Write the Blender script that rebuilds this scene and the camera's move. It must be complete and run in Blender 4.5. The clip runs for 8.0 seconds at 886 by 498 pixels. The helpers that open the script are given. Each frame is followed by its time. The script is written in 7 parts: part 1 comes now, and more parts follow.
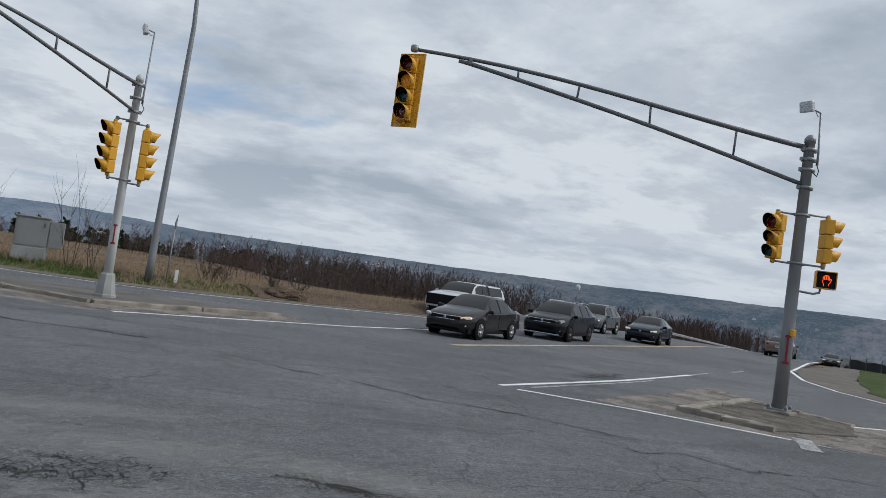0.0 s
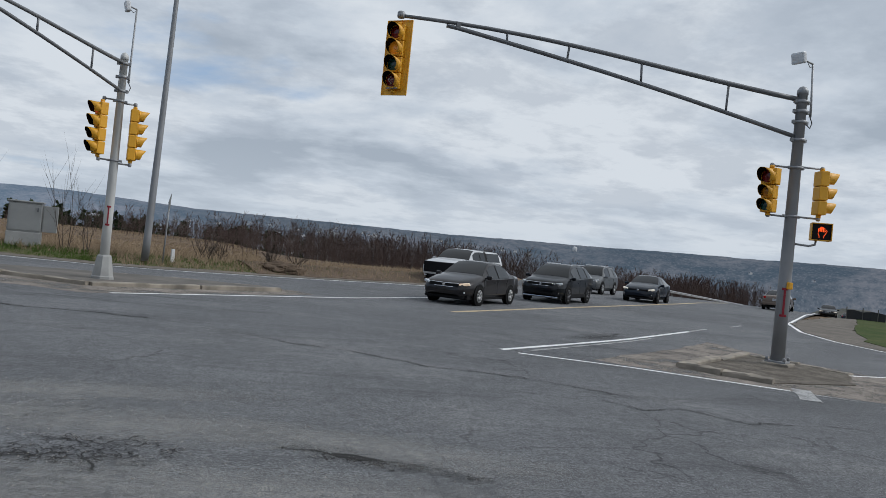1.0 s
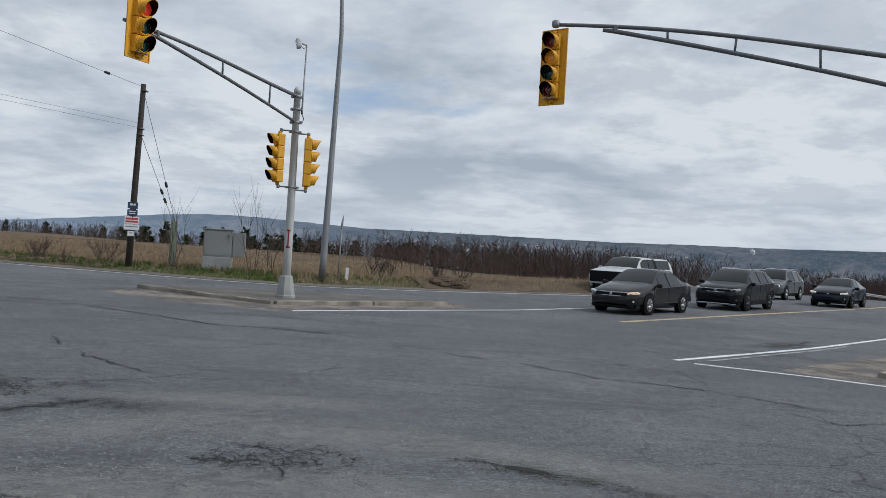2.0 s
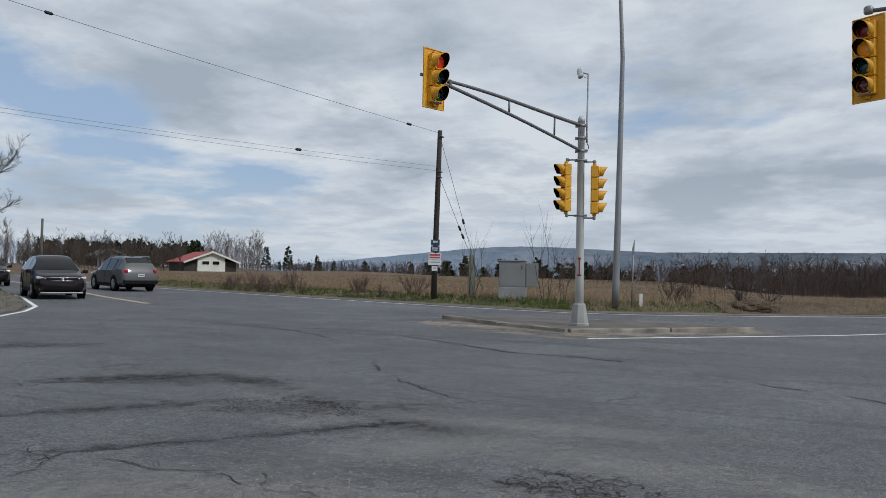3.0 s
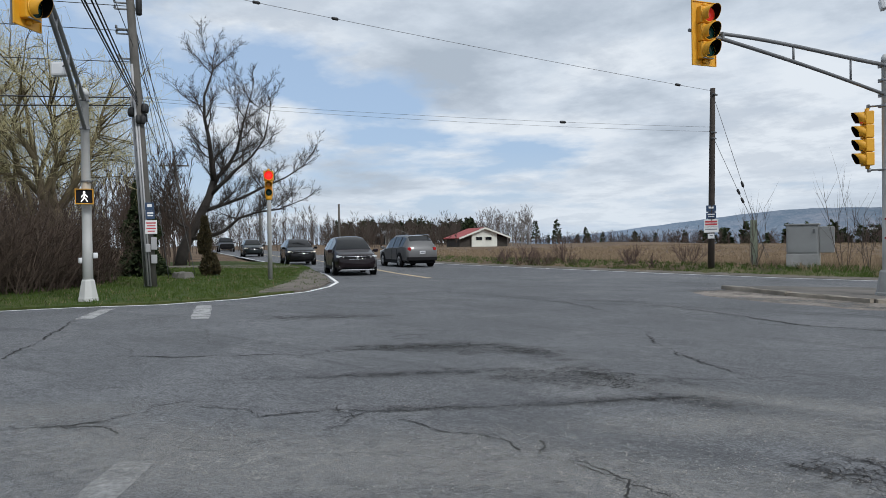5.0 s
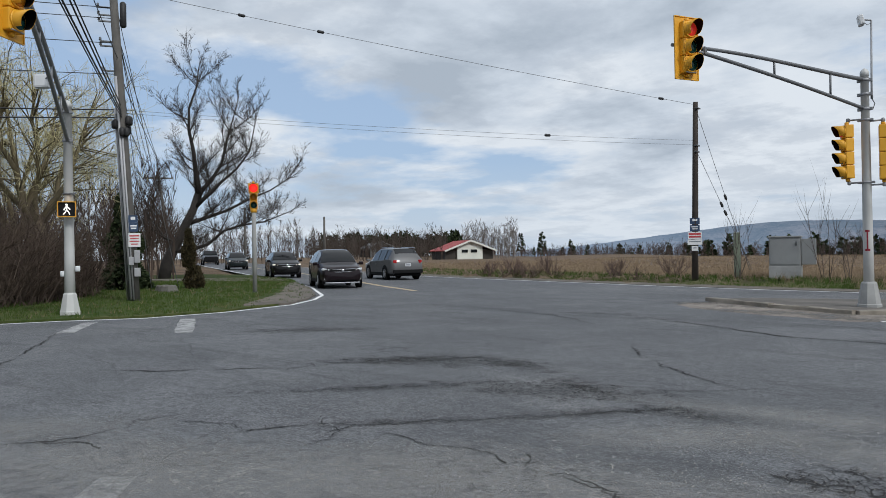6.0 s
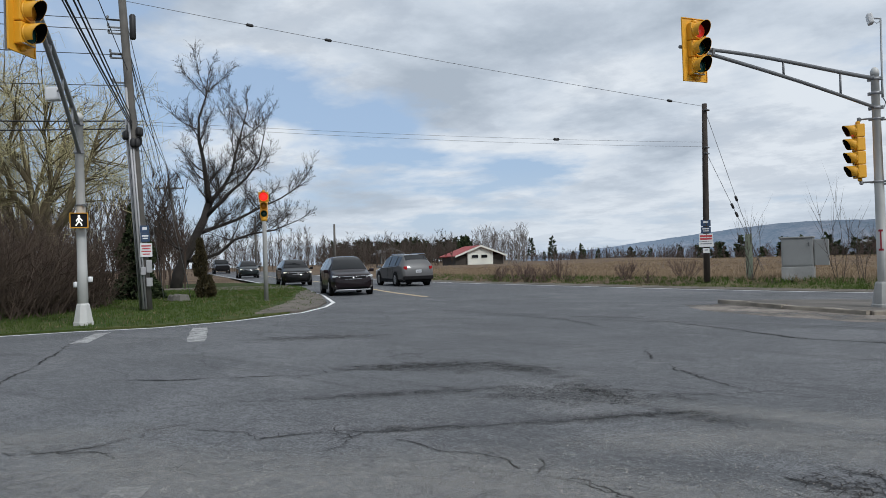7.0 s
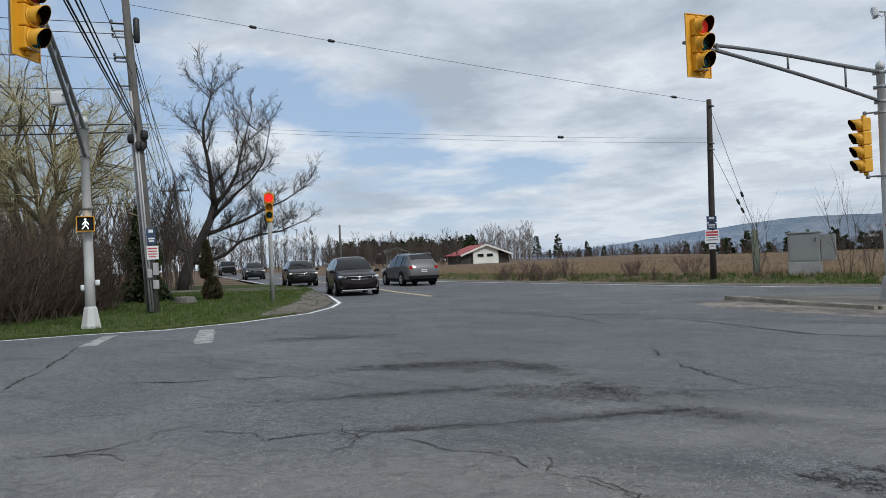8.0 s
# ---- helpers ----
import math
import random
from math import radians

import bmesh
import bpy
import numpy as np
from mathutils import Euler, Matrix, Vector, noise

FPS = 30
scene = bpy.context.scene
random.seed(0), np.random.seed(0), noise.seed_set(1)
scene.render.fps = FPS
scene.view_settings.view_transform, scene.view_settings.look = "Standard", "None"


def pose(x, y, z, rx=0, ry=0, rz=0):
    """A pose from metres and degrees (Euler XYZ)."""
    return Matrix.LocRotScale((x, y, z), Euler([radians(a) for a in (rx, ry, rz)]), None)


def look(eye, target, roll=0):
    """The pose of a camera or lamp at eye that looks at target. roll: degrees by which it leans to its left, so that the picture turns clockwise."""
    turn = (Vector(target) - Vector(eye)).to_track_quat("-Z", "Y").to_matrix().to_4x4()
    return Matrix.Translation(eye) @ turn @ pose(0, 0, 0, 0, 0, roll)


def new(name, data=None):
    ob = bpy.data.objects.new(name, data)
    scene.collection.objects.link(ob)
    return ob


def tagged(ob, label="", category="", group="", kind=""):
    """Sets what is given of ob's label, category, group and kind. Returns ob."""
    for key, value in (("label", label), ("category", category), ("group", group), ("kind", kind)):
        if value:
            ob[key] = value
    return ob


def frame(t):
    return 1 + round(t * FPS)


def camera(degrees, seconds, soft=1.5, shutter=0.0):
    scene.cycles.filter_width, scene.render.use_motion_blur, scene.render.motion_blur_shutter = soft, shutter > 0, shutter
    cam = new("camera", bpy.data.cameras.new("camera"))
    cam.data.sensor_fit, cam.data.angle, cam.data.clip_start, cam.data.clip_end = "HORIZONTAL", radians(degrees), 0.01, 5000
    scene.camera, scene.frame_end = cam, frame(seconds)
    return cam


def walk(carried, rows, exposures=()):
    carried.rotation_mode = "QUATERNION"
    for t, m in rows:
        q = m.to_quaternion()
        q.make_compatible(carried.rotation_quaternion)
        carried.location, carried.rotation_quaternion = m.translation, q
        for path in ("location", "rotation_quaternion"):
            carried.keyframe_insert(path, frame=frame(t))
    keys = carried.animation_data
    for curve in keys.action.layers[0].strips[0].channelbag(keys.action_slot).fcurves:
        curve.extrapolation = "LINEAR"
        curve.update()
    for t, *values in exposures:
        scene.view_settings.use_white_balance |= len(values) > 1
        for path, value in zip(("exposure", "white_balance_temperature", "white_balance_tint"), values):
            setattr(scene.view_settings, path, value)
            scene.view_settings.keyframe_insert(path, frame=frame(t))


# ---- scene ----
cam = camera(61.3, 8.0, soft=0.6)
# the camera turns where it stands; seconds, yaw, pitch, roll
EYE = (0.085, -0.050, 1.545)
PATH = [
    (0.0, -13.48, 2.91, -8.06),
    (0.5, -15.73, 1.40, -6.97),
    (1.0, -13.70, 0.46, -5.65),
    (1.2, -12.25, 0.24, -5.23),
    (2.3, 4.79, 0.63, -2.63),
    (2.5, 9.12, 1.06, -2.12),
    (3.0, 20.91, 1.63, -1.00),
    (3.5, 33.62, 0.83, -0.14),
    (4.0, 41.62, -0.56, 1.06),
    (4.5, 42.43, -0.81, 1.11),
    (4.7, 42.05, -0.74, 1.04),
    (5.8, 40.16, 0.22, 1.00),
    (6.0, 40.19, 0.43, 1.03),
    (6.5, 40.56, 0.70, 1.40),
    (7.0, 40.98, 0.89, 1.83),
    (7.5, 41.27, 0.90, 2.19),
    (8.0, 41.41, 0.85, 2.48),
]
walk(cam, [(t, pose(*EYE, 90 + pitch, roll, yaw)) for t, yaw, pitch, roll in PATH],
     exposures=[(0.0, -0.18), (1.0, -0.14), (2.5, -0.14), (3.0, -0.2), (3.5, -0.08), (4.5, 0.08), (6.0, 0.0), (8.0, 0.0)])

# ---- world and light ----
SUN_FROM = Vector((0.85, -0.15, 0.80)).normalized()
world = bpy.data.worlds.new("sky")
scene.world = world
world.use_nodes = True
wn, wl = world.node_tree.nodes, world.node_tree.links
wn.clear()


def wnode(kind, **props):
    n = wn.new(kind)
    for key, value in props.items():
        setattr(n, key, value)
    return n


def wmath(op, a, b=0.0, clamp=False):
    n = wn.new("ShaderNodeMath")
    n.operation, n.use_clamp = op, clamp
    for i, v in enumerate((a, b)):
        if isinstance(v, (int, float)):
            n.inputs[i].default_value = v
        else:
            wl.new(v, n.inputs[i])
    return n.outputs[0]


wcoord = wnode("ShaderNodeTexCoord")
wsep = wnode("ShaderNodeSeparateXYZ")
wl.new(wcoord.outputs["Generated"], wsep.inputs[0])
# clouds lie on a flat deck: project the direction on it
up = wmath("MAXIMUM", wmath("ADD", wsep.outputs[2], 0.16), 0.02)
cx = wmath("DIVIDE", wsep.outputs[0], up)
cy = wmath("DIVIDE", wsep.outputs[1], up)
comb = wnode("ShaderNodeCombineXYZ")
wl.new(cx, comb.inputs[0])
wl.new(cy, comb.inputs[1])


def cloud_noise(scale, detail, rough, offset):
    m = wnode("ShaderNodeMapping")
    m.inputs["Location"].default_value = offset
    wl.new(comb.outputs[0], m.inputs[0])
    n = wnode("ShaderNodeTexNoise")
    n.inputs["Scale"].default_value = scale
    n.inputs["Detail"].default_value = detail
    n.inputs["Roughness"].default_value = rough
    n.inputs["Distortion"].default_value = 0.12
    wl.new(m.outputs[0], n.inputs["Vector"])
    return n.outputs["Fac"]


def wramp(fac, stops):
    r = wnode("ShaderNodeValToRGB")
    while len(r.color_ramp.elements) < len(stops):
        r.color_ramp.elements.new(0.5)
    for e, (p, c) in zip(r.color_ramp.elements, stops):
        e.position, e.color = p, (*c, 1)
    wl.new(fac, r.inputs[0])
    return r.outputs[0]


def wmix(fac, a, b):
    m = wnode("ShaderNodeMix", data_type="RGBA")
    if isinstance(fac, (int, float)):
        m.inputs[0].default_value = fac
    else:
        wl.new(fac, m.inputs[0])
    for i, v in ((6, a), (7, b)):
        if isinstance(v, tuple):
            m.inputs[i].default_value = (*v, 1)
        else:
            wl.new(v, m.inputs[i])
    return m.outputs[2]


sky = wnode("ShaderNodeTexSky", sky_type="NISHITA", sun_disc=False)
sky.sun_elevation = math.asin(SUN_FROM.z)
sky.sun_rotation = math.atan2(SUN_FROM.x, SUN_FROM.y)
sky.dust_density, sky.altitude = 1.2, 100
cover = cloud_noise(0.80, 9, 0.56, (3.1, 1.7, 0))
body = cloud_noise(0.95, 9, 0.58, (7.3, 4.2, 2.0))
# the deck is closed towards +x and broken towards -x
side = wmath("ADD", wmath("MULTIPLY", wsep.outputs[0], 0.26), 0.115)
mask = wramp(wmath("ADD", cover, side), [(0.37, (0, 0, 0)), (0.46, (1, 1, 1))])
tint = wramp(body, [(0.36, (4.5, 5.25, 6.2)), (0.46, (6.5, 7.3, 8.3)), (0.55, (8.1, 8.75, 9.5))])
puff = cloud_noise(2.6, 9, 0.62, (1.3, 8.2, 4.0))
tint = wmix(wmath("MULTIPLY", wramp(puff, [(0.40, (1, 1, 1)), (0.52, (0, 0, 0))]), 0.46), tint, (4.6, 5.3, 6.3))
low = wramp(wsep.outputs[2], [(0.0, (1, 1, 1)), (0.12, (0, 0, 0))])
skyblue = wmix(0.70, sky.outputs[0], (4.6, 6.3, 8.9))
deck = wmix(mask, skyblue, tint)
haze = wmix(wmath("MULTIPLY", low, 0.55), deck, (6.9, 7.75, 8.7))
bg = wnode("ShaderNodeBackground")
bg.inputs[1].default_value = 0.090
wl.new(haze, bg.inputs[0])
wout = wnode("ShaderNodeOutputWorld")
wl.new(bg.outputs[0], wout.inputs[0])

sun = new("sun", bpy.data.lights.new("sun", "SUN"))
sun.data.energy, sun.data.angle, sun.data.color = 2.2, radians(14), (0.97, 0.98, 0.98)
sun.matrix_world = look(SUN_FROM * 50, (0, 0, 0))

# ---- materials ----
class Mat:
    """A small builder for node materials in object-independent, real-world space."""

    def __init__(self, name, rough=0.7, metal=0.0, spec=0.5):
        self.m = bpy.data.materials.new(name)
        self.m.use_nodes = True
        self.n, self.l = self.m.node_tree.nodes, self.m.node_tree.links
        self.b = self.n["Principled BSDF"]
        self.b.inputs["Roughness"].default_value = rough
        self.b.inputs["Metallic"].default_value = metal
        self.b.inputs["Specular IOR Level"].default_value = spec
        self.geo = self.n.new("ShaderNodeNewGeometry")
        self.pos = self.geo.outputs["Position"]

    def put(self, node, i, v):
        if isinstance(v, (int, float)):
            node.inputs[i].default_value = v
        elif isinstance(v, tuple):
            node.inputs[i].default_value = (*v, 1) if len(v) == 3 and node.inputs[i].type == "RGBA" else v
        else:
            self.l.new(v, node.inputs[i])

    def scaled(self, sx, sy, sz, off=(0, 0, 0), rot=0.0, src=None):
        m = self.n.new("ShaderNodeMapping")
        m.inputs["Scale"].default_value = (sx, sy, sz)
        m.inputs["Location"].default_value = off
        m.inputs["Rotation"].default_value = (0, 0, rot)
        self.l.new(src or self.pos, m.inputs[0])
        return m.outputs[0]

    def noise(self, scale, detail=4, rough=0.55, vec=None, dist=0.0):
        n = self.n.new("ShaderNodeTexNoise")
        n.inputs["Scale"].default_value = scale
        n.inputs["Detail"].default_value = detail
        n.inputs["Roughness"].default_value = rough
        n.inputs["Distortion"].default_value = dist
        self.l.new(vec or self.pos, n.inputs["Vector"])
        return n.outputs["Fac"]

    def voronoi(self, scale, feature="F1", vec=None, rand=1.0):
        n = self.n.new("ShaderNodeTexVoronoi")
        n.feature = feature
        n.inputs["Scale"].default_value = scale
        n.inputs["Randomness"].default_value = rand
        self.l.new(vec or self.pos, n.inputs["Vector"])
        return n.outputs["Distance"]

    def math(self, op, a, b=0.0, clamp=False):
        n = self.n.new("ShaderNodeMath")
        n.operation, n.use_clamp = op, clamp
        self.put(n, 0, a)
        self.put(n, 1, b)
        return n.outputs[0]

    def ramp(self, fac, stops):
        r = self.n.new("ShaderNodeValToRGB")
        while len(r.color_ramp.elements) < len(stops):
            r.color_ramp.elements.new(0.5)
        for e, (p, c) in zip(r.color_ramp.elements, stops):
            e.position = p
            e.color = (c, c, c, 1) if isinstance(c, (int, float)) else (*c, 1)
        self.l.new(fac, r.inputs[0])
        return r.outputs[0]

    def mix(self, fac, a, b, blend="MIX"):
        m = self.n.new("ShaderNodeMix")
        m.data_type, m.blend_type = "RGBA", blend
        self.put(m, 0, fac)
        self.put(m, 6, a)
        self.put(m, 7, b)
        return m.outputs[2]

    def random(self):
        return self.n.new("ShaderNodeObjectInfo").outputs["Random"]

    def island(self):
        return self.geo.outputs["Random Per Island"]

    def color(self, c):
        self.put(self.b, "Base Color", c)
        return self

    def rough(self, v):
        self.put(self.b, "Roughness", v)
        return self

    def bump(self, height, strength=0.3, distance=0.01):
        n = self.n.new("ShaderNodeBump")
        n.inputs["Strength"].default_value = strength
        n.inputs["Distance"].default_value = distance
        self.l.new(height, n.inputs["Height"])
        self.l.new(n.outputs[0], self.b.inputs["Normal"])
        return self

    def emit(self, c, strength):
        self.b.inputs["Emission Color"].default_value = (*c, 1)
        self.b.inputs["Emission Strength"].default_value = strength
        return self


def plain(name, c, rough=0.6, metal=0.0, vary=0.25, scale=6.0, bump=0.15, spec=0.5):
    """A worn single-coloured surface: broad stains and fine grain."""
    q = Mat(name, rough, metal, spec)
    broad, fine = q.noise(scale * 0.35, 4, 0.6), q.noise(scale * 9, 3, 0.6)
    dark = tuple(v * (1 - vary) for v in c)
    lite = tuple(min(1, v * (1 + vary * 0.5)) for v in c)
    col = q.mix(q.ramp(broad, [(0.32, 0.0), (0.68, 1.0)]), dark, lite)
    q.color(q.mix(q.math("MULTIPLY", fine, 0.25), col, dark))
    q.rough(q.math("ADD", q.math("MULTIPLY", broad, 0.2), rough - 0.1))
    if bump:
        q.bump(fine, bump, 0.004)
    return q.m


def asphalt_material():
    q = Mat("asphalt", 0.86, 0, 0.35)
    vec = q.scaled(1, 1, 0)
    lane = q.noise(0.13, 6, 0.62, vec, 0.7)
    patch = q.noise(0.55, 7, 0.70, vec, 0.5)
    streak = q.noise(0.5, 7, 0.68, q.scaled(0.35, 1.6, 0, (2, 5, 0), 0.5), 0.9)
    track = q.noise(0.42, 7, 0.70, q.scaled(0.5, 1.5, 0, (7, 1, 0), -0.62), 1.0)
    grain = q.noise(42, 3, 0.75, vec)
    stone = q.voronoi(80, "F1", vec)
    mott = q.noise(7, 8, 0.82, vec)
    clot = q.noise(21, 5, 0.80, vec)
    base = q.mix(q.ramp(lane, [(0.38, 0.0), (0.62, 1.0)]), (0.109, 0.112, 0.121), (0.191, 0.196, 0.206))
    base = q.mix(q.ramp(patch, [(0.38, 0.55), (0.60, 0.0)]), base, (0.086, 0.090, 0.097))
    base = q.mix(q.ramp(streak, [(0.52, 0.0), (0.68, 0.85)]), base, (0.054, 0.056, 0.061))
    base = q.mix(q.ramp(track, [(0.54, 0.0), (0.70, 0.7)]), base, (0.061, 0.064, 0.069))
    worn = q.ramp(q.noise(0.32, 8, 0.76, q.scaled(1, 1, 0, (9, 3, 0)), 0.3), [(0.53, 0.0), (0.64, 0.7)])
    base = q.mix(worn, base, (0.216, 0.216, 0.219))
    base = q.mix(q.ramp(mott, [(0.40, 0.62), (0.52, 0.0)]), base, (0.054, 0.056, 0.061))
    base = q.mix(q.ramp(mott, [(0.53, 0.0), (0.68, 0.5)]), base, (0.222, 0.226, 0.233))
    base = q.mix(q.ramp(clot, [(0.40, 0.55), (0.50, 0.0)]), base, (0.043, 0.044, 0.047))
    base = q.mix(q.ramp(clot, [(0.56, 0.0), (0.68, 0.5)]), base, (0.255, 0.260, 0.268))
    base = q.mix(q.ramp(grain, [(0.42, 0.66), (0.56, 0.0)]), base, (0.029, 0.030, 0.032))
    base = q.mix(q.ramp(stone, [(0.14, 0.7), (0.34, 0.0)]), base, (0.272, 0.277, 0.286))
    chip = q.voronoi(30, "F1", vec)
    base = q.mix(q.ramp(chip, [(0.10, 0.75), (0.17, 0.0)]), base, (0.346, 0.349, 0.357))
    # hairline cracks in broken-up patches
    warp = q.n.new("ShaderNodeVectorMath")
    warp.operation = "ADD"
    q.l.new(vec, warp.inputs[0])
    nz = q.n.new("ShaderNodeTexNoise")
    nz.inputs["Scale"].default_value, nz.inputs["Detail"].default_value = 1.1, 5
    q.l.new(vec, nz.inputs["Vector"])
    q.l.new(nz.outputs["Color"], warp.inputs[1])
    edge = q.voronoi(0.42, "DISTANCE_TO_EDGE", warp.outputs[0])
    where = q.ramp(q.noise(0.16, 4, 0.6, q.scaled(1, 1, 0, (4, 8, 0))), [(0.47, 0.0), (0.58, 1.0)])
    line = q.ramp(edge, [(0.0, 1.0), (0.008, 0.0)])
    crack = q.math("MULTIPLY", q.math("MULTIPLY", line, where), 0.7)
    base = q.mix(crack, base, (0.018, 0.018, 0.019))
    q.color(base)
    h = q.math("SUBTRACT", q.math("ADD", grain, q.math("MULTIPLY", stone, 0.6)), q.math("MULTIPLY", crack, 3.0))
    q.bump(h, 0.55, 0.006)
    return q.m


def ground_material():
    """Road verge grass near by, stubble field behind, forest on the hills."""
    q = Mat("ground", 0.95, 0, 0.15)
    vec = q.scaled(1, 1, 0)
    sep = q.n.new("ShaderNodeSeparateXYZ")
    q.l.new(q.pos, sep.inputs[0])
    broad, mid, fine = q.noise(0.09, 5, 0.6, vec), q.noise(0.8, 5, 0.65, vec), q.noise(14, 4, 0.7, vec)
    grass = q.mix(q.ramp(mid, [(0.35, 0.0), (0.65, 1.0)]), (0.070, 0.080, 0.032), (0.150, 0.128, 0.074))
    straw = q.mix(q.ramp(mid, [(0.3, 0.0), (0.7, 1.0)]), (0.13, 0.090, 0.060), (0.29, 0.215, 0.145))
    straw = q.mix(q.ramp(broad, [(0.42, 0.6), (0.58, 0.0)]), straw, (0.15, 0.10, 0.065))
    rows = q.noise(1.0, 3, 0.6, q.scaled(0.05, 1.1, 0, (0, 0, 0), 0.25), 0.3)
    straw = q.mix(q.ramp(rows, [(0.42, 0.7), (0.58, 0.0)]), straw, (0.085, 0.056, 0.038))
    straw = q.mix(q.ramp(q.noise(3.5, 5, 0.7, vec), [(0.42, 0.6), (0.55, 0.0)]), straw, (0.09, 0.062, 0.043))
    dist = q.n.new("ShaderNodeVectorMath")
    dist.operation = "LENGTH"
    q.l.new(vec, dist.inputs[0])
    rad = dist.outputs["Value"]
    edge = q.math("ADD", rad, q.math("MULTIPLY", q.noise(0.3, 3, 0.6, vec), 6.0))
    near = q.mix(q.ramp(q.math("DIVIDE", edge, 100.0), [(0.345, 0.0), (0.375, 1.0)]), grass, straw)
    canopy = q.noise(0.0065, 8, 0.72, vec)
    spots = q.voronoi(0.035, "F1", vec)
    forest = q.mix(q.ramp(canopy, [(0.38, 0.0), (0.62, 1.0)]), (0.045, 0.052, 0.050), (0.115, 0.098, 0.082))
    forest = q.mix(q.ramp(spots, [(0.15, 0.45), (0.6, 0.0)]), forest, (0.030, 0.045, 0.036))
    fields = q.ramp(q.noise(0.0032, 3, 0.5, q.scaled(1, 1, 0, (500, 900, 0))), [(0.68, 0.0), (0.71, 0.6)])
    forest = q.mix(fields, forest, (0.19, 0.16, 0.11))
    base = q.mix(q.ramp(q.math("DIVIDE", rad, 1000.0), [(0.17, 0.0), (0.26, 1.0)]), near, forest)
    base = q.mix(q.math("MULTIPLY", q.ramp(fine, [(0.35, 0.5), (0.6, 0.0)]), 0.5), base, (0.04, 0.035, 0.02))
    q.color(base)
    q.bump(q.math("ADD", fine, mid), 0.7, 0.06)
    return q.m


def hazed_hill_material():
    """Leafless woods, conifers and a few clearings; the haze of several kilometres is painted in as bluish colour and
    glow.
    """
    q = Mat("far_hills", 1.0, 0, 0.0)
    sep = q.n.new("ShaderNodeSeparateXYZ")
    q.l.new(q.pos, sep.inputs[0])
    comb = q.n.new("ShaderNodeCombineXYZ")
    # stands of trees follow the bearing round the valley and the height on the slope
    bearing = q.math("ARCTAN2", sep.outputs[0], sep.outputs[1])
    q.l.new(q.math("MULTIPLY", bearing, 2600.0), comb.inputs[0])
    q.l.new(q.math("MULTIPLY", sep.outputs[2], 2.2), comb.inputs[2])
    vec = comb.outputs[0]
    stand = q.noise(0.0042, 7, 0.72, vec, 0.4)
    clump = q.noise(0.028, 6, 0.75, vec)
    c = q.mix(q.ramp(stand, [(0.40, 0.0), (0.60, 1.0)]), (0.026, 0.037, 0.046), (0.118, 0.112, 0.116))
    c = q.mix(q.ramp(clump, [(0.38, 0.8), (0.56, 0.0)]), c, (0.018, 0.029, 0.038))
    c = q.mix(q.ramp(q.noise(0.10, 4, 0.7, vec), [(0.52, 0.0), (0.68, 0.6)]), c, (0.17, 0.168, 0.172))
    f = q.ramp(q.noise(0.0055, 3, 0.5, q.scaled(1, 1, 1.5, (500, 900, 0), 0, vec)), [(0.68, 0.0), (0.71, 0.6)])
    c = q.mix(f, c, (0.27, 0.25, 0.21))
    q.color(c)
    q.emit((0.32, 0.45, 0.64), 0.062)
    # the ridge draws away towards -x, so the glow painted for haze grows there
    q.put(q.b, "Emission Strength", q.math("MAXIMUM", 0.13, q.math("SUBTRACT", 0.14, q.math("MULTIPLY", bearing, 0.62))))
    return q.m


def paint_material(name, c, wear):
    """Road paint, rubbed away down to the asphalt."""
    q = Mat(name, 0.75)
    rub = q.noise(3.2, 7, 0.75, q.scaled(1, 1, 0))
    spot = q.noise(26, 4, 0.7, q.scaled(1, 1, 0))
    a = q.ramp(q.math("ADD", q.math("MULTIPLY", rub, 0.6), q.math("MULTIPLY", spot, 0.4)), [(wear - 0.07, 1.0), (wear + 0.07, 0.0)])
    q.color(q.mix(a, c, (0.085, 0.085, 0.086)))
    q.bump(spot, 0.3, 0.004)
    return q.m


M = {}
M["asphalt"] = asphalt_material()
M["ground"] = ground_material()
M["far_hills"] = hazed_hill_material()
M["white_paint"] = paint_material("white_paint", (0.72, 0.72, 0.71), 0.40)
M["faded_paint"] = paint_material("faded_white_paint", (0.37, 0.37, 0.365), 0.485)
M["ghost_paint"] = paint_material("scrubbed_white_paint", (0.30, 0.30, 0.295), 0.50)
M["yellow_paint"] = paint_material("yellow_paint", (0.56, 0.43, 0.25), 0.46)
M["kerb"] = plain("old_concrete", (0.285, 0.250, 0.205), 0.9, 0, 0.55, 4, 0.6)
M["dirt"] = plain("gravel_dirt", (0.125, 0.112, 0.098), 0.95, 0, 0.45, 3, 0.8)
M["galvanised"] = plain("galvanised_steel", (0.27, 0.275, 0.285), 0.55, 0.4, 0.18, 3, 0.08)
M["arm_steel"] = plain("grey_arm_steel", (0.150, 0.155, 0.163), 0.55, 0.3, 0.18, 3, 0.06)
M["white_pole"] = plain("weathered_white_pole", (0.50, 0.50, 0.485), 0.6, 0.1, 0.15, 3, 0.08)
M["dark_steel"] = plain("dark_steel", (0.13, 0.135, 0.14), 0.5, 0.4, 0.2, 3, 0.05)
M["signal_yellow"] = plain("signal_yellow", (0.70, 0.34, 0.016), 0.5, 0, 0.10, 4, 0.04)
M["black"] = plain("matt_black", (0.010, 0.010, 0.011), 0.7, 0, 0.2, 5, 0.03, 0.12)
M["wood_pole"] = plain("dark_weathered_wood", (0.046, 0.036, 0.030), 0.9, 0, 0.4, 5, 0.6)
M["grey_wood"] = plain("grey_weathered_wood", (0.115, 0.108, 0.098), 0.9, 0, 0.35, 5, 0.6)
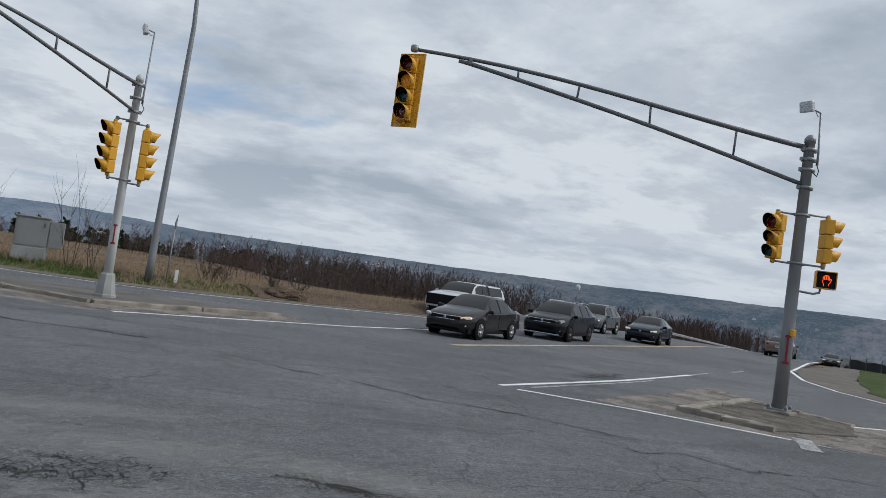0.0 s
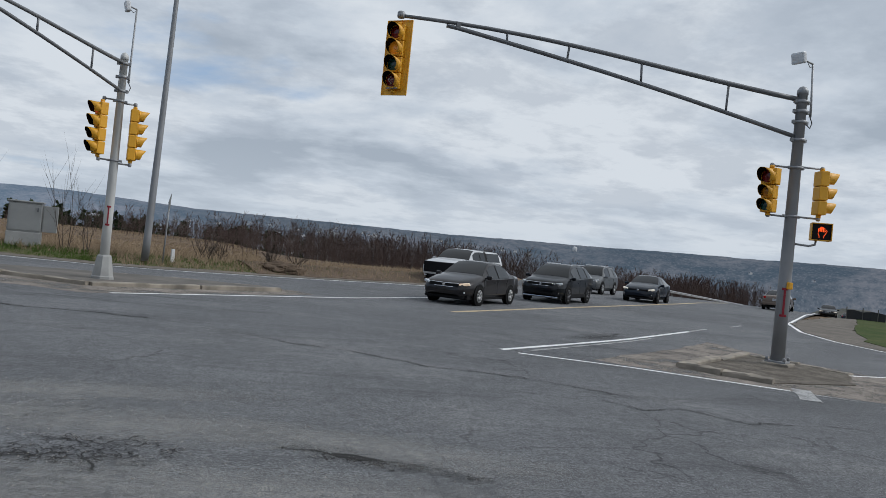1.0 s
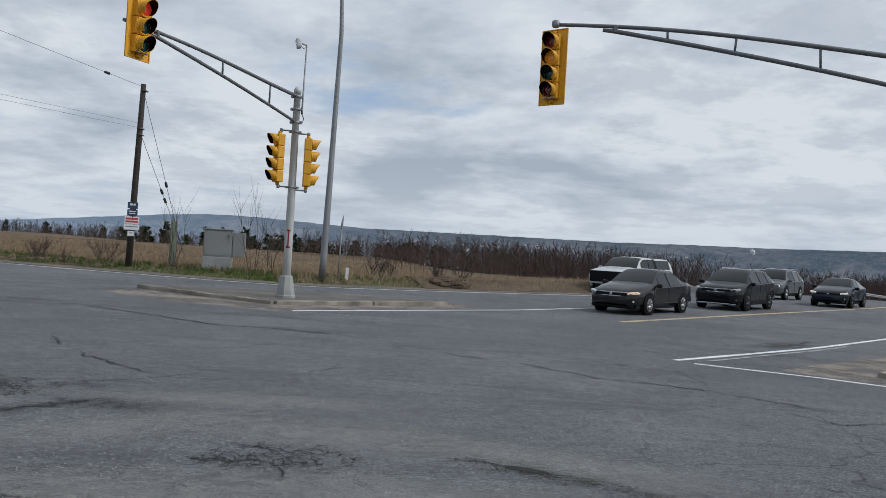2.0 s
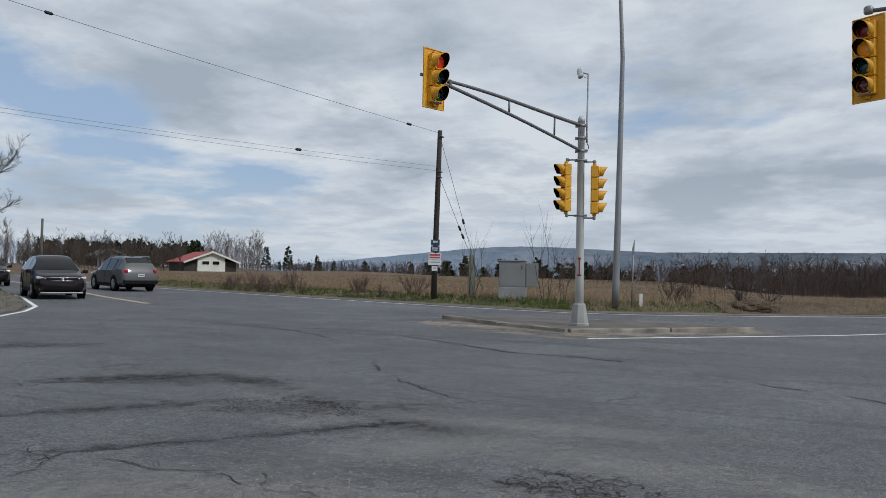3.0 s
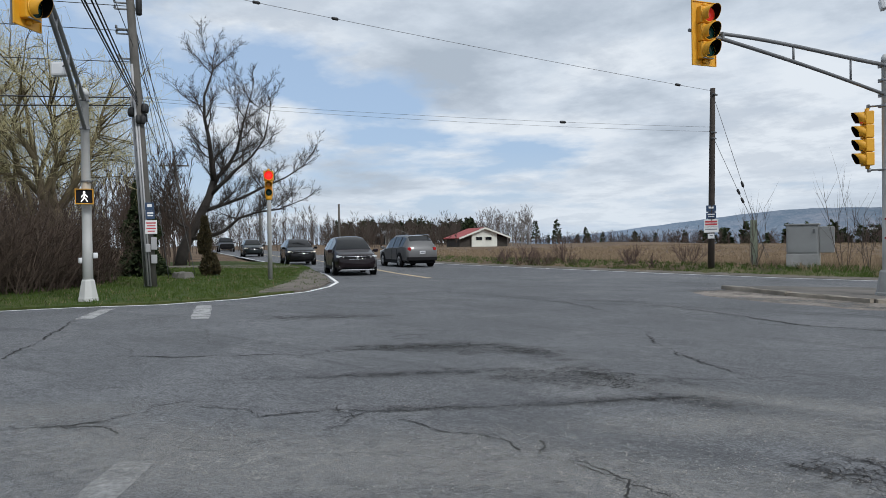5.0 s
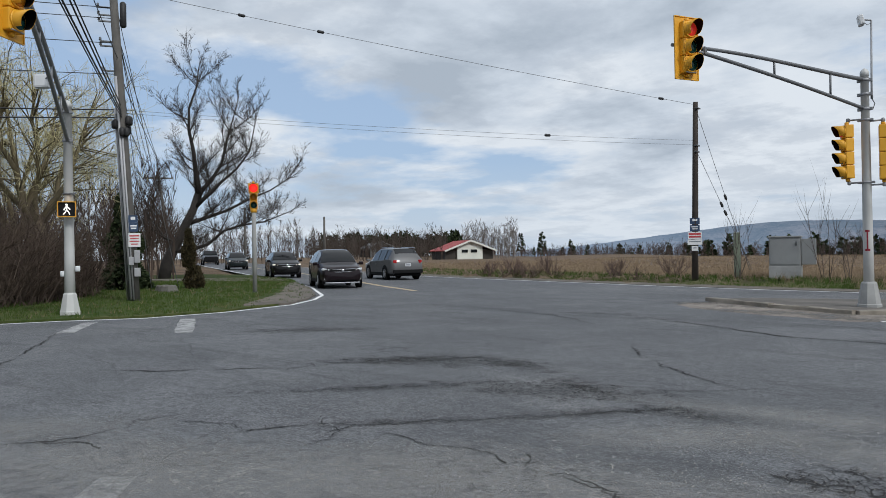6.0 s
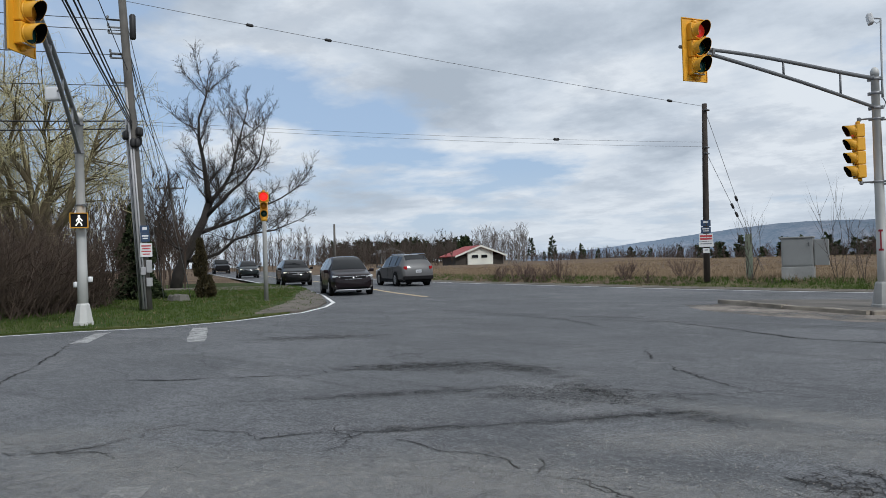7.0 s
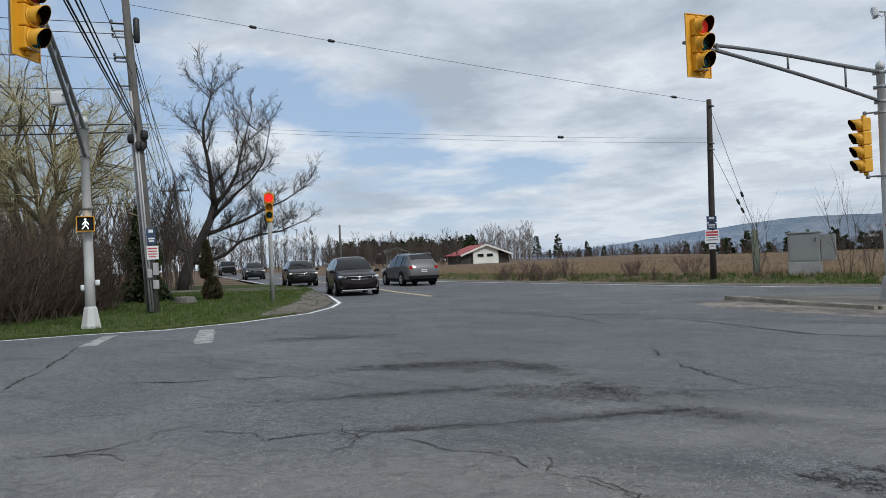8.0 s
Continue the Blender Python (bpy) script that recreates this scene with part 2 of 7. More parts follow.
M["bark"] = plain("bark", (0.075, 0.062, 0.052), 0.95, 0, 0.45, 5, 0.8)
M["twig"] = plain("bare_twigs", (0.105, 0.085, 0.070), 0.95, 0, 0.3, 5, 0)
M["concrete"] = plain("grey_concrete", (0.33, 0.33, 0.32), 0.9, 0, 0.25, 4, 0.3)

# ---- mesh helpers ----
from mathutils import bvhtree, geometry


def mesh_ob(name, bm, material, parent=None, smooth=False):
    me = bpy.data.meshes.new(name)
    bm.to_mesh(me)
    bm.free()
    if smooth:
        me.shade_smooth()
    for m in material if isinstance(material, (list, tuple)) else [material]:
        me.materials.append(m)
    ob = new(name, me)
    if parent:
        ob.parent = parent
    return ob


def part(name, bm, material, parent, label="", smooth=False):
    ob = mesh_ob(name, bm, material, parent, smooth)
    return tagged(ob, label) if label else ob


def thing(name, label, category, m=None, group="", kind=""):
    """An Empty at the base of a thing, the parent of its parts."""
    ob = new(name)
    ob.empty_display_size = 0.2
    if m is not None:
        ob.matrix_basis = m
    return tagged(ob, label, category, group, kind)


def add_box(bm, size, at=(0, 0, 0), bevel=0.0, m=None, mat=0):
    t = Matrix.Translation(at) @ (m or Matrix())
    vs = bmesh.ops.create_cube(bm, size=1.0, matrix=t @ Matrix.Diagonal((*size, 1)))["verts"]
    fs = {f for v in vs for f in v.link_faces}
    for f in fs:
        f.material_index = mat
    if bevel:
        es = list({e for v in vs for e in v.link_edges})
        bmesh.ops.bevel(bm, geom=es, offset=bevel, segments=2, affect="EDGES", profile=0.6)
    return bm


def add_tube(bm, pts, radii, sides=10, cap=True, mat=0):
    """A tapered tube along a run of points."""
    pts = [Vector(p) for p in pts]
    if isinstance(radii, (int, float)):
        radii = [radii] * len(pts)
    rings, side = [], None
    for i, p in enumerate(pts):
        d = (pts[min(i + 1, len(pts) - 1)] - pts[max(i - 1, 0)]).normalized()
        if side is None:
            side = d.orthogonal().normalized()
        else:
            side = (side - d * side.dot(d))
            side = side.normalized() if side.length > 1e-6 else d.orthogonal().normalized()
        other = d.cross(side)
        rings.append([bm.verts.new(p + radii[i] * (math.cos(a) * side + math.sin(a) * other))
                      for a in (2 * math.pi * k / sides for k in range(sides))])
    for a, b in zip(rings, rings[1:]):
        for k in range(sides):
            f = bm.faces.new((a[k], a[(k + 1) % sides], b[(k + 1) % sides], b[k]))
            f.material_index, f.smooth = mat, True
    if cap and sides > 2:
        bm.faces.new(reversed(rings[0])).material_index = mat
        bm.faces.new(rings[-1]).material_index = mat
    return bm


def add_lathe(bm, profile, at=(0, 0, 0), sides=20, m=None, mat=0, smooth=True):
    """Turn (radius, height) pairs round the z axis."""
    t = Matrix.Translation(at) @ (m or Matrix())
    rings = [[bm.verts.new(t @ Vector((r * math.cos(a), r * math.sin(a), z)))
              for a in (2 * math.pi * k / sides for k in range(sides))] for r, z in profile]
    for a, b in zip(rings, rings[1:]):
        for k in range(sides):
            f = bm.faces.new((a[k], a[(k + 1) % sides], b[(k + 1) % sides], b[k]))
            f.smooth, f.material_index = smooth, mat
    bm.faces.new(reversed(rings[0])).material_index = mat
    bm.faces.new(rings[-1]).material_index = mat
    return bm


# ---- the lie of the land ----
ROAD_U = Vector((0.69, 0.72)).normalized()      # the road down to the valley
ROAD_O = Vector((5.57, 20.24))                  # a point of its centre line


def smooth_step(a, b, v):
    t = min(1, max(0, (v - a) / (b - a)))
    return t * t * (3 - 2 * t)


# edges of the paved crossing
FAR_EDGE = [(-262, 158), (-146, 95), (-86, 62.5), (-58, 48), (-47, 41.9), (-36, 36.1), (-27, 33.0), (-19.6, 30.9), (-13, 29.1),
            (-8, 28.1), (-5.2, 27.9), (0.4, 30.0), (7.4, 33.4), (14, 39.4)]
LEFT_EDGE = [(-22.6, -2), (-18.9, 5.9), (-18.2, 7.6), (-17.2, 9.1), (-17.05, 11.1), (-17.65, 13.7), (-18.9, 15.6), (-20.5, 17.3),
             (-25.4, 20.9), (-33.4, 25.8), (-42.9, 30.3), (-56, 37.2), (-84, 52), (-144, 84), (-260, 147)]
RIGHT_EDGE = [(27, 0), (22.3, 9), (19.6, 15), (19.0, 18.9), (19.1, 21.0), (20.2, 24.0), (23.0, 28.2), (26.5, 32.0)]


def beyond(x, y):
    """Metres past the far edge of the paving (0 on the paving)."""
    best, side = 1e9, 0
    for (ax, ay), (bx, by) in zip(FAR_EDGE, FAR_EDGE[1:]):
        dx, dy = bx - ax, by - ay
        t = min(1, max(0, ((x - ax) * dx + (y - ay) * dy) / (dx * dx + dy * dy)))
        d = math.hypot(x - ax - t * dx, y - ay - t * dy)
        if d < best:
            best, side = d, dx * (y - ay) - dy * (x - ax)
    return best if side > 0 else 0.0


def height(x, y):
    """Height of the ground: a nearly flat crossing on a hill above a wide valley."""
    r = math.hypot(x, y)
    rr = min(r, 150)
    z = (-0.0101 * x + 0.0029 * y) * (rr / max(r, 1e-6)) - 0.003 * rr
    s = (x - ROAD_O.x) * ROAD_U.x + (y - ROAD_O.y) * ROAD_U.y
    off = (x - ROAD_O.x) * -ROAD_U.y + (y - ROAD_O.y) * ROAD_U.x
    z += min(max(0, s), 23) * 0.0155 - 0.03 * max(0, min(s, 260) - 46)
    az = math.degrees(math.atan2(x, y))
    # the slope behind the field and beyond the valley road
    fall = smooth_step(-38, -8, az) * smooth_step(70, 420, r) * (1 - smooth_step(110, 150, az))
    fall *= max(smooth_step(9, 60, off), smooth_step(-14, -60, off))
    z -= 26 * fall
    bank = smooth_step(11, 32, off) * smooth_step(8, 40, s) * smooth_step(-5, 15, az)
    z -= 3.2 * bank
    if -75 < az < 20 and 20 < r < 120:
        z += 0.38 * smooth_step(0.5, 2.6, beyond(x, y))
    return z


def ridge(az):
    """Elevation in degrees of the far skyline by azimuth."""
    v = 1.62 + 0.28 * smooth_step(5, 45, az) + 0.24 * smooth_step(-4, -14, az) - 1.9 * smooth_step(-15, -37, az)
    return v + 0.10 * noise.noise((az * 0.11, 3.0, 0)) + 0.035 * noise.noise((az * 0.9, 7.0, 0))


def terrain():
    """One polar sheet from under the crossing to the foot of the hills."""
    bm = bmesh.new()
    radii = [2.5 * 1.09 ** k for k in range(10)]
    while radii[-1] < 4700:
        radii.append(radii[-1] * 1.06)
    nseg = 240
    rows, centre = [], bm.verts.new((0, 0, height(0, 0.001) - 0.08))
    for r in radii:
        ring = []
        for k in range(nseg):
            a = 2 * math.pi * k / nseg
            x, y = r * math.sin(a), r * math.cos(a)
            z = height(x, y) - 0.08
            if r > 40:
                z += noise.noise((x * 0.03, y * 0.03, 0)) * min(1.0, (r - 40) * 0.01)
            if r > 500:
                z -= smooth_step(500, 1500, r) * 30
            ring.append(bm.verts.new((x, y, z)))
        rows.append(ring)
    for k in range(nseg):
        bm.faces.new((centre, rows[0][(k + 1) % nseg], rows[0][k]))
    for a, b in zip(rows, rows[1:]):
        for k in range(nseg):
            bm.faces.new((a[k], a[(k + 1) % nseg], b[(k + 1) % nseg], b[k])).smooth = True
    bmesh.ops.recalc_face_normals(bm, faces=bm.faces)
    return mesh_ob("ground", bm, M["ground"])


tagged(terrain(), "verge grass and harvested stubble field on a hilltop", "ground", kind="structure")


def far_hills():
    bm = bmesh.new()
    rows = []
    dists = [900 + 3500 * (k / 26) ** 1.15 for k in range(27)] + [4650]
    for j, r in enumerate(dists):
        row = []
        for k in range(401):
            az = -100 + 200 * k / 400
            a = radians(az)
            x, y = r * math.sin(a), r * math.cos(a)
            top = 1.55 + math.tan(radians(max(ridge(az), -0.6))) * 4400
            t = min(1.0, (r - 900) / 3500)
            z = -50 + (top + 50) * t ** 1.25
            z += (noise.noise((x * 0.0011, y * 0.0011, 5)) * 26 + noise.noise((x * 0.004, y * 0.004, 9)) * 8) * math.sin(math.pi * min(1, t)) ** 0.6
            z += noise.noise((x * 0.03, y * 0.03, 2)) * 3.0 * t
            if j == len(dists) - 1:
                z -= 120
            row.append(bm.verts.new((x, y, z)))
        rows.append(row)
    for a, b in zip(rows, rows[1:]):
        for k in range(400):
            bm.faces.new((a[k], b[k], b[k + 1], a[k + 1])).smooth = True
    bmesh.ops.recalc_face_normals(bm, faces=bm.faces)
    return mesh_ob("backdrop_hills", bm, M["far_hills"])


tagged(far_hills(), "long wooded hills across the valley, blue-grey haze painted in", "hills", kind="structure")


def on(x, y, dz=0.0):
    return Vector((x, y, height(x, y) + dz))


ROAD_TREE = []


def on_road(x, y, dz=0.0):
    """A point dz above the paving as meshed, or above the ground where there is none."""
    if ROAD_TREE:
        hit = ROAD_TREE[0].ray_cast(Vector((x, y, 50)), Vector((0, 0, -1)))[0]
        if hit:
            return Vector((x, y, hit.z + dz))
    return on(x, y, dz)


def sheet(name, outline, step, dz, material, rough_edge=0.0):
    """A surface over the ground inside an outline, triangulated finely enough to follow it."""
    pts = []
    n = len(outline)
    for i in range(n):
        a, b = Vector(outline[i]), Vector(outline[(i + 1) % n])
        k = max(1, int((b - a).length / step))
        for j in range(k):
            p = a.lerp(b, j / k)
            if rough_edge:
                p += Vector((noise.noise((p.x * 1.3, p.y * 1.3, 1)), noise.noise((p.x * 1.3, p.y * 1.3, 4)))) * rough_edge
            pts.append(p)
    m = len(pts)
    edges = [(i, (i + 1) % m) for i in range(m)]
    xs, ys = [p.x for p in pts], [p.y for p in pts]
    inner = []
    y = min(ys) + step * 0.5
    while y < max(ys):
        x = min(xs) + step * 0.5
        while x < max(xs):
            inner.append(Vector((x + 0.07 * math.sin(y * 7), y + 0.07 * math.cos(x * 5))))
            x += step
        y += step
    vs, _, fs, *_ = geometry.delaunay_2d_cdt(pts + inner, edges, [list(range(m))], 1, 1e-5)
    bm = bmesh.new()
    vv = [bm.verts.new(on_road(v.x, v.y, dz)) for v in vs]
    for f in fs:
        try:
            bm.faces.new([vv[i] for i in f])
        except ValueError:
            pass
    for v in [v for v in bm.verts if not v.link_faces]:
        bm.verts.remove(v)
    bmesh.ops.recalc_face_normals(bm, faces=bm.faces)
    bm.normal_update()
    if sum(f.normal.z for f in bm.faces) < 0:
        bmesh.ops.reverse_faces(bm, faces=bm.faces)
    if dz > 0.01:
        rim = [e for e in bm.edges if len(e.link_faces) == 1]
        ext = bmesh.ops.extrude_edge_only(bm, edges=rim)["geom"]
        for v in ext:
            if isinstance(v, bmesh.types.BMVert):
                v.co.z -= dz + 0.14
    return mesh_ob(name, bm, material)


def ribbon(name, pts, width, dz, material, parent=None, step=0.5, jitter=0.0):
    """A flat band along a line on the ground."""
    run = []
    for a, b in zip(pts, pts[1:]):
        a, b = Vector(a), Vector(b)
        k = max(1, int((b - a).length / step))
        run += [a.lerp(b, j / k) for j in range(k)]
    run.append(Vector(pts[-1]))
    bm, prev = bmesh.new(), None
    for i, p in enumerate(run):
        d = (run[min(i + 1, len(run) - 1)] - run[max(i - 1, 0)]).normalized()
        w = width * 0.5
        if jitter:
            w *= 1 + jitter * noise.noise((p.x * 3, p.y * 3, 0))
        side = Vector((-d.y, d.x)) * w
        pair = [bm.verts.new(on_road(p.x + s * side.x, p.y + s * side.y, dz)) for s in (1, -1)]
        if prev:
            bm.faces.new((prev[0], prev[1], pair[1], pair[0]))
        prev = pair
    return mesh_ob(name, bm, material, parent)


# ---- road ----
def valley(s, off):
    p = ROAD_O + ROAD_U * s + Vector((-ROAD_U.y, ROAD_U.x)) * off
    return (p.x, p.y)


outline = (LEFT_EDGE[::-1] + [(-34, -26), (-20, -42), (20, -42), (36, -22)] + RIGHT_EDGE
           + [valley(s, -6.6) for s in (36, 60, 90, 130, 180, 240)] + [valley(s, 8.0) for s in (240, 180, 130, 90, 60, 40, 30)]
           + FAR_EDGE[::-1][1:])
road = tagged(sheet("road", outline, 1.6, 0.0, M["asphalt"]), "cracked grey asphalt crossing with slip lanes", "road", kind="structure")
ROAD_TREE.append(bvhtree.BVHTree.FromObject(road, bpy.context.evaluated_depsgraph_get()))

# ---- road markings, islands, verges ----
def marking(name, pts, width, material, label, jitter=0.25):
    return tagged(ribbon(name, pts, width, 0.006, material, None, 0.4, jitter), label, "road marking", kind="structure")


def inset(pts, d):
    """A line shifted sideways by d metres."""
    out = []
    for i, p in enumerate(pts):
        a, b = Vector(pts[max(i - 1, 0)]), Vector(pts[min(i + 1, len(pts) - 1)])
        n = (b - a).normalized()
        out.append((p[0] - n.y * d, p[1] + n.x * d))
    return out


marking("edge_line", inset(LEFT_EDGE, -0.22)[:13], 0.13, M["white_paint"], "worn white edge line along the lawn")
marking("edge_line", inset(FAR_EDGE, -0.45)[3:13], 0.13, M["white_paint"], "white edge line along the field verge")
marking("edge_line", inset(RIGHT_EDGE, 0.15)[3:] + [valley(s, -6.3) for s in (36, 60, 100)], 0.14, M["white_paint"], "white edge line round a gravel corner")
marking("centre_line", [(-19.3, 21.2), (-23.6, 23.6), (-33, 29.4), (-46, 36.4), (-58, 42.5), (-84, 56)], 0.24, M["yellow_paint"], "faded yellow centre line")
marking("centre_line", [(5.6, 20.7), (11.6, 26.5), (21.9, 36.3)] + [valley(s, 0.0) for s in (34, 60, 100)], 0.22, M["yellow_paint"], "faded yellow centre line")
marking("lane_line", [(4.45, 12.75), (6.6, 14.65), (13.1, 20.5)], 0.13, M["white_paint"], "scraped white lane line, painted twice")
marking("lane_line", [(5.1, 12.95), (10.2, 17.6)], 0.10, M["faded_paint"], "scraped white lane line, painted twice")
marking("lane_line", [(13.2, 20.6), (14.6, 21.9)], 0.10, M["faded_paint"], "short worn white dash")
marking("lane_line", [(16.7, 23.6), (18.0, 24.8)], 0.10, M["faded_paint"], "short worn white dash")
marking("lane_line", [(4.67, 12.45), (6.46, 11.7), (8.61, 10.35)], 0.11, M["white_paint"], "thin white line before the island")
marking("lane_line", [(-2.94, 17.25), (0.56, 20.5), (4.06, 23.77), (6.1, 25.7)], 0.14, M["white_paint"], "white line beside a kerbed island")
marking("lane_line", [(8.6, 10.3), (9.4, 9.8)], 0.08, M["faded_paint"], "thin white line before the island")
marking("lane_line", [(12.3, 13.1), (13.6, 13.3), (15.4, 13.2)], 0.12, M["white_paint"], "white line at the back of an island")
marking("crosswalk_bar", [(9.0, 10.6), (8.3, 9.5)], 0.30, M["faded_paint"], "worn white crosswalk bar")
marking("crosswalk_bar", [(-17.05, 7.75), (-15.2, 6.4)], 0.32, M["faded_paint"], "worn white crosswalk bar")
marking("crosswalk_bar", [(-15.95, 9.55), (-13.2, 7.8)], 0.36, M["faded_paint"], "worn white crosswalk bar")
marking("crosswalk_bar", [(-5.0, 2.45), (-4.3, 1.75)], 0.26, M["ghost_paint"], "worn white crosswalk bar")
marking("stop_line", [(-4.12, 2.06), (-3.72, 1.95), (-3.3, 1.6)], 0.10, M["faded_paint"], "worn white stop line end")


def crack(pts, width, seed, label="open crack in old asphalt"):
    """A wandering, branching fissure between a few turning points."""
    rng = random.Random(seed)
    bm = bmesh.new()

    def run(line, w):
        prev = None
        for i, (p, k) in enumerate(line):
            q = line[min(i + 1, len(line) - 1)][0] - line[max(i - 1, 0)][0]
            side = Vector((-q.y, q.x)).normalized() * w * k
            pair = [bm.verts.new(on_road(p.x + s * side.x, p.y + s * side.y, 0.0075)) for s in (1, -1)]
            if prev:
                bm.faces.new((prev[0], prev[1], pair[1], pair[0]))
            prev = pair

    line = []
    for a, b in zip(pts, pts[1:]):
        a, b = Vector(a), Vector(b)
        n = max(2, int((b - a).length / 0.03))
        for j in range(n):
            p = a.lerp(b, j / n)
            z = Vector((noise.noise((p.x * 2.2, p.y * 2.2, seed)), noise.noise((p.x * 2.2, p.y * 2.2, seed + 9)))) * 0.10
            z += Vector((noise.noise((p.x * 9, p.y * 9, seed)), noise.noise((p.x * 9, p.y * 9, seed + 5)))) * 0.05
            z += Vector((noise.noise((p.x * 31, p.y * 31, seed)), noise.noise((p.x * 31, p.y * 31, seed + 5)))) * 0.028
            line.append((p + z, max(0.08, 0.42 + 0.75 * noise.noise((p.x * 1.7, p.y * 1.7, seed + 3)) + 0.45 * noise.noise((p.x * 14, p.y * 14, seed + 7)))))
    run(line, width)
    for _ in range(len(line) // 45):
        i = rng.randrange(2, len(line) - 2)
        p = line[i][0].copy()
        a = rng.uniform(0, 6.28)
        twig = []
        for j in range(rng.randrange(4, 15)):
            a += rng.uniform(-0.7, 0.7)
            twig.append((p.copy(), 0.26 * (1 - j / 16)))
            p += Vector((math.cos(a), math.sin(a))) * 0.035
        run(twig, width)
    bmesh.ops.recalc_face_normals(bm, faces=bm.faces)
    if bm.faces[:] and sum(f.normal.z for f in bm.faces) < 0:
        bmesh.ops.reverse_faces(bm, faces=bm.faces)
    return tagged(mesh_ob("road_crack", bm, M["crack"]), label, "crack", kind="structure")


M["crack"] = plain("crack_fill", (0.020, 0.020, 0.020), 1.0, 0, 0.4, 8, 0)
CRACKS = [
    ([(-6.8, 2.0), (-6.5, 2.55), (-6.32, 2.83), (-6.4, 3.2), (-6.65, 3.42), (-6.5, 3.8)], 0.010),
    ([(-6.47, 2.52), (-6.08, 2.77), (-5.83, 2.7)], 0.008),
    ([(-8.0, 3.25), (-7.7, 3.6), (-7.4, 4.1), (-6.66, 4.7)], 0.007),
    ([(-5.44, 3.75), (-5.3, 4.1), (-5.04, 4.4), (-4.7, 4.7), (-4.16, 5.27), (-3.8, 5.6), (-3.27, 6.4), (-2.9, 6.76)], 0.008),
    ([(-4.6, 3.8), (-4.67, 4.05), (-4.83, 4.25), (-5.13, 4.34), (-5.37, 4.6)], 0.006),
    ([(-9.8, 4.6), (-9.0, 5.15), (-8.25, 5.95), (-7.9, 6.4), (-7.6, 7.05), (-6.97, 7.7), (-6.37, 8.45)], 0.018),
    ([(-3.9, 4.43), (-3.44, 4.5), (-3.25, 4.5), (-3.06, 4.3)], 0.006),
    ([(-3.11, 4.62), (-2.8, 4.32), (-2.58, 4.3), (-2.18, 4.2), (-1.9, 3.9)], 0.009),
    ([(-5.35, 11.06), (-4.7, 10.0), (-4.1, 9.4), (-3.45, 8.64)], 0.013),
    ([(-3.4, 7.6), (-2.9, 7.9), (-2.4, 8.5)], 0.010),
    ([(-11.75, 15.6), (-9.2, 14.9), (-7.4, 13.6)], 0.022),
    ([(-9.6, 15.6), (-8.15, 16.0), (-5.05, 14.3), (-3.8, 13.5), (-2.7, 13.4), (-1.6, 13.2)], 0.026),
    ([(-10.9, 3.5), (-12.0, 4.25), (-13.6, 5.3), (-15.3, 6.3)], 0.016),
    ([(-1.58, 13.2), (-0.3, 12.4), (0.5, 11.5), (1.5, 11.1), (2.5, 10.2), (3.7, 9.75), (4.9, 8.8), (5.6, 8.5)], 0.013),
    ([(4.3, 8.4), (4.66, 8.0), (5.35, 8.1), (5.7, 7.55), (7.0, 7.65), (7.7, 7.4)], 0.012),
    ([(3.1, 5.5), (3.36, 5.3), (3.5, 5.1)], 0.006),
    ([(0.38, 5.63), (0.7, 5.5), (1.05, 5.36), (1.4, 5.2), (1.7, 4.95)], 0.010),
    ([(6.5, 15.9), (8.2, 16.6), (9.6, 18.2)], 0.020),
    ([(-7.16, 2.32), (-6.76, 2.59), (-6.46, 2.61)], 0.005),
    ([(-6.15, 3.63), (-5.81, 3.85), (-5.44, 3.77), (-5.12, 4.28), (-4.8, 4.2), (-4.78, 4.58)], 0.007),
    ([(-4.39, 4.47), (-3.86, 4.45), (-3.44, 4.5)], 0.006),
    ([(-2.93, 4.36), (-2.57, 4.37), (-2.19, 4.2), (-1.8, 4.1)], 0.007),
    ([(-1.5, 5.2), (-1.2, 5.15), (-0.9, 5.5), (-0.6, 5.75)], 0.008),
    ([(-1.35, 5.75), (-1.05, 5.6), (-0.85, 5.2), (-0.8, 4.9)], 0.007),
    ([(-3.6, 8.9), (-3.08, 8.37), (-2.73, 8.25), (-2.77, 7.69)], 0.010),
]
for i, (pts, w) in enumerate(CRACKS):
    crack(pts, w * 1.6, i * 3 + 1)


def worn_patch(x, y, lx, ly, turn, material, label, dz, seed):
    """A ravelled spot with a frayed outline."""
    pts = []
    for k in range(40):
        a = 2 * math.pi * k / 40
        f = 1 + 0.45 * noise.noise((math.cos(a) * 2, math.sin(a) * 2, seed))
        u, v = lx * f * math.cos(a), ly * f * math.sin(a)
        pts.append((x + u * math.cos(turn) - v * math.sin(turn), y + u * math.sin(turn) + v * math.cos(turn)))
    ob = sheet("road_patch", pts, 0.2, dz, material)
    m = Matrix.Translation((x, y, 0)) @ Matrix.Rotation(turn, 4, "Z") @ Matrix.Diagonal((lx, ly, 1, 1))
    ob.data.transform(m.inverted())
    ob.matrix_basis = m
    return tagged(ob, label, "road patch", kind="structure")


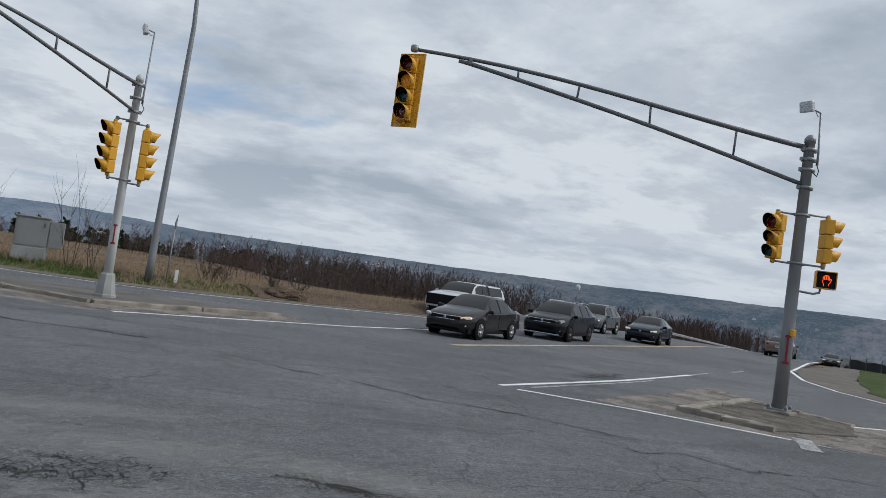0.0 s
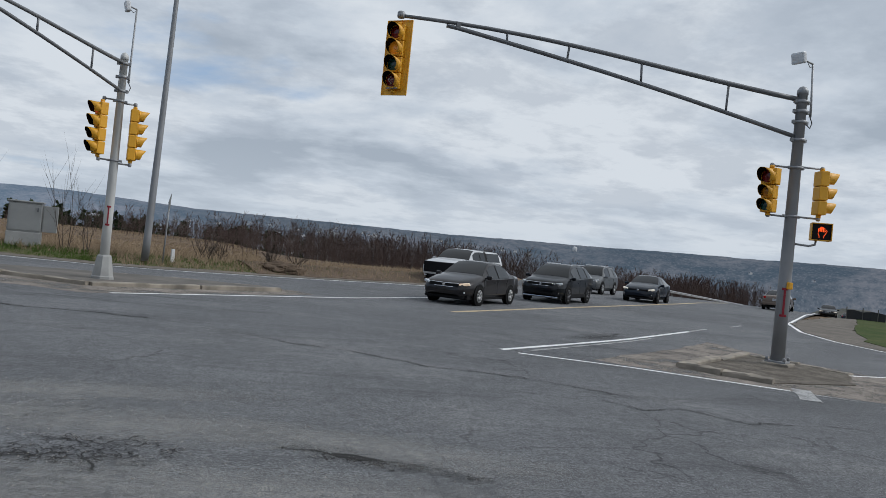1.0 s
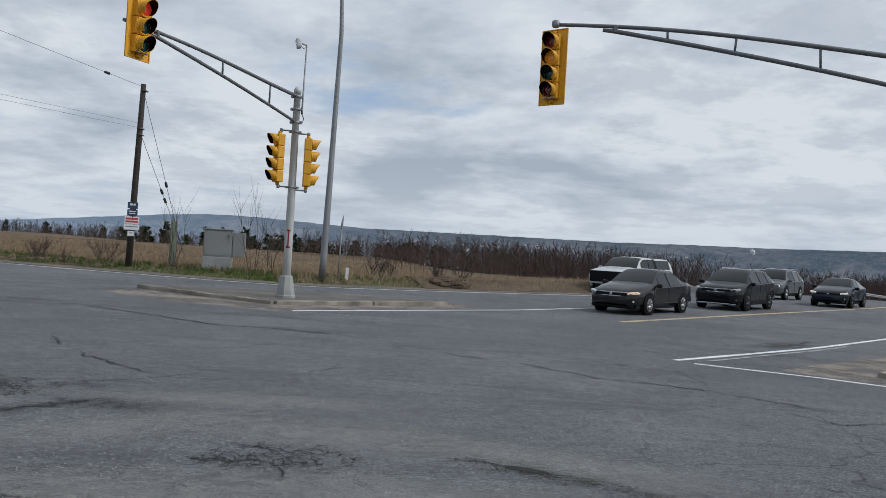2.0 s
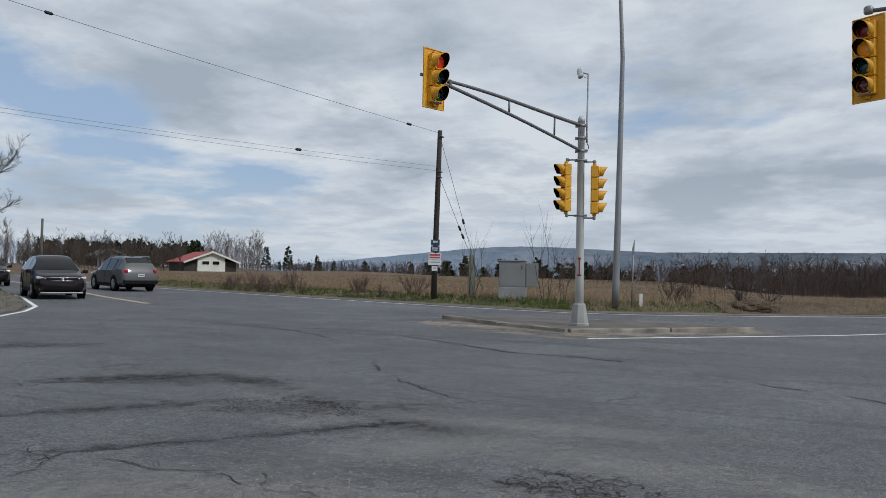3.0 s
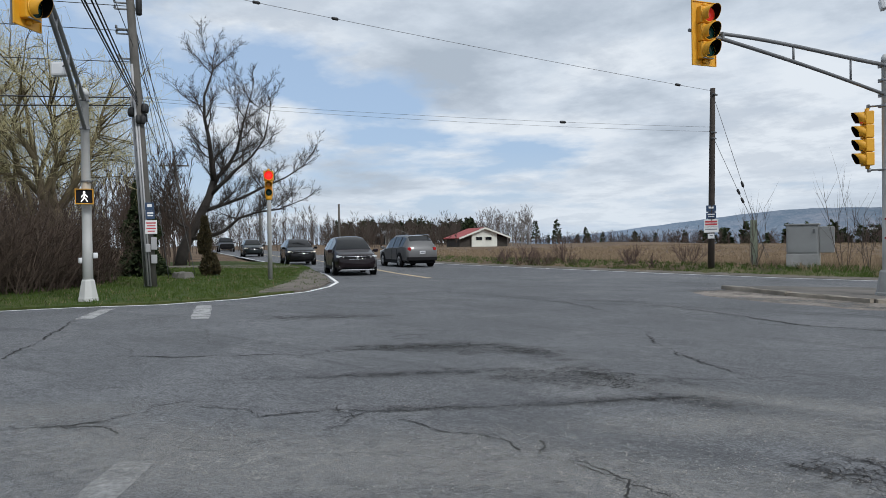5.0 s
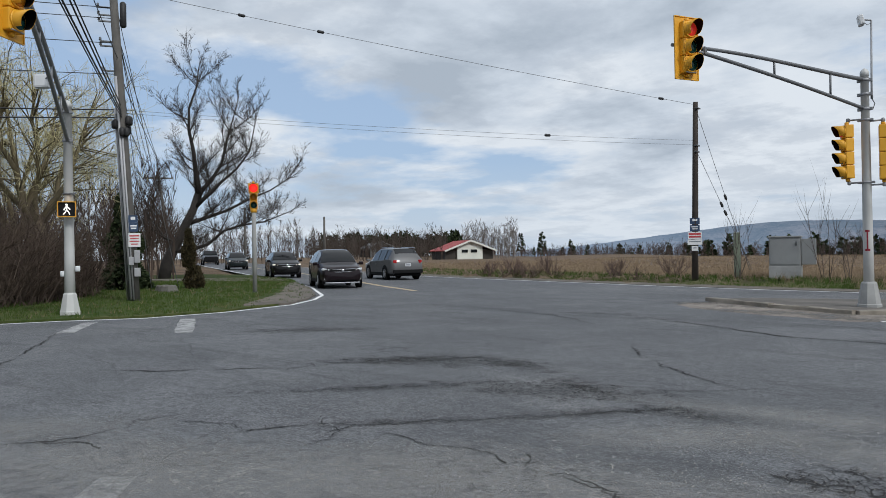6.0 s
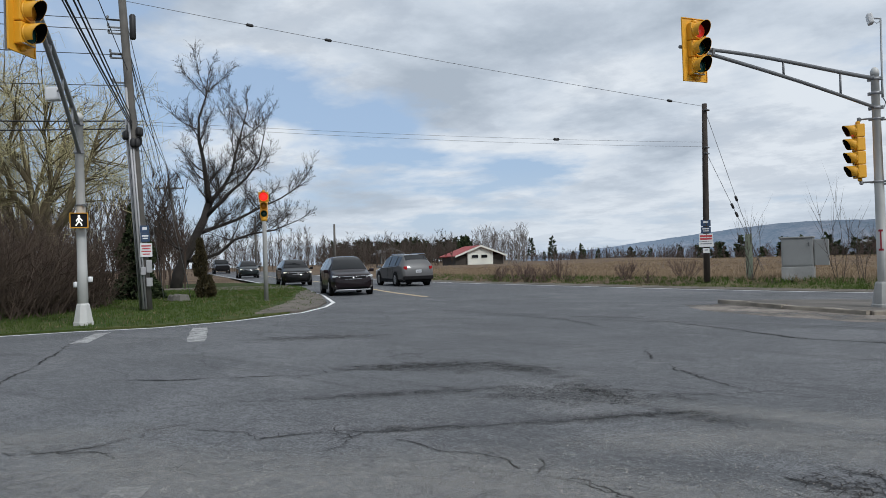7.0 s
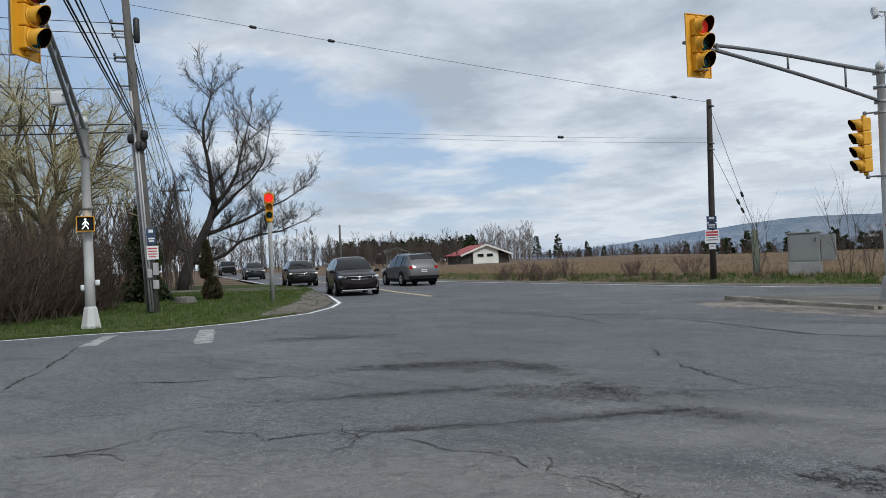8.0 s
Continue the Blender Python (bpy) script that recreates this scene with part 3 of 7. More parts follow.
def stain_material(name, c, lo, hi, scale, most=0.62):
    """Ravelled stones: gaps between them show the asphalt below."""
    q = Mat(name, 0.95, 0, 0.2)
    vec = q.scaled(1, 1, 0)
    n = q.math("ADD", q.math("MULTIPLY", q.noise(scale, 6, 0.75, vec), 0.5), q.math("MULTIPLY", q.noise(52, 4, 0.75, vec), 0.5))
    # thins out from the middle of the patch to its rim
    own = q.n.new("ShaderNodeTexCoord").outputs["Object"]
    far = q.n.new("ShaderNodeVectorMath")
    far.operation = "LENGTH"
    q.l.new(q.scaled(1, 1, 0, (0, 0, 0), 0, own), far.inputs[0])
    thin = q.math("MULTIPLY", q.math("POWER", far.outputs["Value"], 1.5), 0.20)
    a = q.ramp(q.math("SUBTRACT", n, thin), [(lo, 0.0), (hi, 1.0)])
    q.color(c)
    q.bump(q.noise(60, 3, 0.7, vec), 0.7, 0.008)
    q.put(q.b, "Alpha", q.math("MULTIPLY", a, most))
    return q.m


def alligator_material(name, c, scale, lo):
    """Broken asphalt: a net of cracks between small angular lumps, some lumps gone."""
    q = Mat(name, 0.98, 0, 0.1)
    vec = q.scaled(1, 1, 0)
    warp = q.n.new("ShaderNodeVectorMath")
    warp.operation = "ADD"
    q.l.new(vec, warp.inputs[0])
    nz = q.n.new("ShaderNodeTexNoise")
    nz.inputs["Scale"].default_value, nz.inputs["Detail"].default_value = 6.0, 6
    q.l.new(vec, nz.inputs["Vector"])
    shift = q.n.new("ShaderNodeVectorMath")
    shift.operation = "SCALE"
    shift.inputs["Scale"].default_value = 0.22
    q.l.new(nz.outputs["Color"], shift.inputs[0])
    q.l.new(shift.outputs[0], warp.inputs[1])
    net = q.ramp(q.voronoi(scale, "DISTANCE_TO_EDGE", warp.outputs[0]), [(0.0, 1.0), (0.075, 0.0)])
    gone = q.ramp(q.noise(scale * 0.9, 6, 0.8, vec), [(0.54, 0.0), (0.60, 0.9)])
    own = q.n.new("ShaderNodeTexCoord").outputs["Object"]
    far = q.n.new("ShaderNodeVectorMath")
    far.operation = "LENGTH"
    q.l.new(q.scaled(1, 1, 0, (0, 0, 0), 0, own), far.inputs[0])
    keep = q.ramp(q.math("SUBTRACT", q.noise(3.4, 5, 0.7, vec), q.math("MULTIPLY", q.math("POWER", far.outputs["Value"], 2.0), 0.26)), [(lo, 0.0), (lo + 0.12, 1.0)])
    q.color(q.mix(q.noise(40, 4, 0.8, vec), c, tuple(v * 2.2 for v in c)))
    q.put(q.b, "Alpha", q.math("MULTIPLY", q.math("MAXIMUM", net, gone), q.math("MULTIPLY", keep, 0.92)))
    return q.m


M["alligator"] = alligator_material("alligator_cracks", (0.020, 0.019, 0.019), 9.0, 0.30)
M["crumbled"] = alligator_material("crumbled_asphalt", (0.026, 0.025, 0.024), 20.0, 0.34)
M["ravel_dark"] = stain_material("ravelled_dark", (0.036, 0.035, 0.035), 0.40, 0.56, 5.0)
M["ravel_light"] = stain_material("ravelled_light", (0.29, 0.285, 0.277), 0.34, 0.56, 6.0, 0.62)
for i, (x, y, lx, ly, turn, mat) in enumerate([
        (-7.4, 7.6, 1.9, 0.35, 0.85, "ravel_dark"), (-5.6, 8.2, 1.3, 0.28, -0.25, "ravel_dark"), (-4.2, 7.4, 1.0, 0.25, -0.5, "ravel_dark"),
        (-4.6, 4.85, 0.9, 0.16, 0.75, "ravel_dark"), (-3.4, 6.2, 1.3, 0.22, 0.9, "ravel_dark"), (-2.7, 6.7, 0.9, 0.3, -0.1, "ravel_dark"),
        (-0.95, 5.35, 0.62, 0.32, 0.2, "alligator"), (-2.1, 4.25, 0.5, 0.16, -0.3, "alligator"), (0.95, 5.42, 0.75, 0.20, -0.4, "crumbled"), (-4.3, 7.0, 1.5, 0.5, 0.4, "crumbled"), (-6.6, 7.9, 1.7, 0.5, 0.5, "crumbled"), (0.95, 5.42, 0.45, 0.09, -0.4, "ravel_dark"), (1.6, 5.1, 0.7, 0.12, -0.5, "ravel_dark"),
        (-11.5, 9.5, 2.2, 0.5, 0.8, "ravel_dark"), (-6.0, 5.9, 2.0, 0.22, 0.85, "ravel_dark"), (8.4, 17.0, 2.2, 0.5, 0.7, "ravel_dark"),
        (-3.2, 3.9, 1.5, 0.8, 0.6, "ravel_light"), (-2.2, 6.0, 1.6, 0.4, 0.7, "ravel_light"), (-0.6, 6.1, 1.7, 0.5, -0.1, "ravel_light"),
        (1.2, 5.7, 2.0, 0.4, -0.35, "ravel_light"), (-5.6, 2.6, 1.6, 0.7, 0.5, "ravel_light"), (0.2, 4.6, 2.2, 0.5, -0.1, "ravel_light"), (-4.3, 2.9, 2.6, 0.9, 0.75, "ravel_light"),
        (-7.4, 2.2, 2.0, 0.5, 0.9, "ravel_light"), (-1.6, 7.2, 2.2, 0.35, 0.1, "ravel_light"), (-2.0, 4.2, 1.8, 0.6, 0.3, "ravel_light")]):
    worn_patch(x, y, lx * 1.1, ly * 1.4, turn, M[mat], "ravelled patch of worn asphalt", 0.0045 + 0.0001 * i, i * 5.0)


def pothole(x, y):
    bm = bmesh.new()
    n, rows = 28, []
    for f, dz in ((1.0, 0.004), (0.72, 0.012), (0.5, 0.007), (0.2, 0.006)):
        row = []
        for k in range(n):
            a = 2 * math.pi * k / n
            g = f * (1 + 0.4 * noise.noise((math.cos(a) * 2, math.sin(a) * 2, 3)))
            row.append(bm.verts.new(on_road(x + 0.17 * g * math.cos(a), y + 0.06 * g * math.sin(a) - 0.055 * g * math.cos(a), dz)))
        rows.append(row)
    for a, b in zip(rows, rows[1:]):
        for k in range(n):
            bm.faces.new((a[k], a[(k + 1) % n], b[(k + 1) % n], b[k]))
    bm.faces.new(rows[-1])
    return tagged(mesh_ob("pothole", bm, M["crack"]), "small dark crumbled hole in the asphalt", "pothole", kind="structure")


pothole(0.9, 5.44)


def stones(name, centre, radius, count, seed, label, shape=None):
    """Loose grit, joined."""
    rng = random.Random(seed)
    verts, faces = [], []
    for _ in range(count):
        a, r = rng.uniform(0, 6.28), radius * math.sqrt(rng.random())
        x, y = centre[0] + r * math.cos(a), centre[1] + r * math.sin(a)
        s = rng.uniform(0.003, 0.008)
        b = on_road(x, y, 0.004)
        n = len(verts)
        verts += [b + Vector((s, 0, 0)), b + Vector((-s * 0.6, s, 0)), b + Vector((-s * 0.6, -s, 0)), b + Vector((0, 0, s * 1.1))]
        faces += [(n, n + 1, n + 3), (n + 1, n + 2, n + 3), (n + 2, n, n + 3)]
    me = bpy.data.meshes.new(name)
    me.from_pydata(verts, [], faces)
    me.materials.append(M["grit"])
    return tagged(new(name, me), label, "grit", kind="stuff")


M["grit"] = plain("loose_grit", (0.24, 0.225, 0.205), 0.95, 0, 0.5, 20, 0)
stones("loose_grit", (-0.5, 5.6), 2.6, 1500, 4, "loose grit on worn asphalt")
stones("loose_grit", (-3.6, 4.6), 2.4, 900, 5, "loose grit on worn asphalt")
stones("loose_grit", (9.6, 12.8), 3.0, 2600, 6, "loose grit beside the island")


def soil_material(name, c1, c2, scale, alpha=None):
    q = Mat(name, 0.97, 0, 0.15)
    vec = q.scaled(1, 1, 0)
    a, b, f = q.noise(scale, 6, 0.7, vec), q.noise(scale * 7, 5, 0.75, vec), q.voronoi(34, "F1", vec)
    col = q.mix(q.ramp(a, [(0.36, 0.0), (0.64, 1.0)]), c1, c2)
    col = q.mix(q.ramp(b, [(0.36, 0.6), (0.55, 0.0)]), col, tuple(v * 0.45 for v in c1))
    col = q.mix(q.ramp(f, [(0.08, 0.5), (0.3, 0.0)]), col, tuple(min(1, v * 1.5) for v in c2))
    q.color(col)
    q.bump(q.math("ADD", b, q.math("MULTIPLY", f, 0.5)), 0.8, 0.02)
    if alpha:
        n = q.math("ADD", q.math("MULTIPLY", q.noise(0.9, 6, 0.7, vec), 0.6), q.math("MULTIPLY", q.noise(22, 4, 0.75, vec), 0.4))
        q.put(q.b, "Alpha", q.ramp(n, [(alpha, 0.0), (alpha + 0.12, 1.0)]))
    return q.m


M["island_soil"] = soil_material("island_soil", (0.080, 0.068, 0.056), (0.185, 0.165, 0.142), 2.2)


# islands: a raised bed of dirt with kerb stones round it
def island(name, outline, top, bed_material, label, ragged=0.05):
    return tagged(sheet(name, outline, 0.4, top, bed_material, ragged), label, "traffic island", kind="structure")


def kerb_stone(length, w, h, seed):
    """A weathered kerb stone along x, its foot at z = 0."""
    bm = bmesh.new()
    n, rows = 9, []
    for i in range(n + 1):
        x = length * (i / n - 0.5)
        e = [noise.noise((x * 3, k * 3.1, seed)) * 0.020 + noise.noise((x * 9, k * 3.1, seed)) * 0.014 for k in range(6)]
        prof = [(-w / 2, -0.05), (-w / 2 + 0.005 + e[0], h * 0.84 + e[1]), (-w / 2 + 0.03, h + e[2]),
                (w / 2 - 0.03, h + e[3]), (w / 2, h * 0.84 + e[4]), (w / 2, -0.05)]
        if i in (0, n):
            prof = [(y * 0.99, z if z < 0 else z * 0.97) for y, z in prof]
        rows.append([bm.verts.new((x, y, z)) for y, z in prof])
    for a, b in zip(rows, rows[1:]):
        for k in range(5):
            bm.faces.new((a[k], b[k], b[k + 1], a[k + 1]))
    bm.faces.new(rows[0])
    bm.faces.new(reversed(rows[-1]))
    bmesh.ops.recalc_face_normals(bm, faces=bm.faces)
    me = bpy.data.meshes.new("kerb_stone")
    bm.to_mesh(me)
    bm.free()
    me.materials.append(M["kerb"])
    return me


STONES = [kerb_stone(1.0, 0.22, 0.11, s) for s in (1.0, 4.0, 8.0)]


def kerb_run(pts, parent, lift, size, seed, skip=()):
    rng = random.Random(seed)
    n = 0
    for a, b in zip(pts, pts[1:]):
        a, b = Vector(a), Vector(b)
        k = max(1, round((b - a).length / size))
        for j in range(k):
            n += 1
            if n in skip:
                continue
            p = a.lerp(b, (j + 0.5) / k)
            d = b - a
            ob = new("kerb_stone", rng.choice(STONES))
            q = on(p.x, p.y, lift + rng.uniform(-0.015, 0.012))
            m = pose(*q, rng.uniform(-3, 3), rng.uniform(-0.5, 0.5), math.degrees(math.atan2(d.y, d.x)) + rng.uniform(-1.2, 1.2))
            ob.matrix_basis = m @ Matrix.Diagonal((d.length / k * 0.985, 1, 1, 1))
            ob.parent = parent


ISLE_A = [(-8.0, 21.3), (-5.8, 19.8), (-3.68, 18.72), (-1.4, 20.65), (0.76, 22.6), (0.3, 23.1), (-1.6, 23.3), (-3.3, 23.1), (-4.8, 22.7), (-6.6, 22.1)]
ISLE_B = [(7.79, 12.3), (11.5, 15.5), (12.0, 14.7), (12.2, 13.1), (11.0, 11.6), (8.8, 11.0)]
isle_a = island("traffic_island_1", ISLE_A, 0.085, M["dirt"], "raised island with weathered kerbs and gritty top")
kerb_run([(-8.0, 21.3), (-5.8, 19.8), (-3.68, 18.72), (-1.4, 20.65), (0.76, 22.6)], isle_a, 0.0, 3.0, 3)
kerb_run([(0.76, 22.6), (0.3, 23.1), (-1.6, 23.3), (-3.3, 23.1), (-4.8, 22.7), (-6.6, 22.1), (-8.0, 21.3)], isle_a, -0.03, 2.6, 4)
isle_b = island("traffic_island_2", ISLE_B, 0.022, M["island_soil"], "small dirt-filled island with broken kerbs", 0.16)
kerb_run([(11.5, 15.5), (7.79, 12.3)], isle_b, -0.03, 2.4, 5)
kerb_run([(7.79, 12.3), (8.25, 11.65), (8.8, 11.0)], isle_b, -0.01, 1.6, 6)
kerb_run([(11.4, 15.2), (12.0, 14.3), (12.4, 13.2)], isle_b, -0.06, 1.2, 7)

# loose dirt on and round the islands, gravel corner, verges and lawn
M["sand"] = soil_material("road_sand", (0.20, 0.178, 0.158), (0.29, 0.255, 0.225), 0.8, 0.40)
M["gravel"] = soil_material("gravel", (0.125, 0.112, 0.098), (0.195, 0.172, 0.150), 0.7)
M["lawn"] = soil_material("lawn_soil", (0.034, 0.062, 0.013), (0.082, 0.090, 0.032), 0.5)
M["soil"] = soil_material("brown_soil", (0.085, 0.062, 0.045), (0.15, 0.11, 0.08), 0.6)
tagged(sheet("road_dirt", [(6.1, 12.4), (8.3, 10.5), (9.9, 9.75), (14.5, 8.6), (15.5, 12.5), (13.0, 13.4), (12.2, 15.2), (12.0, 17.8), (9.0, 15.0)], 0.5, 0.0022, M["sand"], 0.15),
       "sandy dirt spilled round a small island", "dirt", kind="structure")
tagged(sheet("road_dirt", [(-8.6, 20.2), (-7.4, 18.6), (-5.6, 17.6), (-3.4, 16.8), (-0.8, 19.3), (1.8, 22.6), (1.2, 23.6), (-3.3, 23.6), (-6.6, 22.2)], 0.5, 0.0022, M["sand"], 0.2),
       "sandy dirt along the kerbs of an island", "dirt", kind="structure")
tagged(sheet("gravel_corner", [(19.05, 17.0), (19.0, 18.9), (19.1, 21.0), (20.2, 24.0), (23.0, 28.2), (26.5, 32.0), (33, 38.0), (38, 42.5), (41, 44), (32, 34.2), (26.3, 28.3), (21.2, 22.0), (20.0, 19.4), (20.2, 15)],
             0.8, 0.012, M["gravel"], 0.25), "bare gravel shoulder at a road corner", "gravel", kind="structure")
tagged(sheet("verge", [(20.2, 15), (20.0, 19.4), (21.2, 22.0), (26.3, 28.3), (32, 34.2), (41, 44), (60, 60), (90, 70), (60, 20), (30, 0), (24, 6)], 1.5, 0.03, M["lawn"], 0.2),
       "green grass bank beside the gravel corner", "grass", kind="structure")
LAWN = LEFT_EDGE[:9] + [(-33.2, 26.2), (-42, 30.2), (-48, 30), (-52, 20), (-50, 5), (-42, -6), (-30, -14)]
tagged(sheet("lawn", LAWN, 0.9, 0.05, M["lawn"], 0.12), "patchy spring lawn at the road corner", "lawn", kind="structure")
tagged(sheet("gravel_apron", [(-18.9, 15.65), (-20.5, 17.35), (-25.4, 20.95), (-29.5, 23.5), (-27.2, 21.2), (-23.5, 18.2), (-20.8, 15.6), (-19.4, 13.9), (-17.9, 12.4), (-17.55, 13.7)], 0.5, 0.062, M["gravel"], 0.22),
       "trampled bare soil at the lawn corner", "gravel", kind="structure")
tagged(sheet("driveway", [(-31.5, 24.6), (-36, 27.3), (-38.2, 26.0), (-44, 20), (-46, 21.5), (-36.5, 21.5)], 0.8, 0.07, M["gravel"], 0.1),
       "pale gravel driveway across the lawn", "driveway", kind="structure")


def strip(pts, d0, d1):
    return inset(pts, d0) + inset(pts, d1)[::-1]


tagged(sheet("shoulder", strip(FAR_EDGE[3:], 0.0, 0.9), 0.5, 0.012, M["gravel"], 0.12), "narrow gravel shoulder along the field", "gravel", kind="structure")
tagged(sheet("dirt_pile_ground", strip([(0.4, 30.0), (7.4, 33.4), (14, 39.4)], 0.7, 3.2), 0.6, 0.03, M["soil"], 0.3), "bare brown soil beside the road", "soil", kind="structure")

# ---- signals, poles and wires ----
def glass_lens(name, c, glow=0.0):
    q = Mat(name, 0.18)
    q.color(q.mix(q.ramp(q.voronoi(70), [(0.1, 0.0), (0.6, 1.0)]), tuple(v * 0.6 for v in c), c))
    if glow:
        q.emit(c, glow)
    return q.m


M["lens_red"] = glass_lens("red_lens", (0.16, 0.012, 0.010))
M["lens_red_lit"] = glass_lens("lit_red_lens", (1.0, 0.022, 0.018), 1.3)
M["lens_red_dim"] = glass_lens("dim_red_lens", (0.55, 0.03, 0.02), 0.35)
M["lens_amber"] = glass_lens("amber_lens", (0.45, 0.17, 0.012))
# unlit amber lens; a weak glow is painted in for its reflection
M["lens_amber_glint"] = glass_lens("amber_lens_painted_glint", (0.75, 0.26, 0.02), 0.10)
M["arrow_lens"] = glass_lens("arrow_lens", (0.36, 0.27, 0.23))
M["lens_green"] = glass_lens("green_lens", (0.008, 0.050, 0.042))
M["hand_glow"] = glass_lens("orange_red_symbol", (1.0, 0.10, 0.02), 2.0)
M["walk_glow"] = glass_lens("white_symbol", (0.95, 0.95, 0.92), 0.8)
M["visor"] = plain("signal_visor", (0.66, 0.32, 0.016), 0.55, 0, 0.12, 4, 0.04)
M["tape"] = plain("red_tape", (0.26, 0.010, 0.022), 0.6, 0, 0.2, 6, 0.05)
M["white_plastic"] = plain("white_plastic", (0.62, 0.63, 0.64), 0.45, 0, 0.12, 5, 0.02)
M["cable"] = plain("black_cable", (0.016, 0.016, 0.017), 0.6, 0, 0.1, 5, 0)
M["wire"] = plain("grey_wire", (0.10, 0.10, 0.105), 0.6, 0.3, 0.1, 5, 0)
M["sign_blue"] = plain("dark_blue_sign", (0.022, 0.050, 0.105), 0.5, 0, 0.15, 6, 0.02)
M["sign_white"] = plain("white_sign", (0.66, 0.66, 0.66), 0.5, 0, 0.08, 6, 0.02)
M["sign_red"] = plain("red_print", (0.45, 0.05, 0.06), 0.5, 0, 0.1, 6, 0)
M["print_grey"] = plain("grey_print", (0.18, 0.19, 0.22), 0.5, 0, 0.1, 6, 0)
M["conduit"] = plain("grey_conduit", (0.36, 0.36, 0.37), 0.5, 0.2, 0.15, 5, 0.03)
M["cabinet"] = plain("brushed_aluminium_cabinet", (0.27, 0.275, 0.272), 0.55, 0.3, 0.2, 2, 0.05)
M["green_post"] = plain("weathered_green_post", (0.20, 0.23, 0.17), 0.8, 0, 0.3, 4, 0.3)


def facing(dx, dy):
    """Turn about z, in degrees, that points a front at -y towards (dx, dy)."""
    return math.degrees(math.atan2(dy, dx)) + 90


def visor_mesh(r, depth):
    """A tunnel visor round a lens, opening towards -y, cut back below."""
    bm = bmesh.new()
    n, rows = 22, []
    for rad, inner in ((r, 0), (r - 0.008, 1)):
        back, front = [], []
        for k in range(n + 1):
            a = radians(-50 + 280 * k / n)
            cut = depth * (0.62 + 0.38 * max(0, math.sin(a))) * (1 - 0.35 * max(0, -math.sin(a)))
            back.append(bm.verts.new((rad * math.cos(a), 0, rad * math.sin(a))))
            front.append(bm.verts.new((rad * math.cos(a) * 0.97, -cut, rad * math.sin(a) * 0.97)))
        rows.append((back, front))
        for k in range(n):
            f = bm.faces.new((back[k], back[k + 1], front[k + 1], front[k]))
            f.material_index, f.smooth = inner, True
    for k in range(n):
        bm.faces.new((rows[0][1][k], rows[0][1][k + 1], rows[1][1][k + 1], rows[1][1][k])).material_index = 0
    return bm


def signal_head(parent, m, lenses, plate=False, name="signal_head", scales=None, label="", arrow=False):
    """A vertical signal head, front towards -y, hung at its middle. One lens material a section, top first."""
    sizes = [0.345 * s for s in (scales or [1.0] * len(lenses))]
    total = sum(sizes)
    bm = bmesh.new()
    z = total / 2
    spots = []
    for s in sizes:
        add_box(bm, (s * 0.96, 0.19, s * 0.97), (0, 0, z - s / 2), 0.022)
        add_lathe(bm, [(s * 0.47, 0), (s * 0.47, 0.02), (s * 0.44, 0.03)], (0, -0.095, z - s / 2), 22, Matrix.Rotation(radians(90), 4, "X"))
        spots.append((z - s / 2, s))
        z -= s
    add_lathe(bm, [(0.05, 0), (0.05, 0.06), (0.03, 0.07)], (0, 0, total / 2), 12)
    add_lathe(bm, [(0.03, -0.07), (0.05, -0.06), (0.05, 0)], (0, 0, -total / 2), 12)
    head = part(name, bm, M["signal_yellow"], parent, label)
    head.matrix_basis = m
    if plate:
        bm = bmesh.new()
        add_box(bm, (0.60, 0.012, total + 0.23), (0, 0.03, 0), 0.004)
        for sx in (-1, 1):
            add_box(bm, (0.018, 0.03, total + 0.22), (sx * 0.292, 0.022, 0), 0.004)
        for sz in (-1, 1):
            add_box(bm, (0.56, 0.03, 0.018), (0, 0.022, sz * (total / 2 + 0.105)), 0.004)
        part("backplate", bm, M["signal_yellow"], head)
        bm = bmesh.new()
        add_tube(bm, [(-0.13, -0.1, -total / 2 + 0.012), (0.13, -0.1, -total / 2 + 0.012)], 0.012, 8)
        part("latch_bar", bm, M["galvanised"], head)
    for (zc, s), lens in zip(spots, lenses):
        bm = bmesh.new()
        r = s * 0.41
        add_lathe(bm, [(r, 0.0), (r * 0.96, 0.012), (r * 0.75, 0.028), (r * 0.4, 0.04), (0.004, 0.044)], (0, -0.118, zc), 24, Matrix.Rotation(radians(90), 4, "X"))
        part("lens", bm, M[lens], head, smooth=False)
        v = visor_mesh(r * 1.09, s * 0.70)
        ob = part("visor", v, [M["visor"], M["black"]], head)
        ob.location = (0, -0.122, zc)
    if arrow:
        zc = spots[-1][0]
        bm = bmesh.new()
        add_tube(bm, [(0.02, -0.166, zc + 0.085), (-0.06, -0.166, zc), (0.02, -0.166, zc - 0.085)], 0.014, 6)
        add_tube(bm, [(-0.06, -0.168, zc), (0.08, -0.166, zc)], 0.014, 6)
        part("arrow", bm, M["arrow_lens"], head, "pale left arrow symbol")
    return head


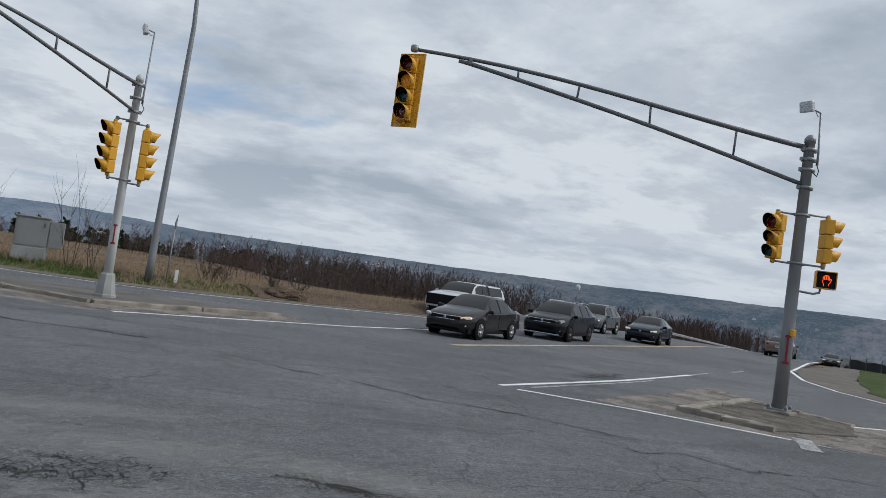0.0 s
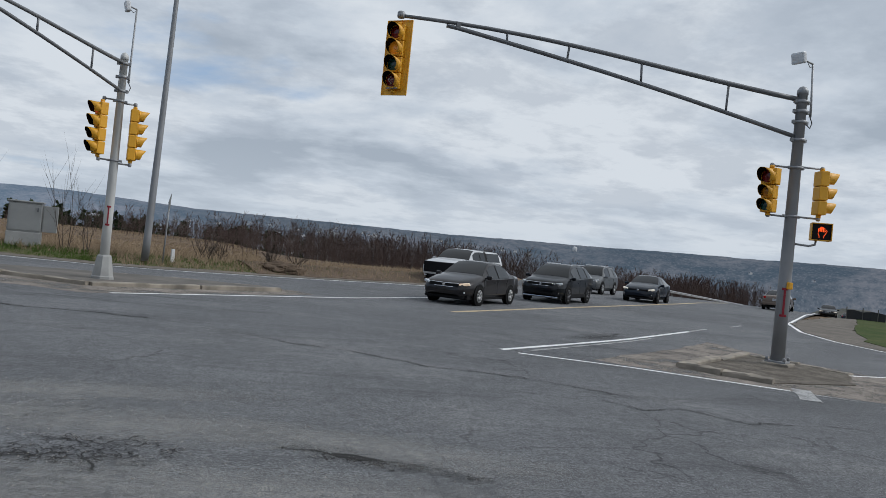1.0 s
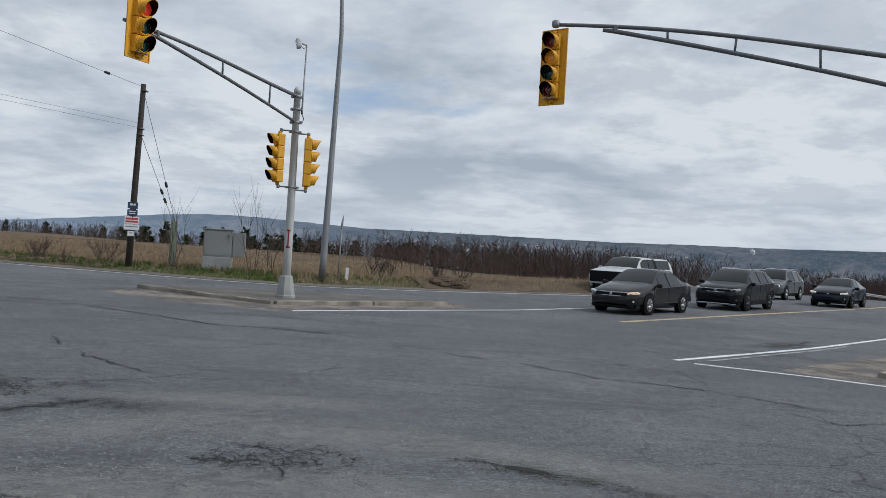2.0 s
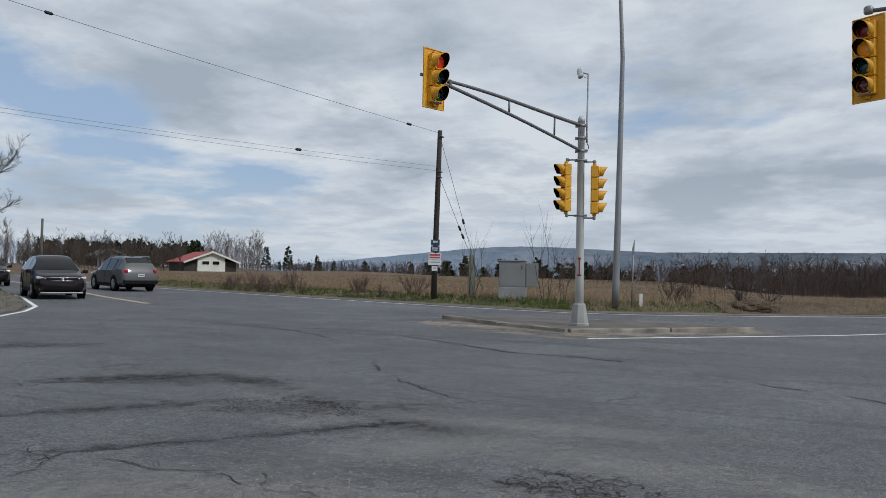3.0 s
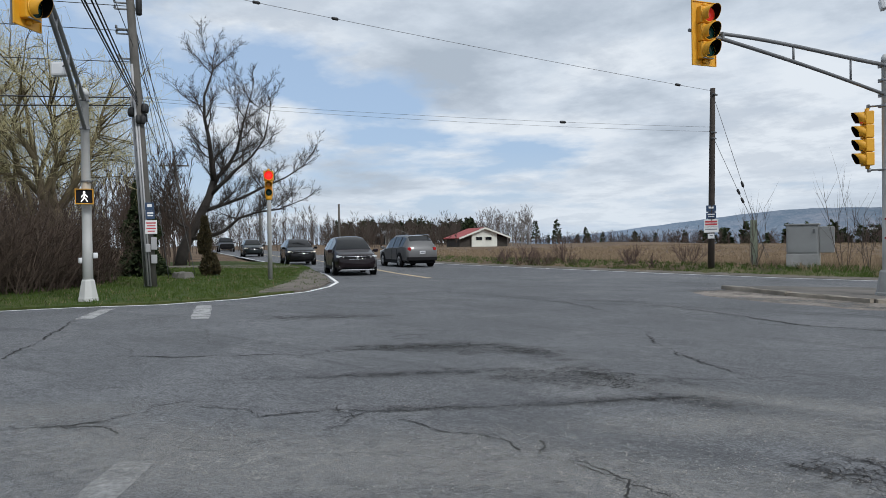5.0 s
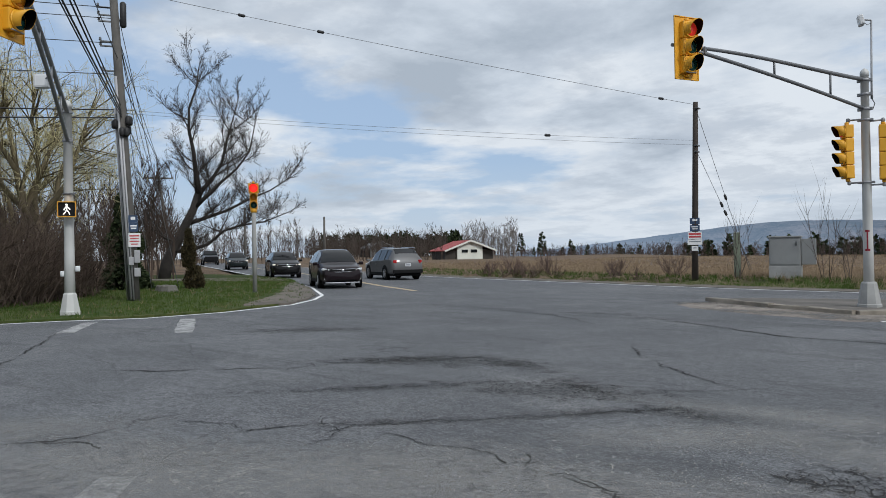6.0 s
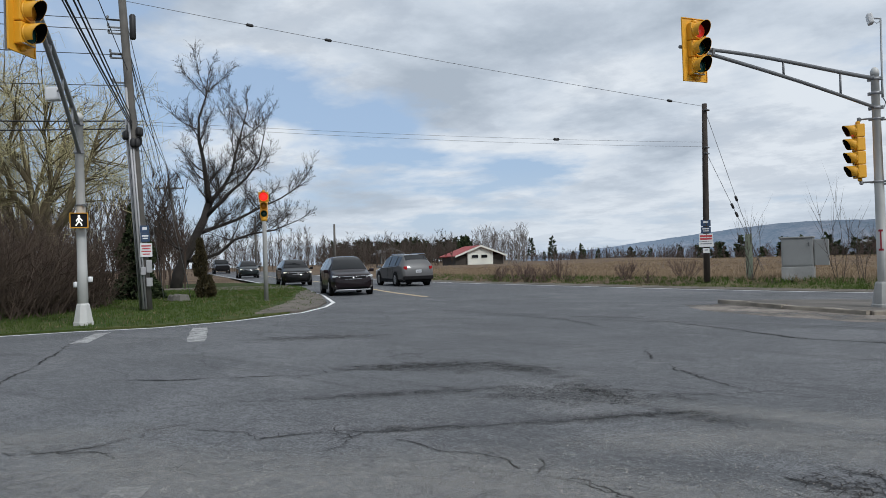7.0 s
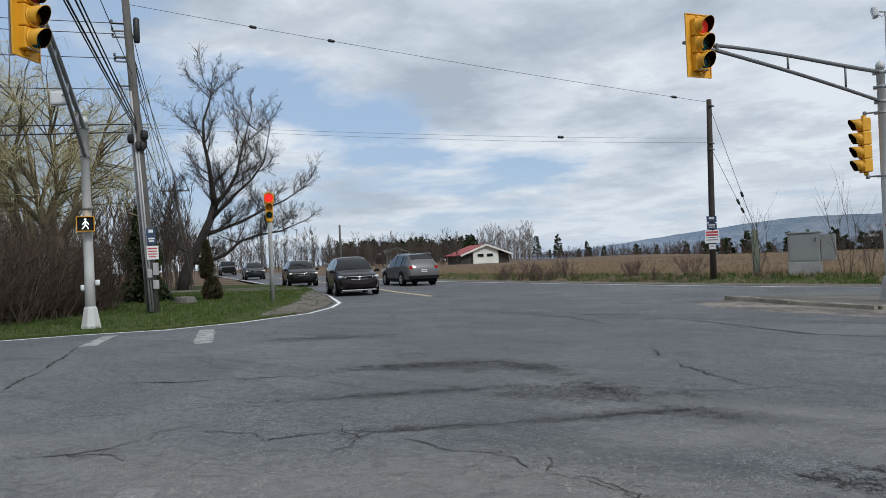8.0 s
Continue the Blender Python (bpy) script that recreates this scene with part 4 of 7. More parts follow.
def ped_signal(parent, m, symbol, label):
    """A square pedestrian signal, front towards -y."""
    m = m @ Matrix.Diagonal((0.9, 0.9, 0.9, 1))
    bm = bmesh.new()
    add_box(bm, (0.46, 0.22, 0.42), (0, 0, 0), 0.02)
    for sx in (-1, 1):
        add_box(bm, (0.02, 0.07, 0.42), (sx * 0.222, -0.13, 0), 0.004)
    for sz in (-1, 1):
        add_box(bm, (0.46, 0.07, 0.02), (0, -0.13, sz * 0.202), 0.004)
    box = part("pedestrian_signal", bm, M["signal_yellow"], parent, label)
    box.matrix_basis = m
    bm = bmesh.new()
    add_box(bm, (0.415, 0.012, 0.375), (0, -0.118, 0), 0.003)
    part("face", bm, M["black"], box)
    bm = bmesh.new()
    if symbol == "hand":
        w, y = 0.011, -0.131
        for x, top in ((-0.055, 0.09), (-0.018, 0.125), (0.020, 0.12), (0.055, 0.095)):
            add_tube(bm, [(x - 0.014, y, 0.0), (x - 0.013, y, top - 0.01), (x, y, top), (x + 0.013, y, top - 0.01), (x + 0.014, y, 0.01)], w * 0.4, 6)
        add_tube(bm, [(0.07, y, 0.0), (0.105, y, 0.045), (0.12, y, 0.03), (0.09, y, -0.05), (0.055, y, -0.10), (0.055, y, -0.14)], w * 0.4, 6)
        add_tube(bm, [(-0.07, y, 0.0), (-0.075, y, -0.05), (-0.045, y, -0.10), (-0.045, y, -0.14)], w * 0.4, 6)
        part("symbol", bm, M["hand_glow"], box, "lit orange-red hand symbol")
    else:
        y = -0.131
        add_lathe(bm, [(0.03, 0), (0.03, 0.006), (0.02, 0.008)], (0.0, y + 0.004, 0.12), 14, Matrix.Rotation(radians(90), 4, "X"))
        for pts in (((0, 0.085), (0.0, -0.02)), ((0.0, 0.08), (-0.06, 0.0), (-0.07, -0.03)), ((0.0, 0.08), (0.06, 0.02), (0.085, -0.02)),
                    ((0.0, -0.02), (-0.04, -0.09), (-0.085, -0.145)), ((0.0, -0.02), (0.05, -0.08), (0.075, -0.145))):
            add_tube(bm, [(x, y, z) for x, z in pts], 0.016, 6)
        part("symbol", bm, M["walk_glow"], box, "lit white walking symbol")
    return box


def pole_shaft(parent, h, r0, r1, material, name="pole"):
    bm = bmesh.new()
    add_lathe(bm, [(r0, 0.0), (r0 * 0.7 + r1 * 0.3, h * 0.3), (r1, h), (r1 * 1.12, h + 0.004), (r1 * 1.12, h + 0.09), (r1 * 0.7, h + 0.16), (0.012, h + 0.19)], sides=24)
    return part(name, bm, material, parent)


def truss(parent, a_top, a_low, tip, bend, struts, material, r=0.042):
    """Mast arm: an upper and a lower tube that close up towards the tip, with short struts."""
    a_top, a_low, tip = Vector(a_top), Vector(a_low), Vector(tip)
    run = tip - a_top
    up = [a_top + run * t + Vector((0, 0, bend * math.sin(math.pi * min(1, t * 1.0)) * t)) for t in [k / 14 for k in range(15)]]
    end = up[12] - Vector((0, 0, 0.10))
    low = [a_low.lerp(end, t) + Vector((0, 0, 0.30 * bend * math.sin(math.pi * t))) for t in [k / 12 for k in range(13)]]
    low.append(end + run.normalized() * 0.25)
    bm = bmesh.new()
    add_tube(bm, up, [r * (1.15 - 0.35 * k / 14) for k in range(15)], 12)
    arm = part("mast_arm", bm, material, parent)
    bm = bmesh.new()
    add_tube(bm, low, [r * 0.95] * 13 + [r * 0.8], 12)
    part("lower_tube", bm, material, arm)
    for t in struts:
        k = t * 12
        i = min(11, int(k))
        pu = up[i].lerp(up[i + 1], k - i)
        best = min(((Vector((q.x - pu.x, q.y - pu.y)).length, q) for q in [low[j].lerp(low[j + 1], f / 10) for j in range(12) for f in range(10)]), key=lambda e: e[0])[1]
        bm = bmesh.new()
        add_tube(bm, [pu, best], 0.024, 10)
        part("strut", bm, material, arm)
    bm = bmesh.new()
    add_box(bm, (0.09, 0.10, 0.16), end + Vector((0, 0, 0.05)), 0.01)
    part("clamp", bm, material, arm)
    return up


def collar(parent, z, r, material, h=0.07):
    bm = bmesh.new()
    add_lathe(bm, [(r, 0), (r + 0.018, 0.005), (r + 0.018, h - 0.005), (r, h)], (0, 0, z), 20)
    add_box(bm, (0.07, 0.07, h * 1.1), (r + 0.03, 0, z + h / 2), 0.008)
    add_box(bm, (0.07, 0.07, h * 1.1), (-r - 0.03, 0, z + h / 2), 0.008)
    return part("band_clamp", bm, material, parent)


def detector(parent, top, at, aim, reach=0.22):
    """A small camera or radio panel on a thin stalk beside the pole's top."""
    bm = bmesh.new()
    at, top = Vector(at), Vector(top)
    add_tube(bm, [at, at + Vector((0, 0, 0.25)), top], [0.028, 0.024, 0.02], 10)
    stalk = part("stalk", bm, M["galvanised"], parent)
    bm = bmesh.new()
    d = Vector((aim[0], aim[1], 0)).normalized()
    add_tube(bm, [top, top + d * (reach - 0.06) + Vector((0, 0, 0.03))], 0.02, 8)
    add_tube(bm, [top - Vector((0, 0, 0.05)), top + d * 0.08 - Vector((0, 0, 0.10)), top + d * 0.17 - Vector((0, 0, 0.02))], 0.009, 6)
    part("bracket", bm, M["galvanised"], stalk)
    bm = bmesh.new()
    t = Matrix.Rotation(math.atan2(d.y, d.x), 4, "Z") @ Matrix.Rotation(radians(12), 4, "Y")
    add_box(bm, (0.12, 0.30, 0.24), top + d * reach + Vector((0, 0, 0.02)), 0.03, t)
    part("detector_panel", bm, M["white_plastic"], stalk, "off-white detector panel")
    bm = bmesh.new()
    add_tube(bm, [at, at + Vector((0.06, 0, -0.12)), at + Vector((0.02, 0, -0.24)), at + Vector((-0.10, 0, -0.16))], 0.012, 6)
    part("cable_loop", bm, M["cable"], stalk)


def side_bracket(parent, a, b, z0, z1):
    """Two cross tubes that hold a head beside the pole."""
    for z in (z0, z1):
        bm = bmesh.new()
        add_tube(bm, [(a[0], a[1], z), (b[0], b[1], z)], 0.022, 10)
        add_lathe(bm, [(0.03, -0.05), (0.045, -0.03), (0.045, 0.03), (0.03, 0.05)], (b[0], b[1], z), 12)
        part("cross_tube", bm, M["galvanised"], parent)


def red_tape(parent, z, r, h, turn):
    """Strips of red tape on the pole."""
    bm = bmesh.new()
    for z0, z1, w in ((z, z + h, 16), (z, z + 0.05, 52), (z + h - 0.05, z + h, 46)):
        rows = []
        for k in range(7):
            a = radians(turn + w * (k / 6 - 0.5))
            rows.append([bm.verts.new(((r + 0.006) * math.cos(a), (r + 0.006) * math.sin(a), q)) for q in (z0, z1)])
        for p, q in zip(rows, rows[1:]):
            bm.faces.new((p[0], q[0], q[1], p[1]))
    part("tape_mark", bm, M["tape"], parent, "strips of red tape")


def local(ob_at, p):
    return (p[0] - ob_at.x, p[1] - ob_at.y, p[2] - ob_at.z)


# island signal beside the field
AT = on(-3.67, 20.10, 0.085)
sig = thing("traffic_signal", "pale pole on concrete base, mast arm with yellow signal heads", "traffic signal", Matrix.Translation(AT), "signals of the crossing")
bm = bmesh.new()
add_lathe(bm, [(0.27, -0.05), (0.27, 0.06), (0.25, 0.08), (0.175, 0.56), (0.15, 0.60)], sides=8, smooth=False)
part("pole_base", bm, M["concrete"], sig, "flared grey concrete base")
pole_shaft(sig, 5.50, 0.118, 0.088, M["white_pole"])
tip = local(AT, (-5.95, 14.25, 5.63))
truss(sig, (0, 0, 5.42), (0, 0, 4.72), tip, 0.12, (0.24, 0.60), M["arm_steel"])
for z in (5.37, 4.68, 5.03):
    collar(sig, z, 0.098, M["galvanised"])
collar(sig, 4.43, 0.104, M["galvanised"], 0.05)
collar(sig, 2.94, 0.112, M["galvanised"], 0.05)
signal_head(sig, Matrix.Translation(local(AT, (-5.72, 14.45, 5.56))) @ pose(0, 0, 0, 0, 0, facing(0.90, -0.43)), ["lens_red_dim", "lens_green", "lens_green"], True)
signal_head(sig, pose(-0.38, -0.10, 3.72, 0, 0, facing(-0.80, -0.60)), ["lens_red_dim", "lens_amber", "lens_green", "lens_green"], scales=(0.94,) * 4)
signal_head(sig, pose(0.36, 0.06, 3.66, 0, 0, facing(0.97, 0.22)), ["lens_red", "lens_amber", "lens_green", "lens_green"], scales=(0.94,) * 4)
side_bracket(sig, (0, 0), (-0.36, -0.06), 4.48, 2.97)
side_bracket(sig, (0, 0), (0.36, 0.05), 4.42, 2.90)
detector(sig, (0.16, 0.05, 6.82), (0.14, 0.04, 4.95), (-0.95, -0.3))
red_tape(sig, 1.33, 0.113, 0.50, -85)

# island signal at the valley road
BT = on(11.08, 13.86, 0.02)
sig = thing("traffic_signal", "grey steel pole, long mast arm with four-light yellow signal head", "traffic signal", Matrix.Translation(BT), "signals of the crossing")
bm = bmesh.new()
add_box(bm, (0.62, 0.60, 0.30), (0, 0, -0.09), 0.03, Matrix.Rotation(radians(38), 4, "Z"))
part("footing", bm, M["kerb"], sig, "crumbling concrete footing")
bm = bmesh.new()
add_box(bm, (0.42, 0.42, 0.04), (0, 0, 0.08), 0.006, Matrix.Rotation(radians(38), 4, "Z"))
for k in range(4):
    a = radians(83 + 90 * k)
    add_lathe(bm, [(0.032, 0.10), (0.032, 0.16), (0.02, 0.18)], (0.25 * math.cos(a), 0.25 * math.sin(a), 0), 8)
part("base_plate", bm, M["galvanised"], sig)
sh = pole_shaft(sig, 5.76, 0.145, 0.105, M["galvanised"])
sh.location.z = 0.09
tip = local(BT, (2.47, 15.71, 6.53))
truss(sig, (0, 0, 5.74), (0, 0, 4.92), tip, 0.24, (0.215, 0.47, 0.68, 0.86), M["arm_steel"], 0.048)
for z in (5.66, 5.45, 5.22, 4.83):
    collar(sig, z, 0.125, M["galvanised"])
for z in (4.24, 3.19):
    collar(sig, z, 0.135, M["galvanised"], 0.05)
bm = bmesh.new()
add_lathe(bm, [(0.07, -0.06), (0.085, -0.03), (0.085, 0.05), (0.06, 0.08)], local(BT, (2.50, 15.71, 6.54)), 14)
part("arm_cap", bm, M["galvanised"], sig)
signal_head(sig, Matrix.Translation(local(BT, (2.49, 15.71, 5.63))) @ pose(0, 0, 0, 0, 0, facing(-0.59, -0.81)), ["lens_red", "lens_amber_glint", "lens_green", "lens_red"], True, arrow=True)
signal_head(sig, pose(-0.56, 0.03, 3.72, 0, 0, facing(-0.90, -0.36)), ["lens_red", "lens_amber", "lens_green"], scales=(1.06, 0.86, 0.86))
signal_head(sig, pose(0.60, -0.10, 3.78, 0, 0, facing(0.97, -0.20)), ["lens_red", "lens_amber", "lens_green"], scales=(0.97, 0.9, 0.9))
side_bracket(sig, (0, 0), (-0.56, 0.03), 4.26, 3.20)
side_bracket(sig, (0, 0), (0.60, -0.10), 4.30, 3.22)
ped_signal(sig, pose(0.66, -0.14, 2.94, 0, 0, facing(-0.50, -0.87)), "hand", "pedestrian signal with lit hand")
bm = bmesh.new()
add_tube(bm, [(0, 0, 2.64), (0.45, -0.08, 2.62), (0.58, -0.10, 2.66), (0.60, -0.10, 2.76)], 0.024, 10)
part("cross_tube", bm, M["galvanised"], sig)
detector(sig, (0.20, 0.02, 6.56), (0.24, 0.0, 5.40), (-0.95, -0.30), 0.50)
red_tape(sig, 1.05, 0.15, 0.62, -120)
bm = bmesh.new()
add_box(bm, (0.09, 0.10, 0.15), (-0.02, -0.19, 1.72), 0.02)
part("push_button", bm, M["signal_yellow"], sig, "yellow push button box")

# corner signal at the lawn
CT = on(-19.2, 8.24, 0.10)
sig = thing("traffic_signal", "pale grey pole on the lawn with mast arm over the road", "traffic signal", Matrix.Translation(CT), "signals of the crossing")
bm = bmesh.new()
add_lathe(bm, [(0.25, -0.05), (0.25, 0.03), (0.24, 0.05), (0.165, 0.46), (0.14, 0.50)], sides=8, smooth=False)
part("pole_base", bm, M["white_pole"], sig)
pole_shaft(sig, 5.15, 0.128, 0.098, M["white_pole"])
tip = local(CT, (-11.7, 4.2, 6.0))
truss(sig, (0, 0, 5.05), (0, 0, 4.3), tip, 0.35, (0.2, 0.45, 0.7), M["galvanised"], 0.048)
for z in (5.0, 4.28):
    collar(sig, z, 0.105, M["galvanised"])
signal_head(sig, Matrix.Translation(local(CT, (-12.0, 4.35, 5.50))) @ pose(0, 0, 0, 0, 0, facing(0.80, 0.52)), ["lens_red", "lens_amber", "lens_green"], True)
bm = bmesh.new()
p = Vector(local(CT, (-12.25, 4.2, 4.95)))
add_tube(bm, [p + Vector((0, 0, 1.0)), p, p + Vector((0.25, 0.15, 0))], 0.022, 8)
part("hanger", bm, M["galvanised"], sig)
bm = bmesh.new()
add_box(bm, (0.34, 0.22, 0.30), Vector(local(CT, (-16.9, 6.75, 5.45))), 0.05, Matrix.Rotation(radians(40), 4, "Z"))
part("detector_panel", bm, M["white_plastic"], sig, "off-white rounded detector box")
bm = bmesh.new()
add_tube(bm, [local(CT, (-16.9, 6.75, 5.45)), local(CT, (-16.5, 6.75, 5.55))], 0.02, 8)
part("bracket", bm, M["galvanised"], sig)
ped_signal(sig, pose(0.17, -0.12, 2.58, 0, 0, facing(0.90, -0.43)), "walk", "pedestrian signal with lit walking symbol")
for z in (2.4, 2.95):
    collar(sig, z, 0.118, M["dark_steel"], 0.05)
for dx, dy, z in ((0.20, 0.16, 1.10), (-0.14, -0.15, 0.98)):
    bm = bmesh.new()
    add_lathe(bm, [(0.05, -0.07), (0.06, -0.04), (0.06, 0.04), (0.05, 0.07)], (dx * 0.8, dy * 0.8, z), 12)
    part("push_button", bm, M["white_plastic"], sig, "small pale push button")

# far-side signal on a plain post
DT = on(-23.4, 16.8, 0.03)
sig = thing("traffic_signal", "slim grey post with small lit red signal head", "traffic signal", Matrix.Translation(DT), "signals of the crossing")
bm = bmesh.new()
add_lathe(bm, [(0.085, -0.05), (0.078, 3.05), (0.06, 3.07)], sides=16)
add_lathe(bm, [(0.09, 0), (0.09, 0.03), (0.07, 0.05)], sides=16)
part("post", bm, M["concrete"], sig)
signal_head(sig, pose(0, 0, 3.63, 0, 0, facing(0.81, -0.58)), ["lens_red_lit", "lens_amber", "lens_green"], scales=(1.12, 0.86, 0.86), label="signal head with lit red lamp")
bm = bmesh.new()
add_lathe(bm, [(0.10, 3.02), (0.12, 3.06), (0.12, 3.14), (0.08, 3.18)], sides=14)
part("post_socket", bm, M["signal_yellow"], sig)

# street lamp behind the island: only its tall leaning shaft is in view
LT = on(-4.11, 30.07, -0.05)
lamp = thing("street_lamp", "tall tapered grey steel lamp pole, slightly leaning", "street lamp", Matrix.Translation(LT))
bm = bmesh.new()
pts = [(0.26 * (k / 14) ** 0.9 - 0.06 * max(0, k - 10), 0.0, 13.9 * k / 14) for k in range(15)]
add_tube(bm, pts, [0.145 - 0.006 * k for k in range(15)], 18)
shaft = part("shaft", bm, M["galvanised"], lamp)
bm = bmesh.new()
end = Vector(pts[-1])
add_tube(bm, [end, end + Vector((-0.5, -0.5, 0.5)), end + Vector((-1.3, -1.3, 0.7))], [0.07, 0.06, 0.05], 12)
part("lamp_arm", bm, M["galvanised"], lamp)
bm = bmesh.new()
add_box(bm, (0.75, 0.3, 0.14), end + Vector((-1.5, -1.5, 0.7)), 0.05, Matrix.Rotation(radians(45), 4, "Z"))
part("lamp_head", bm, M["galvanised"], lamp)


# ---- wooden poles with notices ----
def notice(parent, m, w, h, material, bars, bar_material, label):
    """A printed board: its unreadable lines are plain bars."""
    bm = bmesh.new()
    add_box(bm, (w, 0.012, h), (0, 0, 0), 0.003)
    board = part("notice", bm, material, parent, label)
    board.matrix_basis = m
    for z, ww, hh in bars:
        bm = bmesh.new()
        add_box(bm, (w * ww, 0.004, h * hh), (0, -0.009, z * h))
        part("print_bar", bm, bar_material, board)
    return board


WT = on(-12.07, 30.66, -0.05)
wood = thing("utility_pole", "short dark wooden pole with notices, beside the field", "utility pole", Matrix.Translation(WT), "utility poles")
W_TOP = Vector((0.19, -0.06, 7.42))
bm = bmesh.new()
add_tube(bm, [(0, 0, -0.1), W_TOP * 0.35, W_TOP * 0.7, W_TOP], [0.135, 0.125, 0.115, 0.10], 16)
part("shaft", bm, M["wood_pole"], wood)
turn = facing(0.40, -0.92)
out = Vector((0.40, -0.92, 0)) * 0.145
for z, w, h, mat, bars, bmat, lab in (
        (2.46, 0.39, 0.26, "sign_blue", ((0.15, 0.5, 0.3),), "sign_white", "dark blue notice with pale print"),
        (2.17, 0.39, 0.25, "sign_blue", ((0.2, 0.7, 0.16), (-0.15, 0.6, 0.14)), "sign_white", "dark blue notice with pale print"),
        (1.86, 0.55, 0.30, "sign_white", ((0.2, 0.86, 0.26), (-0.18, 0.86, 0.24)), "sign_red", "white notice with red print"),
        (1.58, 0.57, 0.22, "sign_white", ((0.1, 0.8, 0.18),), "print_grey", "white notice with grey print"),
        (1.32, 0.25, 0.20, "sign_white", ((0.1, 0.5, 0.2),), "print_grey", "small white notice")):
    notice(wood, Matrix.Translation(out + Vector((0.012 * z, 0, z))) @ pose(0, 0, 0, 0, 0, turn), w, h, M[mat], bars, M[bmat], lab)
for z in (5.35, 5.6, 7.15):
    bm = bmesh.new()
    add_box(bm, (0.10, 0.36, 0.05), Vector((0.04 * z, -0.05, z)), 0.01)
    part("wire_bracket", bm, M["dark_steel"], wood)

UT = on(-23.0, 11.9, 0.05)
util = thing("utility_pole", "grey weathered wooden pole with conduits, notices and cables", "utility pole", Matrix.Translation(UT), "utility poles")
U_LEAN = Vector((-0.045, -0.035, 1.0))
bm = bmesh.new()
add_tube(bm, [U_LEAN * z for z in (-0.1, 3, 7, 11.5)], [0.17, 0.16, 0.14, 0.11], 16)
part("shaft", bm, M["grey_wood"], util)
for k, (a, z1, r, mat) in enumerate(((-150, 6.0, 0.035, "conduit"), (-120, 6.2, 0.045, "conduit"), (-92, 6.0, 0.03, "dark_steel"), (-60, 7.2, 0.04, "conduit"), (-35, 5.4, 0.03, "conduit"), (-178, 5.6, 0.028, "dark_steel"))):
    bm = bmesh.new()
    o = Vector((math.cos(radians(a)), math.sin(radians(a)), 0)) * 0.19
    add_tube(bm, [U_LEAN * 0.05 + o, U_LEAN * (z1 * 0.5) + o * 0.97, U_LEAN * z1 + o * 0.93], r, 10)
    part("conduit", bm, M[mat], util)
turn = facing(0.87, -0.5)
out = Vector((0.87, -0.5, 0)) * 0.225
for z, w, h, mat, bars, bmat, lab in (
        (2.62, 0.27, 0.24, "sign_blue", ((0.1, 0.5, 0.4),), "sign_white", "dark blue notice with pale print"),
        (2.35, 0.27, 0.27, "sign_blue", ((0.2, 0.7, 0.18), (-0.1, 0.6, 0.16)), "sign_white", "dark blue notice with pale print"),
        (1.95, 0.36, 0.44, "sign_white", ((0.3, 0.8, 0.1), (0.1, 0.7, 0.08), (-0.1, 0.8, 0.08), (-0.3, 0.6, 0.08)), "sign_red", "white notice with red print")):
    notice(util, Matrix.Translation(U_LEAN * z + out + Vector((0.08, 0.1, 0))) @ pose(0, 0, 0, 0, 0, turn), w, h, M[mat], bars, M[bmat], lab)
for (dx, dy), z, w, h in (((0.24, 0.06), 1.42, 0.17, 0.40), ((0.22, -0.14), 1.28, 0.15, 0.26), ((0.26, 0.02), 0.92, 0.18, 0.28)):
    bm = bmesh.new()
    add_box(bm, (w, 0.13, h), U_LEAN * z + Vector((dx, dy, 0)), 0.015, Matrix.Rotation(radians(turn), 4, "Z"))
    part("meter_box", bm, M["conduit"], util, "small grey service box")
bm = bmesh.new()
for k in range(9):
    a = k * 2.4
    add_lathe(bm, [(0.05, -0.14), (0.085, -0.08), (0.085, 0.1), (0.05, 0.15)], U_LEAN * (5.4 + 0.13 * (k % 5)) + Vector((math.cos(a) * 0.24, math.sin(a) * 0.24, 0)), 10)
part("splice_case", bm, M["cable"], util, "cluster of black cable splices")
for z in (7.4, 8.2, 8.35, 9.0, 9.2, 9.45):
    bm = bmesh.new()
    o = U_LEAN * z
    add_box(bm, (0.5, 0.06, 0.05), o + Vector((-0.15, -0.20, 0)), 0.01, Matrix.Rotation(radians(60), 4, "Z"))
    for s in (-1, 1):
        add_lathe(bm, [(0.02, 0), (0.045, 0.02), (0.03, 0.05), (0.045, 0.08), (0.02, 0.11)], o + Vector((-0.15 + 0.12 * s, -0.20 + 0.2 * s, 0.02)), 10)
    part("insulator_bracket", bm, M["dark_steel"], util)
for s in (1,):
    bm = bmesh.new()
    add_lathe(bm, [(0.06, -0.4), (0.10, -0.36), (0.10, 0.36), (0.06, 0.42)], U_LEAN * 9.0 + Vector((0.22 * s, 0.16 * s, 0.2)), 14)
    part("fuse_case", bm, M["cable"], util)

